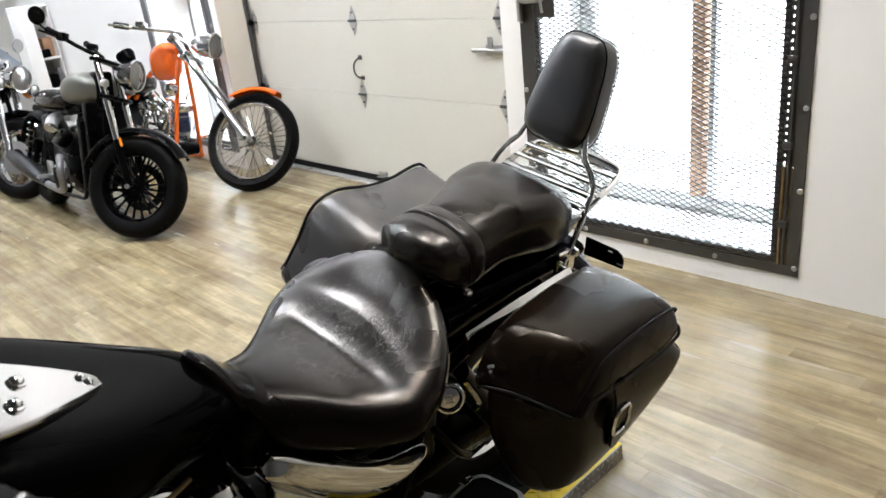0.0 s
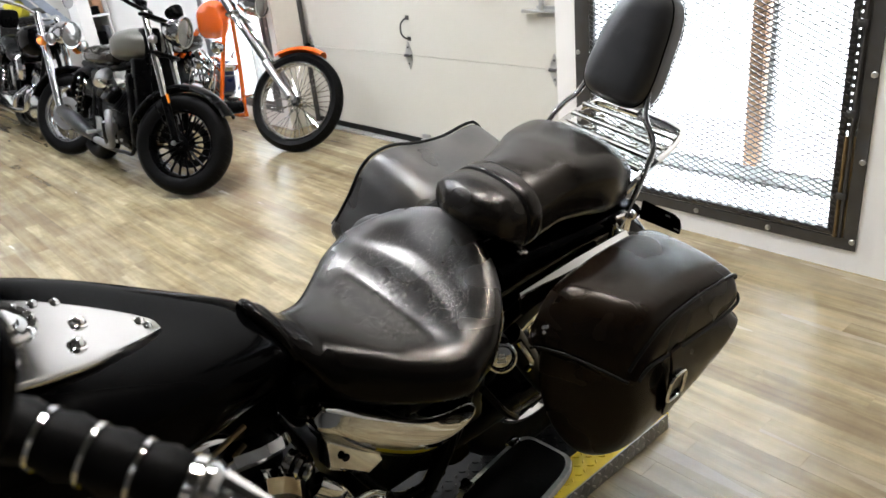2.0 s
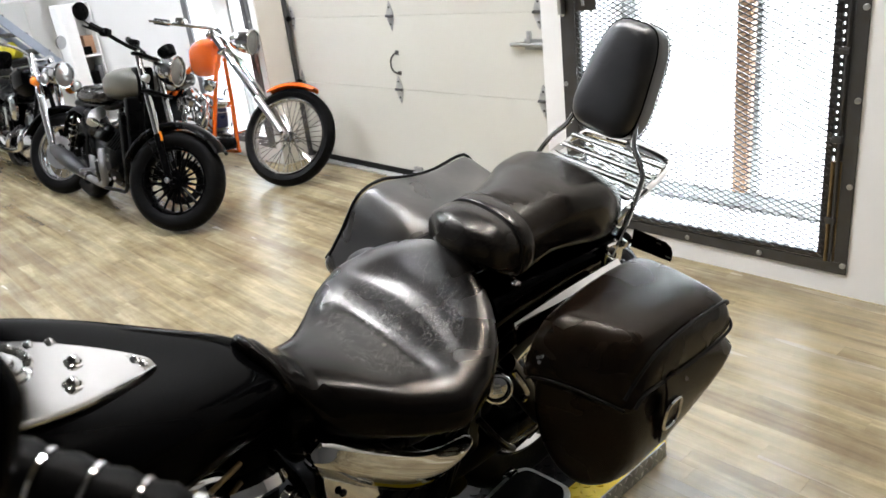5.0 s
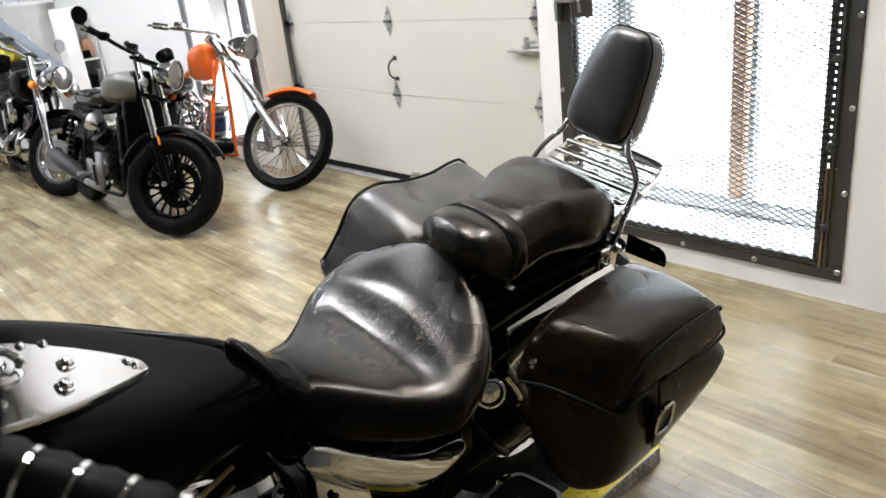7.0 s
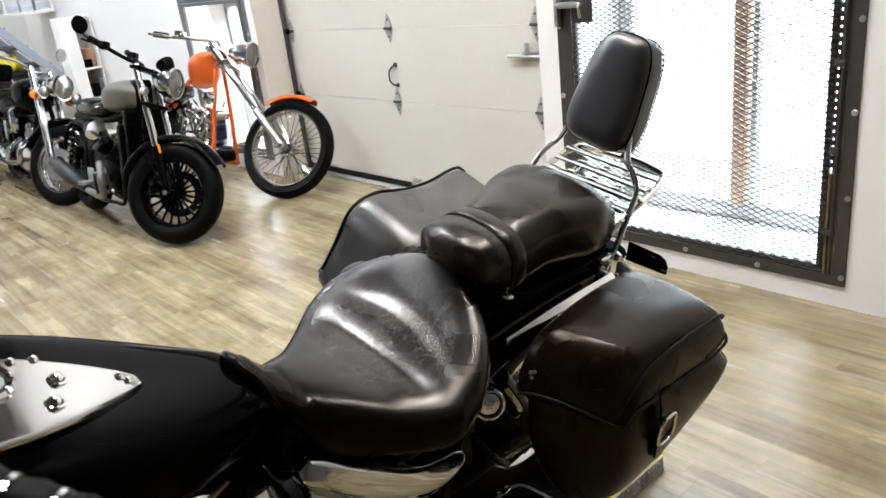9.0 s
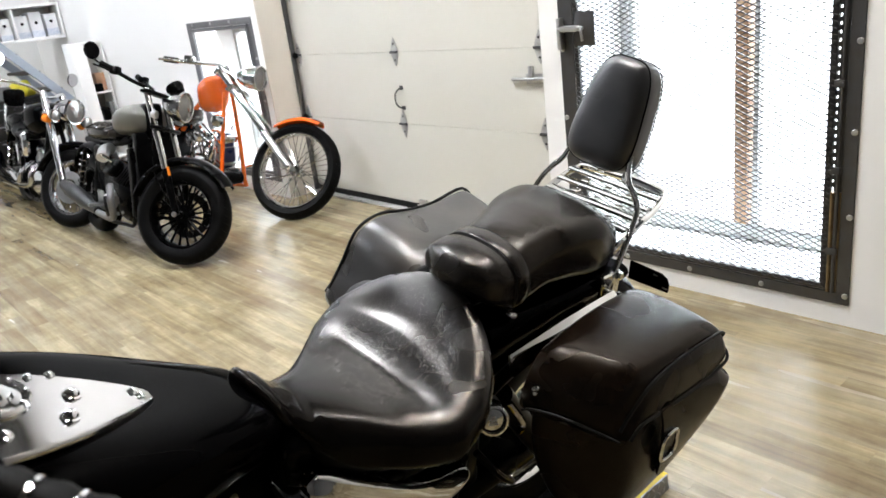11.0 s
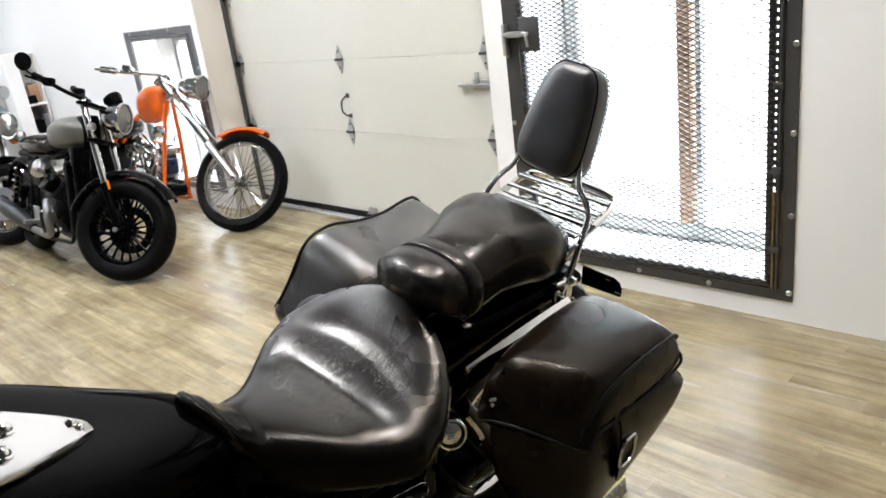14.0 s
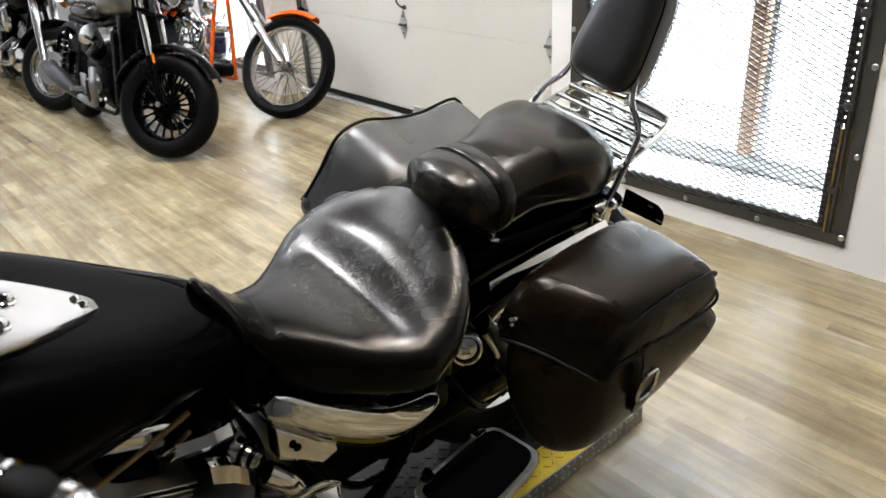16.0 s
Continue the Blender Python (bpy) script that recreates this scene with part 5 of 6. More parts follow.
# floorboards
PALE = surface("scuffed_chrome", (0.86, 0.85, 0.83), 0.36, 0.35, spot=(0.30, 0.28, 0.25), scale=45, amount=0.55)
for s in (-1, 1):
    fb = thing("floorboard", pose(s * 0.290, 0.945, 0.285, 0, -6 * s, s * 8), "", "")
    for key in ("label", "category"):
        if key in fb:
            del fb[key]
    fb.parent = BIKE
    tagged(fb, "passenger floorboard with a worn chrome rim")
    out = [(0.084 * math.copysign(abs(math.cos(a)) ** 0.32, math.cos(a)) * (1 - 0.1 * math.sin(a)), 0.142 * math.copysign(abs(math.sin(a)) ** 0.36, math.sin(a)), 0) for a in [2 * math.pi * k / 40 for k in range(40)]]
    part("tray", loft([[(x, y, -0.012) for x, y, z in out], [(x, y, 0.004) for x, y, z in out], [(x * 0.985, y * 0.99, 0.008) for x, y, z in out]]), PALE, fb, "scuffed chrome rim")
    part("rubber_mat", loft([[(x * 0.86, y * 0.91, 0.006) for x, y, z in out], [(x * 0.84, y * 0.90, 0.013) for x, y, z in out]]), RUBBER, fb, "black rubber mat")
    part("board_arm", tube([(-s * 0.06, -0.06, -0.012), (-s * 0.11, -0.06, -0.02)], 0.012, 8), BLACK, fb)
    for y in (-0.09, 0.09):
        part("board_lug", box(-s * 0.075 - 0.012, -s * 0.075 + 0.012, y - 0.018, y + 0.018, 0.0, 0.018, 0.004), CHROME, fb)

part("side_stand", tube([(0.15, 0.25, 0.18), (0.285, 0.20, 0.035)], 0.012, 8), BLACK, BIKE, "black side stand")
# exhaust on the far side
for z, r in ((0.22, 0.045), (0.33, 0.042)):
    part("silencer", tube([(-0.17, -0.1, z + 0.06), (-0.2, 0.3, z), (-0.21, 0.9, z), (-0.21, 1.55, z + 0.02)], [0.025, 0.03, r, r], 16, 4), CHROME, BIKE, "long chrome silencer")

# front end: fork, headlight, bars
AX = Vector((0, -0.55, 0.34))
for s in (-1, 1):
    part("fork_tube", tube([AX + Vector((s * 0.11, 0, 0)), (s * 0.11, -0.33, 0.80), (s * 0.11, -0.22, 1.06)], 0.026, 14), CHROME, BIKE, "chrome fork leg")
part("fork_clamp", box(-0.14, 0.14, -0.30, -0.20, 1.03, 1.06, 0.01), CHROME, BIKE)
m = Matrix.Translation((0, -0.42, 0.93)) @ pose(0, 0, 0, 90, 0, 0)
part("headlight", lathe([(0.001, -0.11), (0.04, -0.105), (0.075, -0.07), (0.09, -0.02), (0.092, 0.03), (0.085, 0.045), (0.001, 0.05)], 32, m=m), CHROME, BIKE, "chrome headlight shell")
rings = []
for k in range(15):
    a = radians(20 + 140 * k / 14)
    rings.append([(0.075 * math.cos(b), -0.55 - (0.345 + 0.045 * math.sin(b)) * math.cos(a), 0.34 + (0.345 + 0.045 * math.sin(b)) * math.sin(a)) for b in [math.pi * j / 10 for j in range(11)]])
part("front_fender", loft([r + [(x * 0.96, -0.55 + (y + 0.55) * 0.985, 0.34 + (z - 0.34) * 0.985) for x, y, z in r[::-1]] for r in rings]), GLOSS, BIKE)
GS, GE = Vector((0.513, 0.033, 1.268)), Vector((0.619, 0.119, 1.232))
axis = (GE - GS).normalized()
RS, RE = Vector((-0.43, 0.19, 1.235)), Vector((-0.56, 0.255, 1.205))
part("handlebar", tube([GS, GS - axis * 0.10, (0.36, -0.16, 1.31), (0.12, -0.22, 1.22), (0.06, -0.245, 1.12), (0.0, -0.25, 1.11), (-0.06, -0.245, 1.12), (-0.12, -0.19, 1.22), (-0.28, 0.05, 1.27), RS - (RE - RS).normalized() * 0.10, RS], 0.0145, 12, 6), CHROME, BIKE, "chrome handlebar")
for a, b in ((GS, GE), (RS, RE)):
    d = (b - a).normalized()
    L = (b - a).length
    m = Matrix.Translation(a) @ d.to_track_quat("Z", "Y").to_matrix().to_4x4()
    g = part("grip", lathe([(0.001, 0.002), (0.019, 0.002)] + [p for k in range(4) for p in ((0.0215, L * (k + 0.08) / 4), (0.0246, L * (k + 0.5) / 4), (0.0215, L * (k + 0.9) / 4))] + [(0.019, L), (0.001, L)], 24, m=m), RUBBER, BIKE, "black rubber grip with chrome rings")
    for k in (1, 2, 3):
        z = L * k / 4
        part("grip_ring", lathe([(0.018, z - 0.0022), (0.0238, z - 0.0018), (0.0238, z + 0.0018), (0.018, z + 0.0022)], 24, m=m), CHROME, g)
    cap = part("end_cap", lathe([(0.001, L - 0.001), (0.0235, L), (0.0245, L + 0.008), (0.0215, L + 0.010), (0.0235, L + 0.016), (0.019, L + 0.022), (0.001, L + 0.022)], 24, m=m), CHROME, g, "chrome grip end cap")
    for k in range(3):
        q = 2 * math.pi * k / 3 + 0.6
        part("end_claw", tube([m @ Vector((0.011 * math.cos(q), 0.011 * math.sin(q), L + 0.016)), m @ Vector((0.006 * math.cos(q), 0.006 * math.sin(q), L + 0.045)), m @ Vector((0.003 * math.cos(q), 0.003 * math.sin(q), L + 0.072))], [0.0095, 0.0075, 0.0045], 8), CHROME, cap, "tapered chrome claw")

# clutch perch, switch box and lever on the near bar
part("switch_box", box(-0.026, 0.026, -0.030, 0.030, -0.068, -0.006, 0.006), CHROME, BIKE, "chrome switch housing", m=Matrix.Translation(GS) @ axis.to_track_quat("Z", "Y").to_matrix().to_4x4())
part("bar_collar", lathe([(0.015, -0.008), (0.025, -0.007), (0.025, 0.000), (0.015, 0.001)], 24, m=Matrix.Translation(GS) @ axis.to_track_quat("Z", "Y").to_matrix().to_4x4()), CHROME, BIKE)
base = GS - axis * 0.095
perch = part("lever_perch", box(-0.020, 0.020, -0.020, 0.020, -0.018, 0.018, 0.005), CHROME, BIKE, "chrome clutch lever perch", m=Matrix.Translation(base) @ axis.to_track_quat("Z", "Y").to_matrix().to_4x4())
part("perch_arm", loft([[p + Vector(o) for o in ((-0.012, -0.010, -0.006), (0.014, 0.010, -0.006), (0.014, 0.010, 0.006), (-0.012, -0.010, 0.006))] for p in (Vector((0.535, -0.050, 1.380)), Vector((0.545, -0.068, 1.362)), Vector((0.560, -0.090, 1.342)), Vector((0.578, -0.098, 1.332)), Vector((0.600, -0.088, 1.330)))]), LITCHROME, perch)
lever = [(0.590, -0.094, 1.331), (0.605, -0.090, 1.332), (0.618, -0.087, 1.332), (0.632, -0.070, 1.336), (0.646, -0.053, 1.339), (0.667, -0.050, 1.334), (0.690, -0.046, 1.325), (0.720, -0.032, 1.306), (0.745, -0.020, 1.288)]
part("clutch_lever", tube(lever, [0.008, 0.010, 0.012, 0.006, 0.007, 0.008, 0.006, 0.008, 0.007], 12, 4), LITCHROME, BIKE, "bone-shaped chrome clutch lever")
for p, r in (((0.548, -0.060, 1.372), 0.006), ((0.572, -0.094, 1.340), 0.008), ((0.596, -0.088, 1.338), 0.007)):
    part("perch_bolt", bolt(p, (0.25, 0.2, 0.9), r, 0.007), CHROME, perch, "chrome bolt head")
sb = Matrix.Translation(GS) @ axis.to_track_quat("Z", "Y").to_matrix().to_4x4()
for y, z in ((-0.012, -0.025), (0.010, -0.025), (-0.001, -0.048)):
    part("switch_button", box(0.024, 0.031, y - 0.007, y + 0.007, z - 0.006, z + 0.006, 0.002), BLACK, BIKE, "black switch button", m=sb)
part("cable_loop", tube([(0.40, -0.13, 1.24), (0.36, -0.05, 1.20), (0.30, 0.01, 1.15), (0.20, -0.02, 1.11), (0.10, -0.16, 1.08)], 0.006, 8, 6), BLACK, BIKE, "black control cable")
part("reservoir", box(-0.010, 0.010, -0.014, 0.014, -0.008, 0.008, 0.004), LITCHROME, BIKE, m=Matrix.Translation((0.545, -0.046, 1.376)) @ pose(0, 0, 0, 20, 10, 35))
part("clutch_cable", tube([(0.565, -0.105, 1.335), (0.45, -0.19, 1.26), (0.22, -0.26, 1.10), (0.12, -0.25, 0.9)], 0.006, 8, 5), BLACK, BIKE)
part("brake_cable", tube([(0.53, -0.06, 1.34), (0.40, -0.12, 1.20), (0.18, -0.22, 1.12), (0.10, -0.22, 1.0)], 0.005, 8, 5), BLACK, BIKE)

# mirror whose back carries chrome bones
A = Vector((0.068, 0.106, -0.037)).normalized()
N = Vector((0.234, -0.20, 0.20))
N = (N - A * N.dot(A)).normalized()
U = N.cross(A).normalized()
if U.z < 0:
    U = -U
MC = Vector((0.722, -0.026, 1.487)) - N * 0.009
out = []
for k in range(40):
    a = 2 * math.pi * k / 40
    x = 0.066 * math.copysign(abs(math.cos(a)) ** 0.7, math.cos(a))
    y = 0.043 * math.copysign(abs(math.sin(a)) ** 0.7, math.sin(a))
    out.append((x * (0.88 if x > 0 else 1.0), y))
mirror = part("mirror", loft([[MC + A * x * k + U * y * k + N * h for x, y in out] for k, h in ((0.97, -0.010), (1.0, -0.006), (1.0, 0.001), (0.95, 0.006), (0.75, 0.010), (0.3, 0.012))]), GLOSS, BIKE, "black mirror shell with chrome finger bones")
part("mirror_glass", loft([[MC + A * x * 0.95 + U * y * 0.95 - N * h for x, y in out] for h in (0.0105, 0.012)]), CHROME, mirror, "silver mirror glass")


def bone(pts):
    line = [Vector(p) for p in pts]
    rs, path = [], []
    for i in range(len(line) - 1):
        a, b = line[i], line[i + 1]
        w = 0.0052 - 0.0003 * i
        for f, r in ((0.0, 0.85), (0.12, 1.15), (0.35, 0.70), (0.65, 0.66), (0.88, 1.1)):
            path.append(a.lerp(b, f))
            rs.append(w * r)
    tip = line[-1] + (line[-1] - line[-2]).normalized() * 0.002
    path += [line[-1].lerp(tip, 0.0), line[-1].lerp(tip, 0.6), tip]
    rs += [0.0042, 0.0032, 0.0012]
    part("finger_bone", tube(path, rs, 14, 3), BONECHROME, mirror, "knuckled chrome finger bone")


bone(((0.713, -0.063, 1.462), (0.733, -0.043, 1.475), (0.749, -0.019, 1.498), (0.755, -0.010, 1.508), (0.759, -0.004, 1.516)))
bone(((0.712, -0.064, 1.464), (0.719, -0.059, 1.476), (0.728, -0.039, 1.504), (0.733, -0.028, 1.517), (0.737, -0.020, 1.527)))
bone(((0.708, -0.068, 1.466), (0.704, -0.072, 1.487), (0.712, -0.053, 1.513), (0.715, -0.046, 1.522), (0.718, -0.040, 1.530)))
bone(((0.704, -0.070, 1.464), (0.695, -0.080, 1.490), (0.694, -0.072, 1.514), (0.697, -0.058, 1.526), (0.701, -0.044, 1.533)))
part("mirror_stem", tube([GS - axis * 0.045 + Vector((0, 0, 0.012)), (0.59, -0.045, 1.365), (0.65, -0.055, 1.41), (0.708, -0.062, 1.458)], 0.006, 12, 5), CHROME, mirror, "chrome mirror stem")


# ---- motorcycles parked along the wall ----
# local axes: x forward from the rear axle, y to the rider's left, z up
def steering(px, pz, rake, angle):
    d = Vector((-math.sin(radians(rake)), 0, math.cos(radians(rake))))
    return Matrix.Translation((px, 0, pz)) @ Matrix.Rotation(radians(angle), 4, d) @ Matrix.Translation((-px, 0, -pz))


def mudguard(parent, cx, cz, r, hw, a0, a1, mat, label, m=None):
    rings = []
    for k in range(17):
        a = radians(a0 + (a1 - a0) * k / 16)
        rings.append([(cx + (r + 0.035 * math.sin(b)) * math.cos(a), hw * math.cos(b), cz + (r + 0.035 * math.sin(b)) * math.sin(a)) for b in [math.pi * j / 8 for j in range(9)]])
    both = [q + [(cx + (x - cx) * 0.985, y * 0.95, cz + (z - cz) * 0.985) for x, y, z in q[::-1]] for q in rings]
    return part("fender", loft(both), mat, parent, label, m=m)


def v_twin(parent, x, z, angles, along, size, fin_mat, cover_mat):
    """Two finned cylinders: in line with the frame, or out to both sides."""
    for a in angles:
        turn = pose(0, 0, 0, 0, a, 0) if along else pose(0, 0, 0, -a, 0, 0)
        m = Matrix.Translation((x, 0, z)) @ turn
        part("cylinder", lathe([(0.001, 0), (size * 0.62, 0), (size * 0.62, size * 2.3), (0.001, size * 2.3)], 20, m=m), BLACK, parent)
        for k in range(9):
            h = size * (0.5 + 0.19 * k)
            part("cooling_fin", box(-size * 0.92, size * 0.92, -size * 0.85, size * 0.85, h, h + size * 0.055, 0.001, 1), fin_mat, parent, m=m)
        part("rocker_cover", box(-size * 0.85, size * 0.85, -size * 0.75, size * 0.75, size * 2.25, size * 2.95, size * 0.25, 3), cover_mat, parent, "bright rocker cover", m=m)


def spring_shock(parent, p, q, y):
    part("shock_absorber", tube([(p[0], y, p[1]), (q[0], y, q[1])], 0.016, 10), BLACK, parent)
    a, b = Vector((p[0], y, p[1])), Vector((q[0], y, q[1]))
    d = (b - a).normalized()
    m = Matrix.Translation(a) @ d.to_track_quat("Z", "Y").to_matrix().to_4x4()
    L = (b - a).length
    coil = [m @ Vector((0.028 * math.cos(t), 0.028 * math.sin(t), L * (0.1 + 0.75 * t / (12 * math.pi)))) for t in np.linspace(0, 12 * math.pi, 96)]
    part("spring", tube(coil, 0.0045, 6), CHROME, parent)


def headlamp(parent, x, z, r, shell, m, y=0.0, long=1.0):
    h = part("headlamp", lathe([(0.001, -r * 1.2 * long), (r * 0.5, -r * 1.1 * long), (r * 0.9, -r * 0.5 * long), (r, 0), (r * 1.04, r * 0.15), (r * 0.98, r * 0.28), (r * 0.9, r * 0.26), (r * 0.9, r * 0.1)], 32, m=m @ Matrix.Translation((x, y, z)) @ pose(0, 0, 0, 0, 90, 0)), shell, parent, "round headlamp with a bright rim")
    part("reflector", lathe([(0.001, -r * 0.35), (r * 0.5, -r * 0.2), (r * 0.88, r * 0.12), (r * 0.9, r * 0.1), (r * 0.5, -r * 0.25), (0.001, -r * 0.4)], 32, m=m @ Matrix.Translation((x, y, z)) @ pose(0, 0, 0, 0, 90, 0)), CHROME, h)
    part("lens", lathe([(r * 0.9, r * 0.18), (r * 0.6, r * 0.30), (0.001, r * 0.36), (0.001, r * 0.32), (r * 0.6, r * 0.26), (r * 0.9, r * 0.14)], 32, m=m @ Matrix.Translation((x, y, z)) @ pose(0, 0, 0, 0, 90, 0)), LENS, h, "clear glass lens")


def steered_wheel(parent, cx, cz, r, width, rim_r, mat, n, kind, m, **kw):
    """wheel() builds upright; the steering turn goes onto the mesh itself."""
    w = wheel(parent, cx, cz, r, width, rim_r, mat, n, kind, axis="y", **kw)
    for o in (w, *w.children_recursive):
        o.data.transform(m)
    return w


SATINGREY = surface("satin_grey_enamel", (0.014, 0.014, 0.014), 0.36, 0.2, spot=(0.009, 0.009, 0.009), spec=0.3)
DARKALLOY = surface("dark_cast_alloy", (0.012, 0.012, 0.012), 0.36, 0.5, spot=(0.006, 0.006, 0.006), bump=0.1, spec=0.15)


def bobber():
    t = thing("motorcycle", pose(-6.15, 1.70, 0, -9, 0, 1.0), "black bobber with a matte grey tank and its wheel turned", "motorcycle", "parked motorcycles")
    wb, rake = 1.50, 21
    st = steering(1.22, 1.0, rake, 38)
    wheel(t, 0, 0.31, 0.31, 0.15, 0.205, BLACK, 20, "cast", axis="y")
    steered_wheel(t, wb, 0.325, 0.325, 0.135, 0.222, BLACK, 40, "cast", st, disc=None)
    part("brake_disc", lathe([(0.10, -0.064), (0.15, -0.064), (0.15, -0.060), (0.10, -0.060), (0.10, -0.064)], 40, m=st @ Matrix.Translation((wb, 0, 0.325)) @ pose(0, 0, 0, 90, 0, 0)), DARKALLOY, t, "dark steel brake disc")
    part("rim_stripe", lathe([(0.214, -0.052), (0.219, -0.052), (0.219, -0.049), (0.214, -0.049), (0.214, -0.052)], 48, m=st @ Matrix.Translation((wb, 0, 0.325)) @ pose(0, 0, 0, 90, 0, 0)), ALLOY, t, "bright machined rim edge")
    d = Vector((-math.sin(radians(rake)), 0, math.cos(radians(rake))))
    ax = Vector((wb, 0, 0.325))
    for s in (-1, 1):
        o = Vector((0, s * 0.10, 0))
        part("fork_slider", tube([ax + o, ax + o + d * 0.30], [0.021, 0.026], 14), BLACK, t, "black fork slider", m=st)
        part("fork_tube", tube([ax + o + d * 0.30, ax + o + d * 0.84], 0.021, 14), CHROME, t, "chrome fork tube", m=st)
        part("amber_reflector", box(-0.006, 0.006, -0.008, 0.008, -0.03, 0.03, 0.003), AMBER, t, "amber reflector", m=st @ Matrix.Translation(ax + o + d * 0.29 + Vector((0.03, s * 0.015, 0))) @ pose(0, 0, 0, 0, -rake, 0))
        part("axle_nut", bolt(ax + o * 1.25, (0, s, 0), 0.016, 0.014), ALLOY, t, m=st)
        part("turn_signal", lathe([(0.001, -0.03), (0.018, -0.025), (0.026, 0), (0.024, 0.012), (0.001, 0.016)], 16, m=st @ Matrix.Translation(ax + d * 0.66 + Vector((0.05, s * 0.15, 0))) @ pose(0, 0, 0, 0, 90, 0)), ALLOY, t)
    for k in (0.58, 0.82):
        part("triple_clamp", box(-0.03, 0.05, -0.13, 0.13, -0.012, 0.012, 0.008), BLACK, t, m=st @ Matrix.Translation(ax + d * k))
    mudguard(t, wb, 0.325, 0.345, 0.075, 35, 165, BLACK, "short black front fender", st)
    headlamp(t, 1.41, 1.02, 0.098, DULLCHROME, st)
    part("gauge", lathe([(0.001, -0.055), (0.045, -0.045), (0.06, 0), (0.055, 0.018), (0.001, 0.024)], 24, m=st @ Matrix.Translation((1.33, 0.02, 1.145)) @ pose(0, 0, 0, 0, -40, 0)), BLACK, t, "black instrument")
    bars = [(0.94, 0.20, 1.225), (0.99, 0.165, 1.205), (1.10, 0.09, 1.15), (1.18, 0.0, 1.12), (1.10, -0.09, 1.15), (0.99, -0.165, 1.205), (0.94, -0.20, 1.225)]
    part("handlebar", tube(bars, 0.013, 10, 6), BLACK, t, "black handlebar", m=st)
    for s in (-1, 1):
        part("grip", tube([(1.01, s * 0.15, 1.196), (0.93, s * 0.207, 1.230)], 0.021, 14), RUBBER, t, m=st)
        part("switch_pod", box(-0.03, 0.03, -0.025, 0.025, -0.025, 0.025, 0.008), BLACK, t, m=st @ Matrix.Translation((1.01, s * 0.155, 1.200)))
        part("lever", tube([(1.03, s * 0.17, 1.18), (1.0, s * 0.215, 1.19), (0.93, s * 0.27, 1.21)], 0.006, 8, 3), BLACK, t, m=st)
        if s > 0:
            continue
        mm = st @ Matrix.Translation((0.885, s * 0.235, 1.300)) @ pose(0, 0, 0, 0, 90, 20 * s)
        mr = part("mirror", lathe([(0.001, -0.012), (0.047, -0.010), (0.056, 0), (0.053, 0.006), (0.001, 0.008)], 28, m=mm), BLACK, t, "round black bar-end mirror")
        part("mirror_stem", tube([(0.93, s * 0.207, 1.230), (0.91, s * 0.225, 1.245), (0.90, s * 0.23, 1.265)], 0.006, 8), BLACK, mr, m=st)
    T = ((0.70, 0.06, 0.88, 0.80), (0.73, 0.11, 0.935, 0.80), (0.79, 0.145, 0.99, 0.80), (0.90, 0.155, 1.02, 0.805), (1.05, 0.142, 1.03, 0.815), (1.15, 0.11, 1.0, 0.84), (1.19, 0.06, 0.97, 0.85))
    subdivided(part("fuel_tank", loft([[(x, a, b) for a, x, b in ring(0, hw, top, bot, y, 24, 2.6)] for y, hw, top, bot in T]), GREYTANK, t, "matte grey fuel tank"), 1)
    Z = ((0.14, 0.08, 0.82, 0.75), (0.18, 0.125, 0.86, 0.745), (0.30, 0.145, 0.87, 0.74), (0.45, 0.14, 0.86, 0.74), (0.58, 0.12, 0.865, 0.75), (0.66, 0.08, 0.855, 0.77))
    seat = subdivided(part("seat", loft([[(x, a, b) for a, x, b in ring(0, hw, top, bot, y, 20, 2.6)] for y, hw, top, bot in Z]), PILLION, t, "ribbed black saddle"), 1)
    for k in range(7):
        x = 0.24 + 0.045 * k
        part("rib", tube([(x, -0.13, 0.835), (x, -0.07, 0.864), (x, 0, 0.870), (x, 0.07, 0.864), (x, 0.13, 0.835)], 0.006, 6, 3), PILLION, seat)
    mudguard(t, 0, 0.31, 0.37, 0.085, 20, 160, BLACK, "black rear fender")
    part("radiator", box(1.10, 1.17, -0.13, 0.13, 0.28, 0.84, 0.015, 2), BLACK, t, "black radiator behind the fork")
    part("headstock", box(1.08, 1.20, -0.055, 0.055, 0.80, 1.03, 0.02, 2), BLACK, t)
    part("backbone", tube([(1.12, 0, 0.90), (0.7, 0, 0.76), (0.2, 0, 0.72), (-0.15, 0, 0.72)], 0.03, 10, 4), BLACK, t)
    for s in (-1, 1):
        part("frame_tube", tube([(1.12, s * 0.03, 0.86), (1.08, s * 0.13, 0.60), (1.05, s * 0.14, 0.25), (0.9, s * 0.15, 0.20), (0.45, s * 0.16, 0.22), (0.4, s * 0.15, 0.5), (0.45, s * 0.10, 0.74)], 0.014, 10, 4), PIPING, t)
        part("radiator_shroud", box(1.02, 1.10, min(s * 0.06, s * 0.15), max(s * 0.06, s * 0.15), 0.26, 0.74, 0.02, 3), BLACK, t)
        spring_shock(t, (0.28, 0.68), (0.06, 0.34), s * 0.17)
        part("side_panel", box(0.36, 0.62, min(s * 0.10, s * 0.145), max(s * 0.10, s * 0.145), 0.52, 0.72, 0.03, 3), BLACK, t)
        part("exhaust_header", tube([(0.86, s * 0.22, 0.48), (0.93, s * 0.25, 0.38), (0.85, s * 0.22, 0.25), (0.5, s * 0.20, 0.24)], 0.024, 12, 5), GREYSTEEL, t)
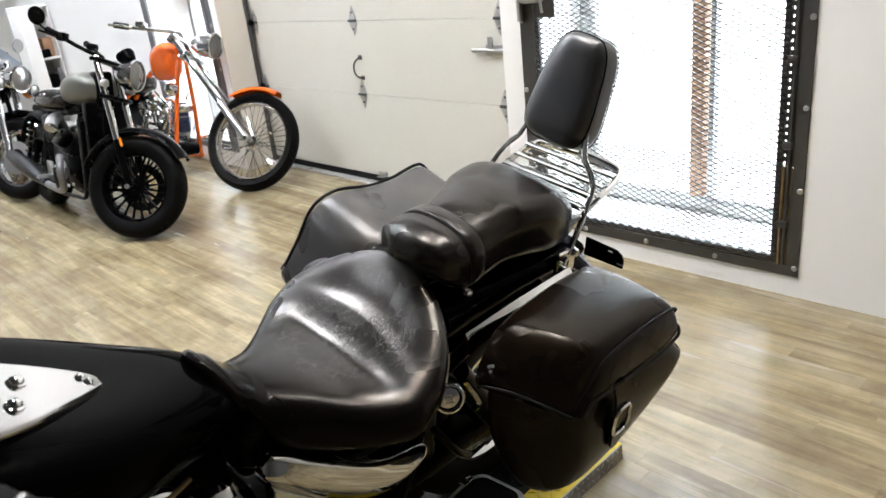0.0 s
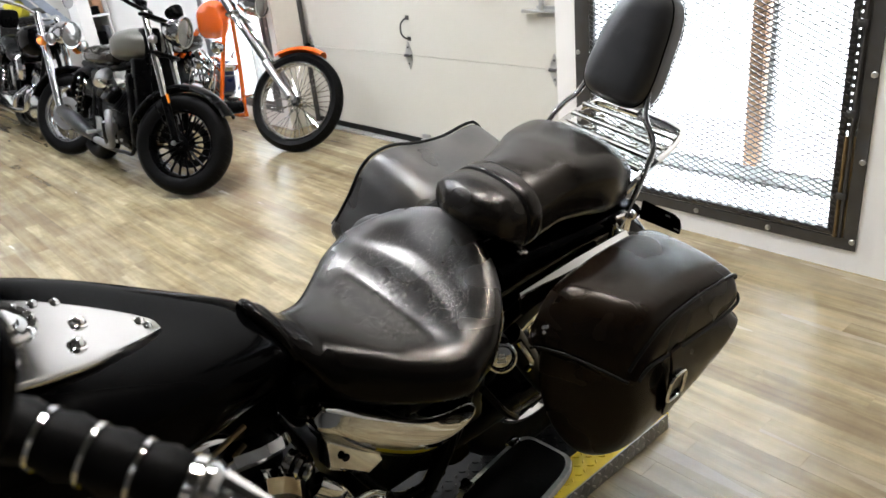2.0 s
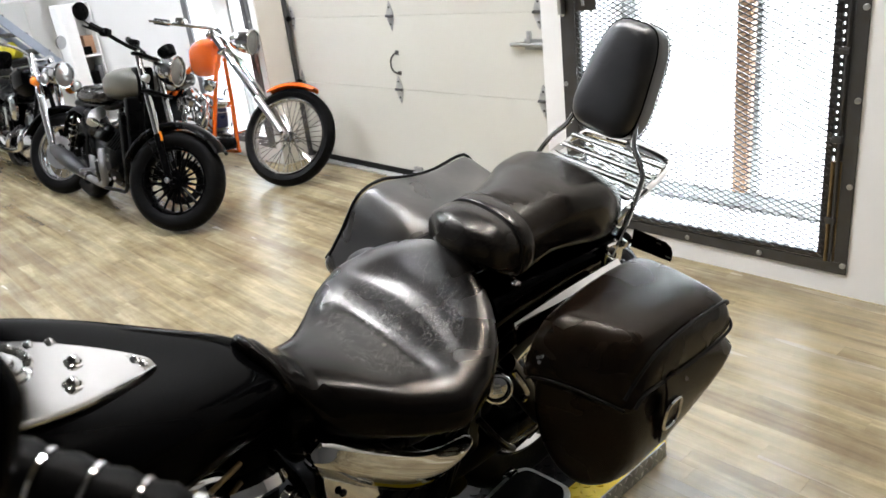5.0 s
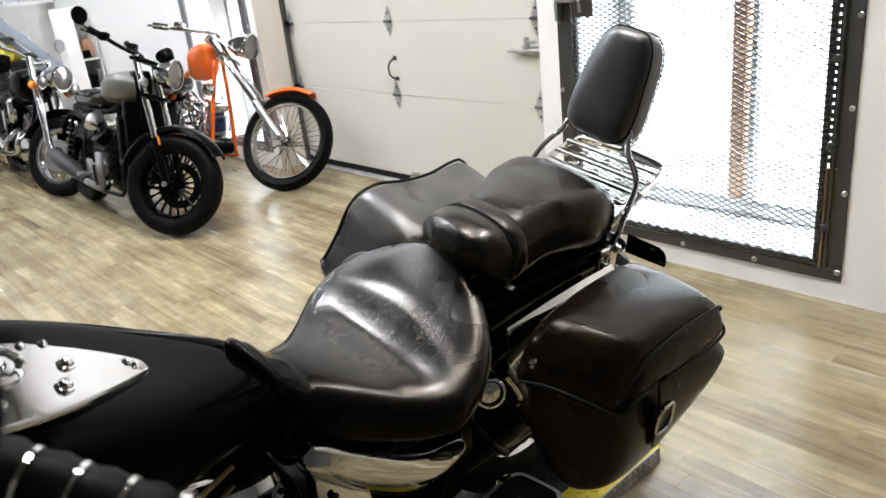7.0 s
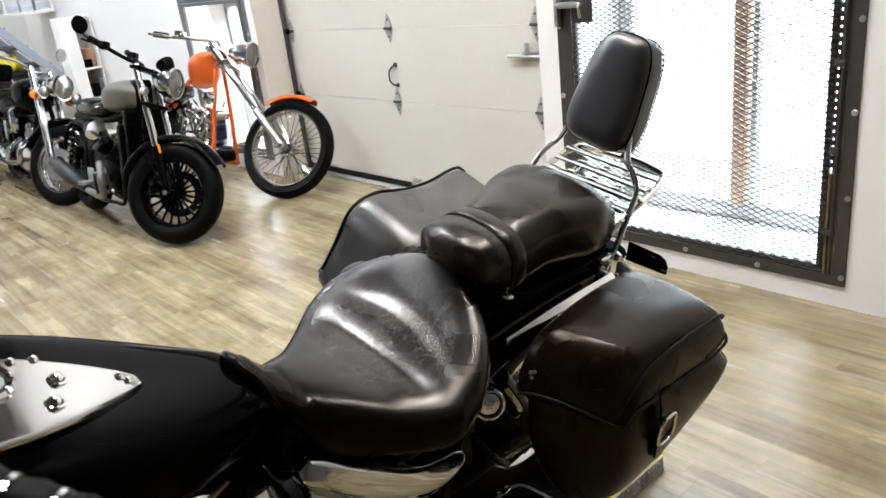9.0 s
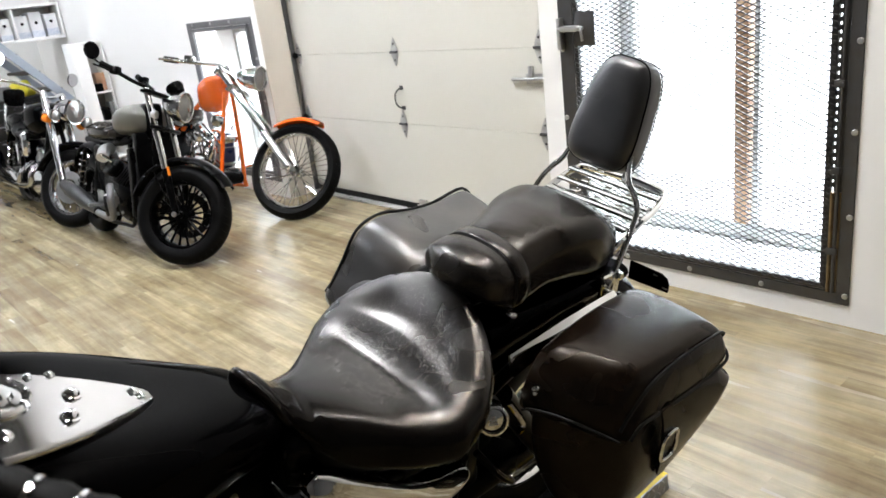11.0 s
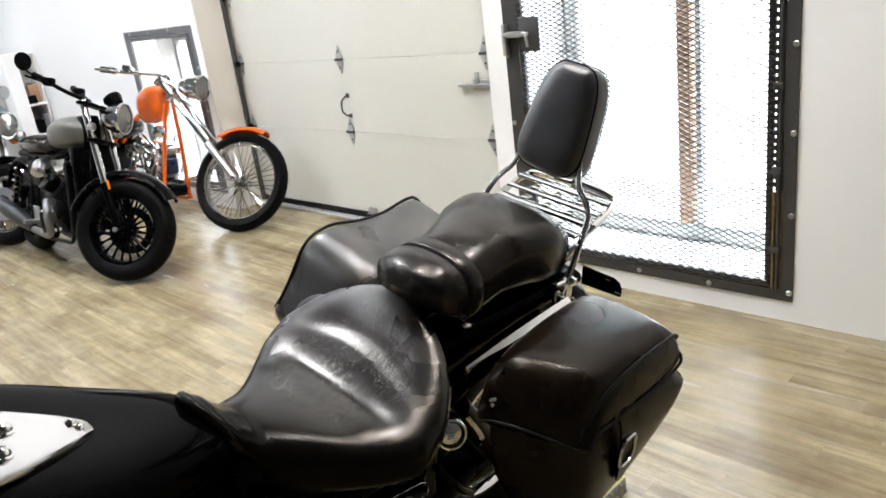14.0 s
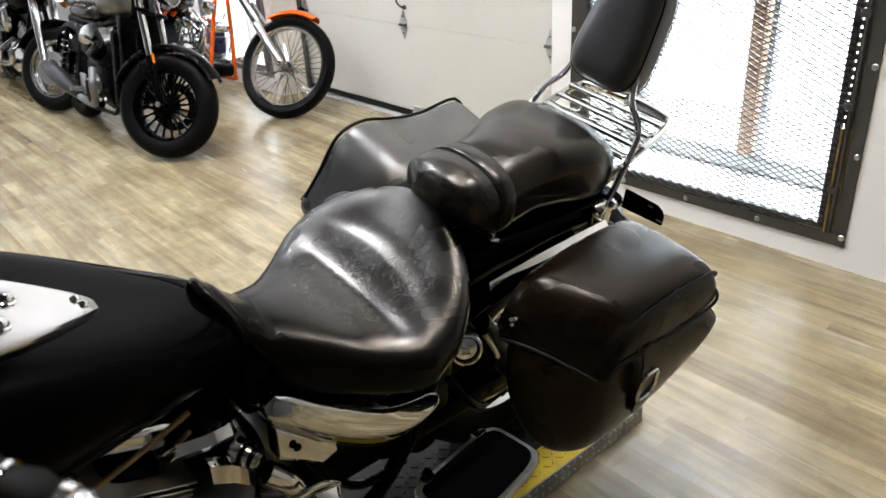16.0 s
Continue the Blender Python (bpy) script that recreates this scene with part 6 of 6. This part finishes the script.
        part("silencer", tube([(0.5, s * 0.20, 0.25), (0.28, s * 0.215, 0.30), (0.10, s * 0.225, 0.345), (-0.10, s * 0.235, 0.385)], [0.030, 0.055, 0.060, 0.040], 16, 3), SATINGREY, t, "satin dark grey tapered silencer")
        part("footpeg", tube([(0.62, s * 0.16, 0.32), (0.63, s * 0.30, 0.32)], 0.013, 10), ALLOY, t)
    ob = part("crankcase", loft([[(x, a, b) for a, x, b in ring(0, hw, top, bot, y, 20, 3)] for y, hw, top, bot in ((0.45, 0.10, 0.50, 0.24), (0.52, 0.14, 0.54, 0.20), (0.8, 0.15, 0.52, 0.18), (0.98, 0.12, 0.46, 0.20), (1.02, 0.08, 0.42, 0.24))]), BLACK, t, "dark grey engine case")
    v_twin(t, 0.80, 0.44, (48, -48), False, 0.085, DARKALLOY, BLACK)
    for s in (-1, 1):
        part("engine_trim", tube([(0.70, s * 0.20, 0.66), (0.80, s * 0.23, 0.68), (0.90, s * 0.20, 0.64)], 0.010, 8, 4), CHROME, t, "bright cover trim")
        part("throttle_body", tube([(0.56, s * 0.09, 0.70), (0.62, s * 0.15, 0.69), (0.68, s * 0.19, 0.65)], 0.042, 14, 4), ALLOY, t)
        part("case_cover", lathe([(0.001, 0), (0.07, 0), (0.065, 0.02), (0.04, 0.03), (0.001, 0.032)], 24, m=Matrix.Translation((0.70, s * 0.145, 0.36)) @ pose(0, 0, 0, -90 * s, 0, 0)), ALLOY, t, "alloy engine side cover")
        part("header_shield", tube([(0.84, s * 0.24, 0.40), (0.86, s * 0.245, 0.33), (0.80, s * 0.22, 0.27)], 0.026, 12, 4), DARKALLOY, t, "dark header shield")
        for k in range(4):
            part("case_bolt", bolt((0.60 + 0.09 * k, s * 0.152, 0.26 + 0.02 * (k % 2)), (0, s, 0), 0.012, 0.012), ALLOY, t)
        part("peg_plate", box(0.44, 0.56, min(s * 0.16, s * 0.172), max(s * 0.16, s * 0.172), 0.26, 0.40, 0.01), ALLOY, t)
    part("swingarm", box(0.0, 0.55, -0.13, -0.09, 0.27, 0.33, 0.012), BLACK, t)
    part("drive_shaft", box(0.0, 0.55, 0.09, 0.15, 0.26, 0.35, 0.02), BLACK, t)
    part("starter", tube([(0.64, -0.17, 0.36), (0.80, -0.17, 0.36)], 0.032, 16), ALLOY, t)
    part("brake_hose", tube([(1.21, -0.09, 1.07), (1.28, -0.13, 0.92), (1.32, -0.12, 0.6), (1.42, -0.10, 0.42)], 0.005, 6, 5), BLACK, t, m=st)


def chopper():
    t = thing("motorcycle", pose(-6.91, 2.63, 0, -7, 0, 0.5), "orange rigid chopper with a long chrome fork beside the garage door", "motorcycle", "parked motorcycles")
    wb, rake = 2.02, 40
    px, pz = 1.24, 1.00
    st = steering(px, pz, rake, 36)
    wheel(t, 0, 0.33, 0.33, 0.20, 0.215, CHROME, 40, "wire", axis="y")
    steered_wheel(t, wb, 0.372, 0.372, 0.100, 0.298, CHROME, 40, "wire", st, hub_r=0.04)
    ax = Vector((wb, 0, 0.372))
    top = Vector((px - 0.04, 0, pz + 0.08))
    for s in (-1, 1):
        o = Vector((0, s * 0.095, 0))
        part("fork_slider", tube([ax + o, ax + o + (top - ax) * 0.34], [0.026, 0.029], 14), ALLOY, t, "polished fork slider", m=st)
        part("fork_tube", tube([ax + o + (top - ax) * 0.34, top + o], 0.0205, 14), CHROME, t, "long chrome fork tube", m=st)
        part("axle_nut", bolt(ax + o * 1.25, (0, s, 0), 0.018, 0.014), CHROME, t, m=st)
    for k in (0.80, 0.97):
        part("triple_clamp", box(-0.04, 0.04, -0.13, 0.13, -0.012, 0.012, 0.008), CHROME, t, m=st @ Matrix.Translation(ax.lerp(top, k)) @ pose(0, 0, 0, 0, -rake, 0))
    mudguard(t, wb, 0.372, 0.385, 0.052, 70, 128, ORANGE, "orange front fender", st)
    headlamp(t, 1.52, 1.06, 0.10, CHROME, st, long=1.5)
    bars = [(0.86, 0.36, 1.00), (0.95, 0.32, 1.01), (1.10, 0.18, 1.05), (1.15, 0.08, 1.08), (1.16, 0, 1.08), (1.15, -0.08, 1.08), (1.10, -0.18, 1.05), (0.95, -0.32, 1.01), (0.86, -0.36, 1.00)]
    up = Matrix.Translation((0.06, 0, 0.035))
    part("handlebar", tube(bars, 0.015, 10, 5), CHROME, t, "chrome handlebar", m=st @ up)
    part("riser", box(1.11, 1.19, -0.06, 0.06, 1.03, 1.10, 0.012), CHROME, t, m=st @ up)
    for s in (-1, 1):
        part("grip", tube([(0.95, s * 0.32, 1.01), (0.85, s * 0.365, 1.0)], 0.024, 14), DARKALLOY, t, m=st @ up)
        part("lever", tube([(0.98, s * 0.33, 1.0), (0.94, s * 0.39, 0.99), (0.85, s * 0.42, 0.98)], 0.009, 8, 3), CHROME, t, m=st @ up)
        part("reservoir", box(0.97, 1.04, s * 0.27 - 0.03, s * 0.27 + 0.03, 1.03, 1.07, 0.01), CHROME, t, m=st @ up)
    T = ((0.80, 0.04, 0.85, 0.78), (0.83, 0.08, 0.95, 0.755), (0.92, 0.108, 1.03, 0.745), (1.03, 0.112, 1.068, 0.755), (1.10, 0.102, 1.07, 0.775), (1.16, 0.080, 1.045, 0.81), (1.19, 0.045, 1.0, 0.86))
    subdivided(part("fuel_tank", loft([[(x, a, b) for a, x, b in ring(0, hw, top_, bot, y, 24, 2.3)] for y, hw, top_, bot in T]), ORANGE, t, "glossy orange fuel tank"), 1)
    part("backbone", tube([(1.24, 0, 1.02), (0.75, 0, 0.84), (0.42, 0, 0.66), (0.0, 0, 0.36)], 0.022, 10, 4), ORANGE, t, "orange frame backbone")
    for s in (-1, 1):
        part("downtube", tube([(1.25, s * 0.03, 0.93), (1.225, s * 0.07, 0.60), (1.18, s * 0.105, 0.22), (1.12, s * 0.115, 0.15), (0.45, s * 0.13, 0.15), (0.0, s * 0.14, 0.33)], 0.018, 10, 5), ORANGE, t, "orange frame tube")
        part("seat_stay", tube([(0.42, s * 0.05, 0.66), (0.2, s * 0.12, 0.5), (0.0, s * 0.14, 0.33)], 0.016, 10, 4), ORANGE, t)
        part("forward_control", tube([(1.13, s * 0.12, 0.30), (1.22, s * 0.2, 0.32), (1.22, s * 0.33, 0.32)], 0.012, 8, 3), CHROME, t)
    Z = ((0.22, 0.08, 0.66, 0.60), (0.30, 0.13, 0.67, 0.60), (0.45, 0.13, 0.69, 0.62), (0.60, 0.08, 0.76, 0.68), (0.66, 0.05, 0.79, 0.72))
    subdivided(part("seat", loft([[(x, a, b) for a, x, b in ring(0, hw, top_, bot, y, 20, 2.5)] for y, hw, top_, bot in Z]), PILLION, t, "thin black solo saddle"), 1)
    mudguard(t, 0, 0.33, 0.37, 0.11, 30, 150, GLOSS, "black rear fender")
    part("crankcase", loft([[(x, a, b) for a, x, b in ring(0, hw, top_, bot, y, 20, 3)] for y, hw, top_, bot in ((0.48, 0.10, 0.36, 0.18), (0.56, 0.13, 0.42, 0.15), (0.92, 0.14, 0.42, 0.14), (1.11, 0.12, 0.36, 0.17), (1.17, 0.08, 0.32, 0.2))]), CHROME, t, "polished engine case")
    v_twin(t, 1.03, 0.33, (22, -24), True, 0.10, ALLOY, CHROME)
    for s in (-1, 1):
        for k in range(3):
            part("push_rod", tube([(0.90 + 0.04 * k, s * 0.11, 0.36), (0.84 + 0.09 * k, s * 0.12, 0.62)], 0.009, 8), CHROME, t)
    part("cam_cover", lathe([(0.001, 0), (0.085, 0), (0.08, 0.025), (0.05, 0.04), (0.001, 0.042)], 24, m=Matrix.Translation((0.99, -0.135, 0.30)) @ pose(0, 0, 0, 90, 0, 0)), CHROME, t, "round chrome cam cover")
    for k, (y0, z0) in enumerate(((-0.13, 0.46), (-0.15, 0.56), (-0.12, 0.64), (0.13, 0.48), (0.14, 0.60))):
        part("oil_line", tube([(0.84 + 0.03 * k, y0, z0), (0.98, y0 * 1.15, z0 + 0.05), (1.10, y0, z0 - 0.02), (1.16, y0 * 0.6, z0 - 0.12)], 0.009, 8, 4), CHROME, t, "braided chrome oil line")
    part("oil_tank", lathe([(0.001, -0.09), (0.06, -0.09), (0.075, -0.07), (0.075, 0.07), (0.06, 0.09), (0.001, 0.09)], 24, m=Matrix.Translation((0.60, 0, 0.52)) @ pose(0, 0, 0, 90, 0, 0)), CHROME, t, "chrome oil tank")
    part("carburettor", box(0.86, 0.98, -0.16, -0.08, 0.52, 0.62, 0.02, 3), CHROME, t)
    part("air_cleaner", lathe([(0.001, 0), (0.075, 0), (0.08, 0.02), (0.06, 0.05), (0.001, 0.055)], 28, m=Matrix.Translation((0.93, -0.13, 0.60)) @ pose(0, 0, 0, 90, 0, 0)), CHROME, t, "round chrome air cleaner")
    for z0, x0 in ((0.52, 1.04), (0.54, 0.78)):
        part("exhaust_pipe", tube([(x0, -0.10, z0), (x0 + 0.08, -0.17, z0 - 0.08), (x0 - 0.02, -0.19, 0.30), (0.3, -0.19, 0.22), (-0.2, -0.2, 0.22)], 0.022, 12, 5), CHROME, t, "chrome exhaust pipe")
    part("regulator", lathe([(0.001, -0.07), (0.05, -0.07), (0.055, 0.06), (0.04, 0.07), (0.001, 0.07)], 20, m=Matrix.Translation((1.19, 0, 0.23)) @ pose(0, 0, 0, 90, 0, 0)), BLACK, t, "black oil filter")
    part("coil_cover", box(1.13, 1.19, -0.055, 0.045, 0.36, 0.60, 0.02, 3), NAVY, t, "dark blue coil cover")
    part("horn", lathe([(0.001, 0), (0.055, 0), (0.05, 0.03), (0.03, 0.06), (0.001, 0.065)], 24, m=Matrix.Translation((1.22, -0.09, 0.705)) @ pose(0, 0, 0, 60, 30, 0)), CHROME, t, "chrome horn cover")
    for z0 in (0.47, 0.56):
        part("front_pipe", tube([(1.08, -0.06, z0), (1.17, -0.12, z0 + 0.02), (1.19, -0.17, z0 - 0.10), (1.10, -0.19, 0.30)], 0.020, 12, 5), CHROME, t, "bent chrome header pipe")


def cruiser():
    t = thing("motorcycle", pose(-7.98, 1.66, 0, -9, 0, -2), "black and chrome cruiser parked behind the bobber", "motorcycle", "parked motorcycles")
    wb, rake = 1.46, 25
    st = steering(1.16, 0.98, rake, 34)
    wheel(t, -0.2, 0.32, 0.32, 0.15, 0.205, DULLCHROME, 28, "wire", axis="y")
    steered_wheel(t, wb, 0.325, 0.325, 0.11, 0.225, DULLCHROME, 28, "wire", st, disc=(0.05, 0.13))
    d = Vector((-math.sin(radians(rake)), 0, math.cos(radians(rake))))
    ax = Vector((wb, 0, 0.325))
    for s in (-1, 1):
        o = Vector((0, s * 0.10, 0))
        part("fork_leg", tube([ax + o, ax + o + d * 0.35, ax + o + d * 0.82], [0.030, 0.030, 0.026], 14), DULLCHROME, t, "chrome fork leg", m=st)
        part("turn_signal", lathe([(0.001, -0.04), (0.025, -0.03), (0.036, 0), (0.030, 0.02), (0.001, 0.03)], 18, m=st @ Matrix.Translation(ax + d * 0.58 + Vector((0.06, s * 0.18, 0))) @ pose(0, 0, 0, 0, 90, 0)), AMBER, t, "amber turn signal")
        part("frame_tube", tube([(1.05, s * 0.03, 0.85), (0.98, s * 0.13, 0.3), (0.9, s * 0.14, 0.17), (0.4, s * 0.15, 0.18), (0.35, s * 0.14, 0.5)], 0.019, 10, 4), BLACK, t)
        spring_shock(t, (0.06, 0.62), (-0.17, 0.33), s * 0.16)
        part("mirror", lathe([(0.001, -0.012), (0.05, -0.010), (0.058, 0), (0.055, 0.006), (0.001, 0.008)], 24, m=st @ Matrix.Translation((0.92, s * 0.38, 1.26)) @ pose(0, 0, 0, 0, 90, 0)), DULLCHROME, t, "round chrome mirror")
    mudguard(t, wb, 0.325, 0.35, 0.075, 20, 165, GLOSS, "gloss black front fender", st)
    mudguard(t, -0.2, 0.32, 0.38, 0.10, 0, 160, GLOSS, "gloss black rear fender")
    headlamp(t, 1.35, 0.945, 0.105, DULLCHROME, st, long=1.3)
    for y in (-0.17, 0.17):
        headlamp(t, 1.34, 0.88, 0.05, DULLCHROME, st, y)
    part("handlebar", tube([(0.72, 0.42, 1.05), (0.85, 0.38, 1.09), (1.02, 0.18, 1.10), (1.08, 0, 1.04), (1.02, -0.18, 1.10), (0.85, -0.38, 1.09), (0.72, -0.42, 1.05)], 0.013, 10, 5), DULLCHROME, t, m=st)
    T = ((0.50, 0.07, 0.83, 0.72), (0.54, 0.125, 0.90, 0.69), (0.64, 0.172, 0.965, 0.675), (0.80, 0.178, 1.0, 0.68), (0.96, 0.145, 0.995, 0.72), (1.05, 0.10, 0.96, 0.78), (1.08, 0.05, 0.92, 0.82))
    subdivided(part("fuel_tank", loft([[(x, a, b) for a, x, b in ring(0, hw, top, bot, y, 24, 2.4)] for y, hw, top, bot in T]), GLOSS, t, "gloss black fuel tank"), 1)
    Z = ((-0.36, 0.08, 0.85, 0.76), (-0.28, 0.125, 0.865, 0.75), (-0.05, 0.135, 0.85, 0.70), (0.06, 0.14, 0.80, 0.68), (0.14, 0.175, 0.76, 0.645), (0.34, 0.17, 0.735, 0.63), (0.48, 0.12, 0.75, 0.66), (0.56, 0.07, 0.79, 0.70))
    subdivided(part("seat", loft([[(x, a, b) for a, x, b in ring(0, hw, top, bot, y, 20, 2.5)] for y, hw, top, bot in Z]), BLACK, t, "two-level black seat"), 1)
    subdivided(part("backrest", loft([ring(0, hw, top, bot, y, 20, 3.2) for y, hw, top, bot in ((-0.022, 0.075, 1.06, 0.93), (-0.018, 0.10, 1.085, 0.905), (0.018, 0.10, 1.085, 0.905), (0.022, 0.075, 1.06, 0.93))]), BLACK, t, "black padded backrest", m=Matrix.Translation((-0.42, 0, 0)) @ pose(0, 0, 0, 0, 0, 90)), 1)
    for s in (-1, 1):
        part("backrest_bar", tube([(-0.30, s * 0.12, 0.66), (-0.38, s * 0.11, 0.80), (-0.44, s * 0.08, 0.92), (-0.445, s * 0.07, 1.0)], 0.011, 10, 3), DULLCHROME, t, "chrome backrest bar")
    part("crankcase", loft([[(x, a, b) for a, x, b in ring(0, hw, top, bot, y, 20, 3)] for y, hw, top, bot in ((0.33, 0.11, 0.40, 0.20), (0.40, 0.15, 0.46, 0.16), (0.75, 0.16, 0.46, 0.15), (0.90, 0.12, 0.40, 0.18))]), DULLCHROME, t, "chrome engine case")
    v_twin(t, 0.66, 0.38, (26, -26), True, 0.08, ALLOY, DULLCHROME)
    part("air_cleaner", lathe([(0.001, 0), (0.085, 0), (0.09, 0.02), (0.07, 0.05), (0.001, 0.055)], 28, m=Matrix.Translation((0.58, -0.13, 0.625)) @ pose(0, 0, 0, 90, 0, 0) @ Matrix.Diagonal((1.0, 1.25, 1.0, 1.0))), DULLCHROME, t, "round chrome air cleaner")
    for z0, x0, y0 in ((0.48, 0.82, -0.19), (0.46, 0.54, -0.22)):
        part("exhaust_pipe", tube([(x0, -0.10, z0), (x0 + 0.07, y0, z0 - 0.08), (x0 - 0.02, y0, 0.30), (0.25, y0, 0.25 + (0.1 if x0 < 0.6 else 0)), (-0.55, y0, 0.25 + (0.1 if x0 < 0.6 else 0))], [0.022, 0.022, 0.024, 0.038, 0.042], 14, 5), DULLCHROME, t, "chrome exhaust")
    part("side_cover", box(0.10, 0.34, -0.17, -0.13, 0.42, 0.62, 0.03, 3), DULLCHROME, t)
    part("swingarm", box(-0.2, 0.4, -0.13, 0.13, 0.29, 0.35, 0.015), BLACK, t)
    part("lamp_bar", tube([ax + d * 0.62 + Vector((0.06, -0.22, 0)), ax + d * 0.62 + Vector((0.06, 0.22, 0))], 0.010, 8), DULLCHROME, t, m=st)
    return t


bobber()
chopper()
c = cruiser()
tagged(copy_thing(c, pose(-9.95, 1.35, 0, -9, 0, -4)), "black and chrome cruiser parked in front of the workbench")
h = thing("rain_jacket", pose(-9.86, 2.25, 0.902, 0, 0, 20), "yellow plastic rain jacket folded on the workbench", "jacket")
part("folds", loft([ring(0, hw, top, -0.02, y, 14, 2.2) for y, hw, top in ((-0.15, 0.05, 0.05), (-0.08, 0.10, 0.15), (-0.01, 0.12, 0.11), (0.06, 0.09, 0.17), (0.14, 0.04, 0.05))]), YELLOWCLOTH, h)


# ---- floor planks ----
PW, PL = 0.078, 0.92


def plank_mesh(x0, x1, y0, y1):
    c = 0.0003
    lo = [(x0, y0, -0.012), (x1, y0, -0.012), (x1, y1, -0.012), (x0, y1, -0.012)]
    mid = [(x, y, -c) for x, y, z in lo]
    hi = [(x0 + c, y0 + c, 0), (x1 - c, y0 + c, 0), (x1 - c, y1 - c, 0), (x0 + c, y1 - c, 0)]
    return lo, mid, hi


bm = loft(plank_mesh(0.00005, PL - 0.00005, 0.00005, PW - 0.00005))
bmesh.ops.recalc_face_normals(bm, faces=bm.faces)
plank_data = bpy.data.meshes.new("plank")
bm.to_mesh(plank_data)
bm.free()
plank_data.materials.append(PLANK)
floor = bpy.data.objects["floor"]
rest = bmesh.new()
rng = random.Random(7)
count = 0
for r in range(-51, 43):
    y = r * PW + 0.03
    x = -11.7 + rng.random() * PL - PL
    while x < 4.0:
        if -3.0 < x < 0.2 and y > 0.3 and y < 3.0 and count < 300:
            p = new("plank", plank_data)
            p.location = (x, y, 0)
            p.parent = floor
            count += 1
        else:
            loft(plank_mesh(x + 0.00005, x + PL - 0.00005, y + 0.00005, y + PW - 0.00005), bm=rest)
        x += PL
rest_ob = part("planks", rest, PLANKS, floor, "wood-look vinyl planks", False)
tagged(rest_ob, kind="stuff")
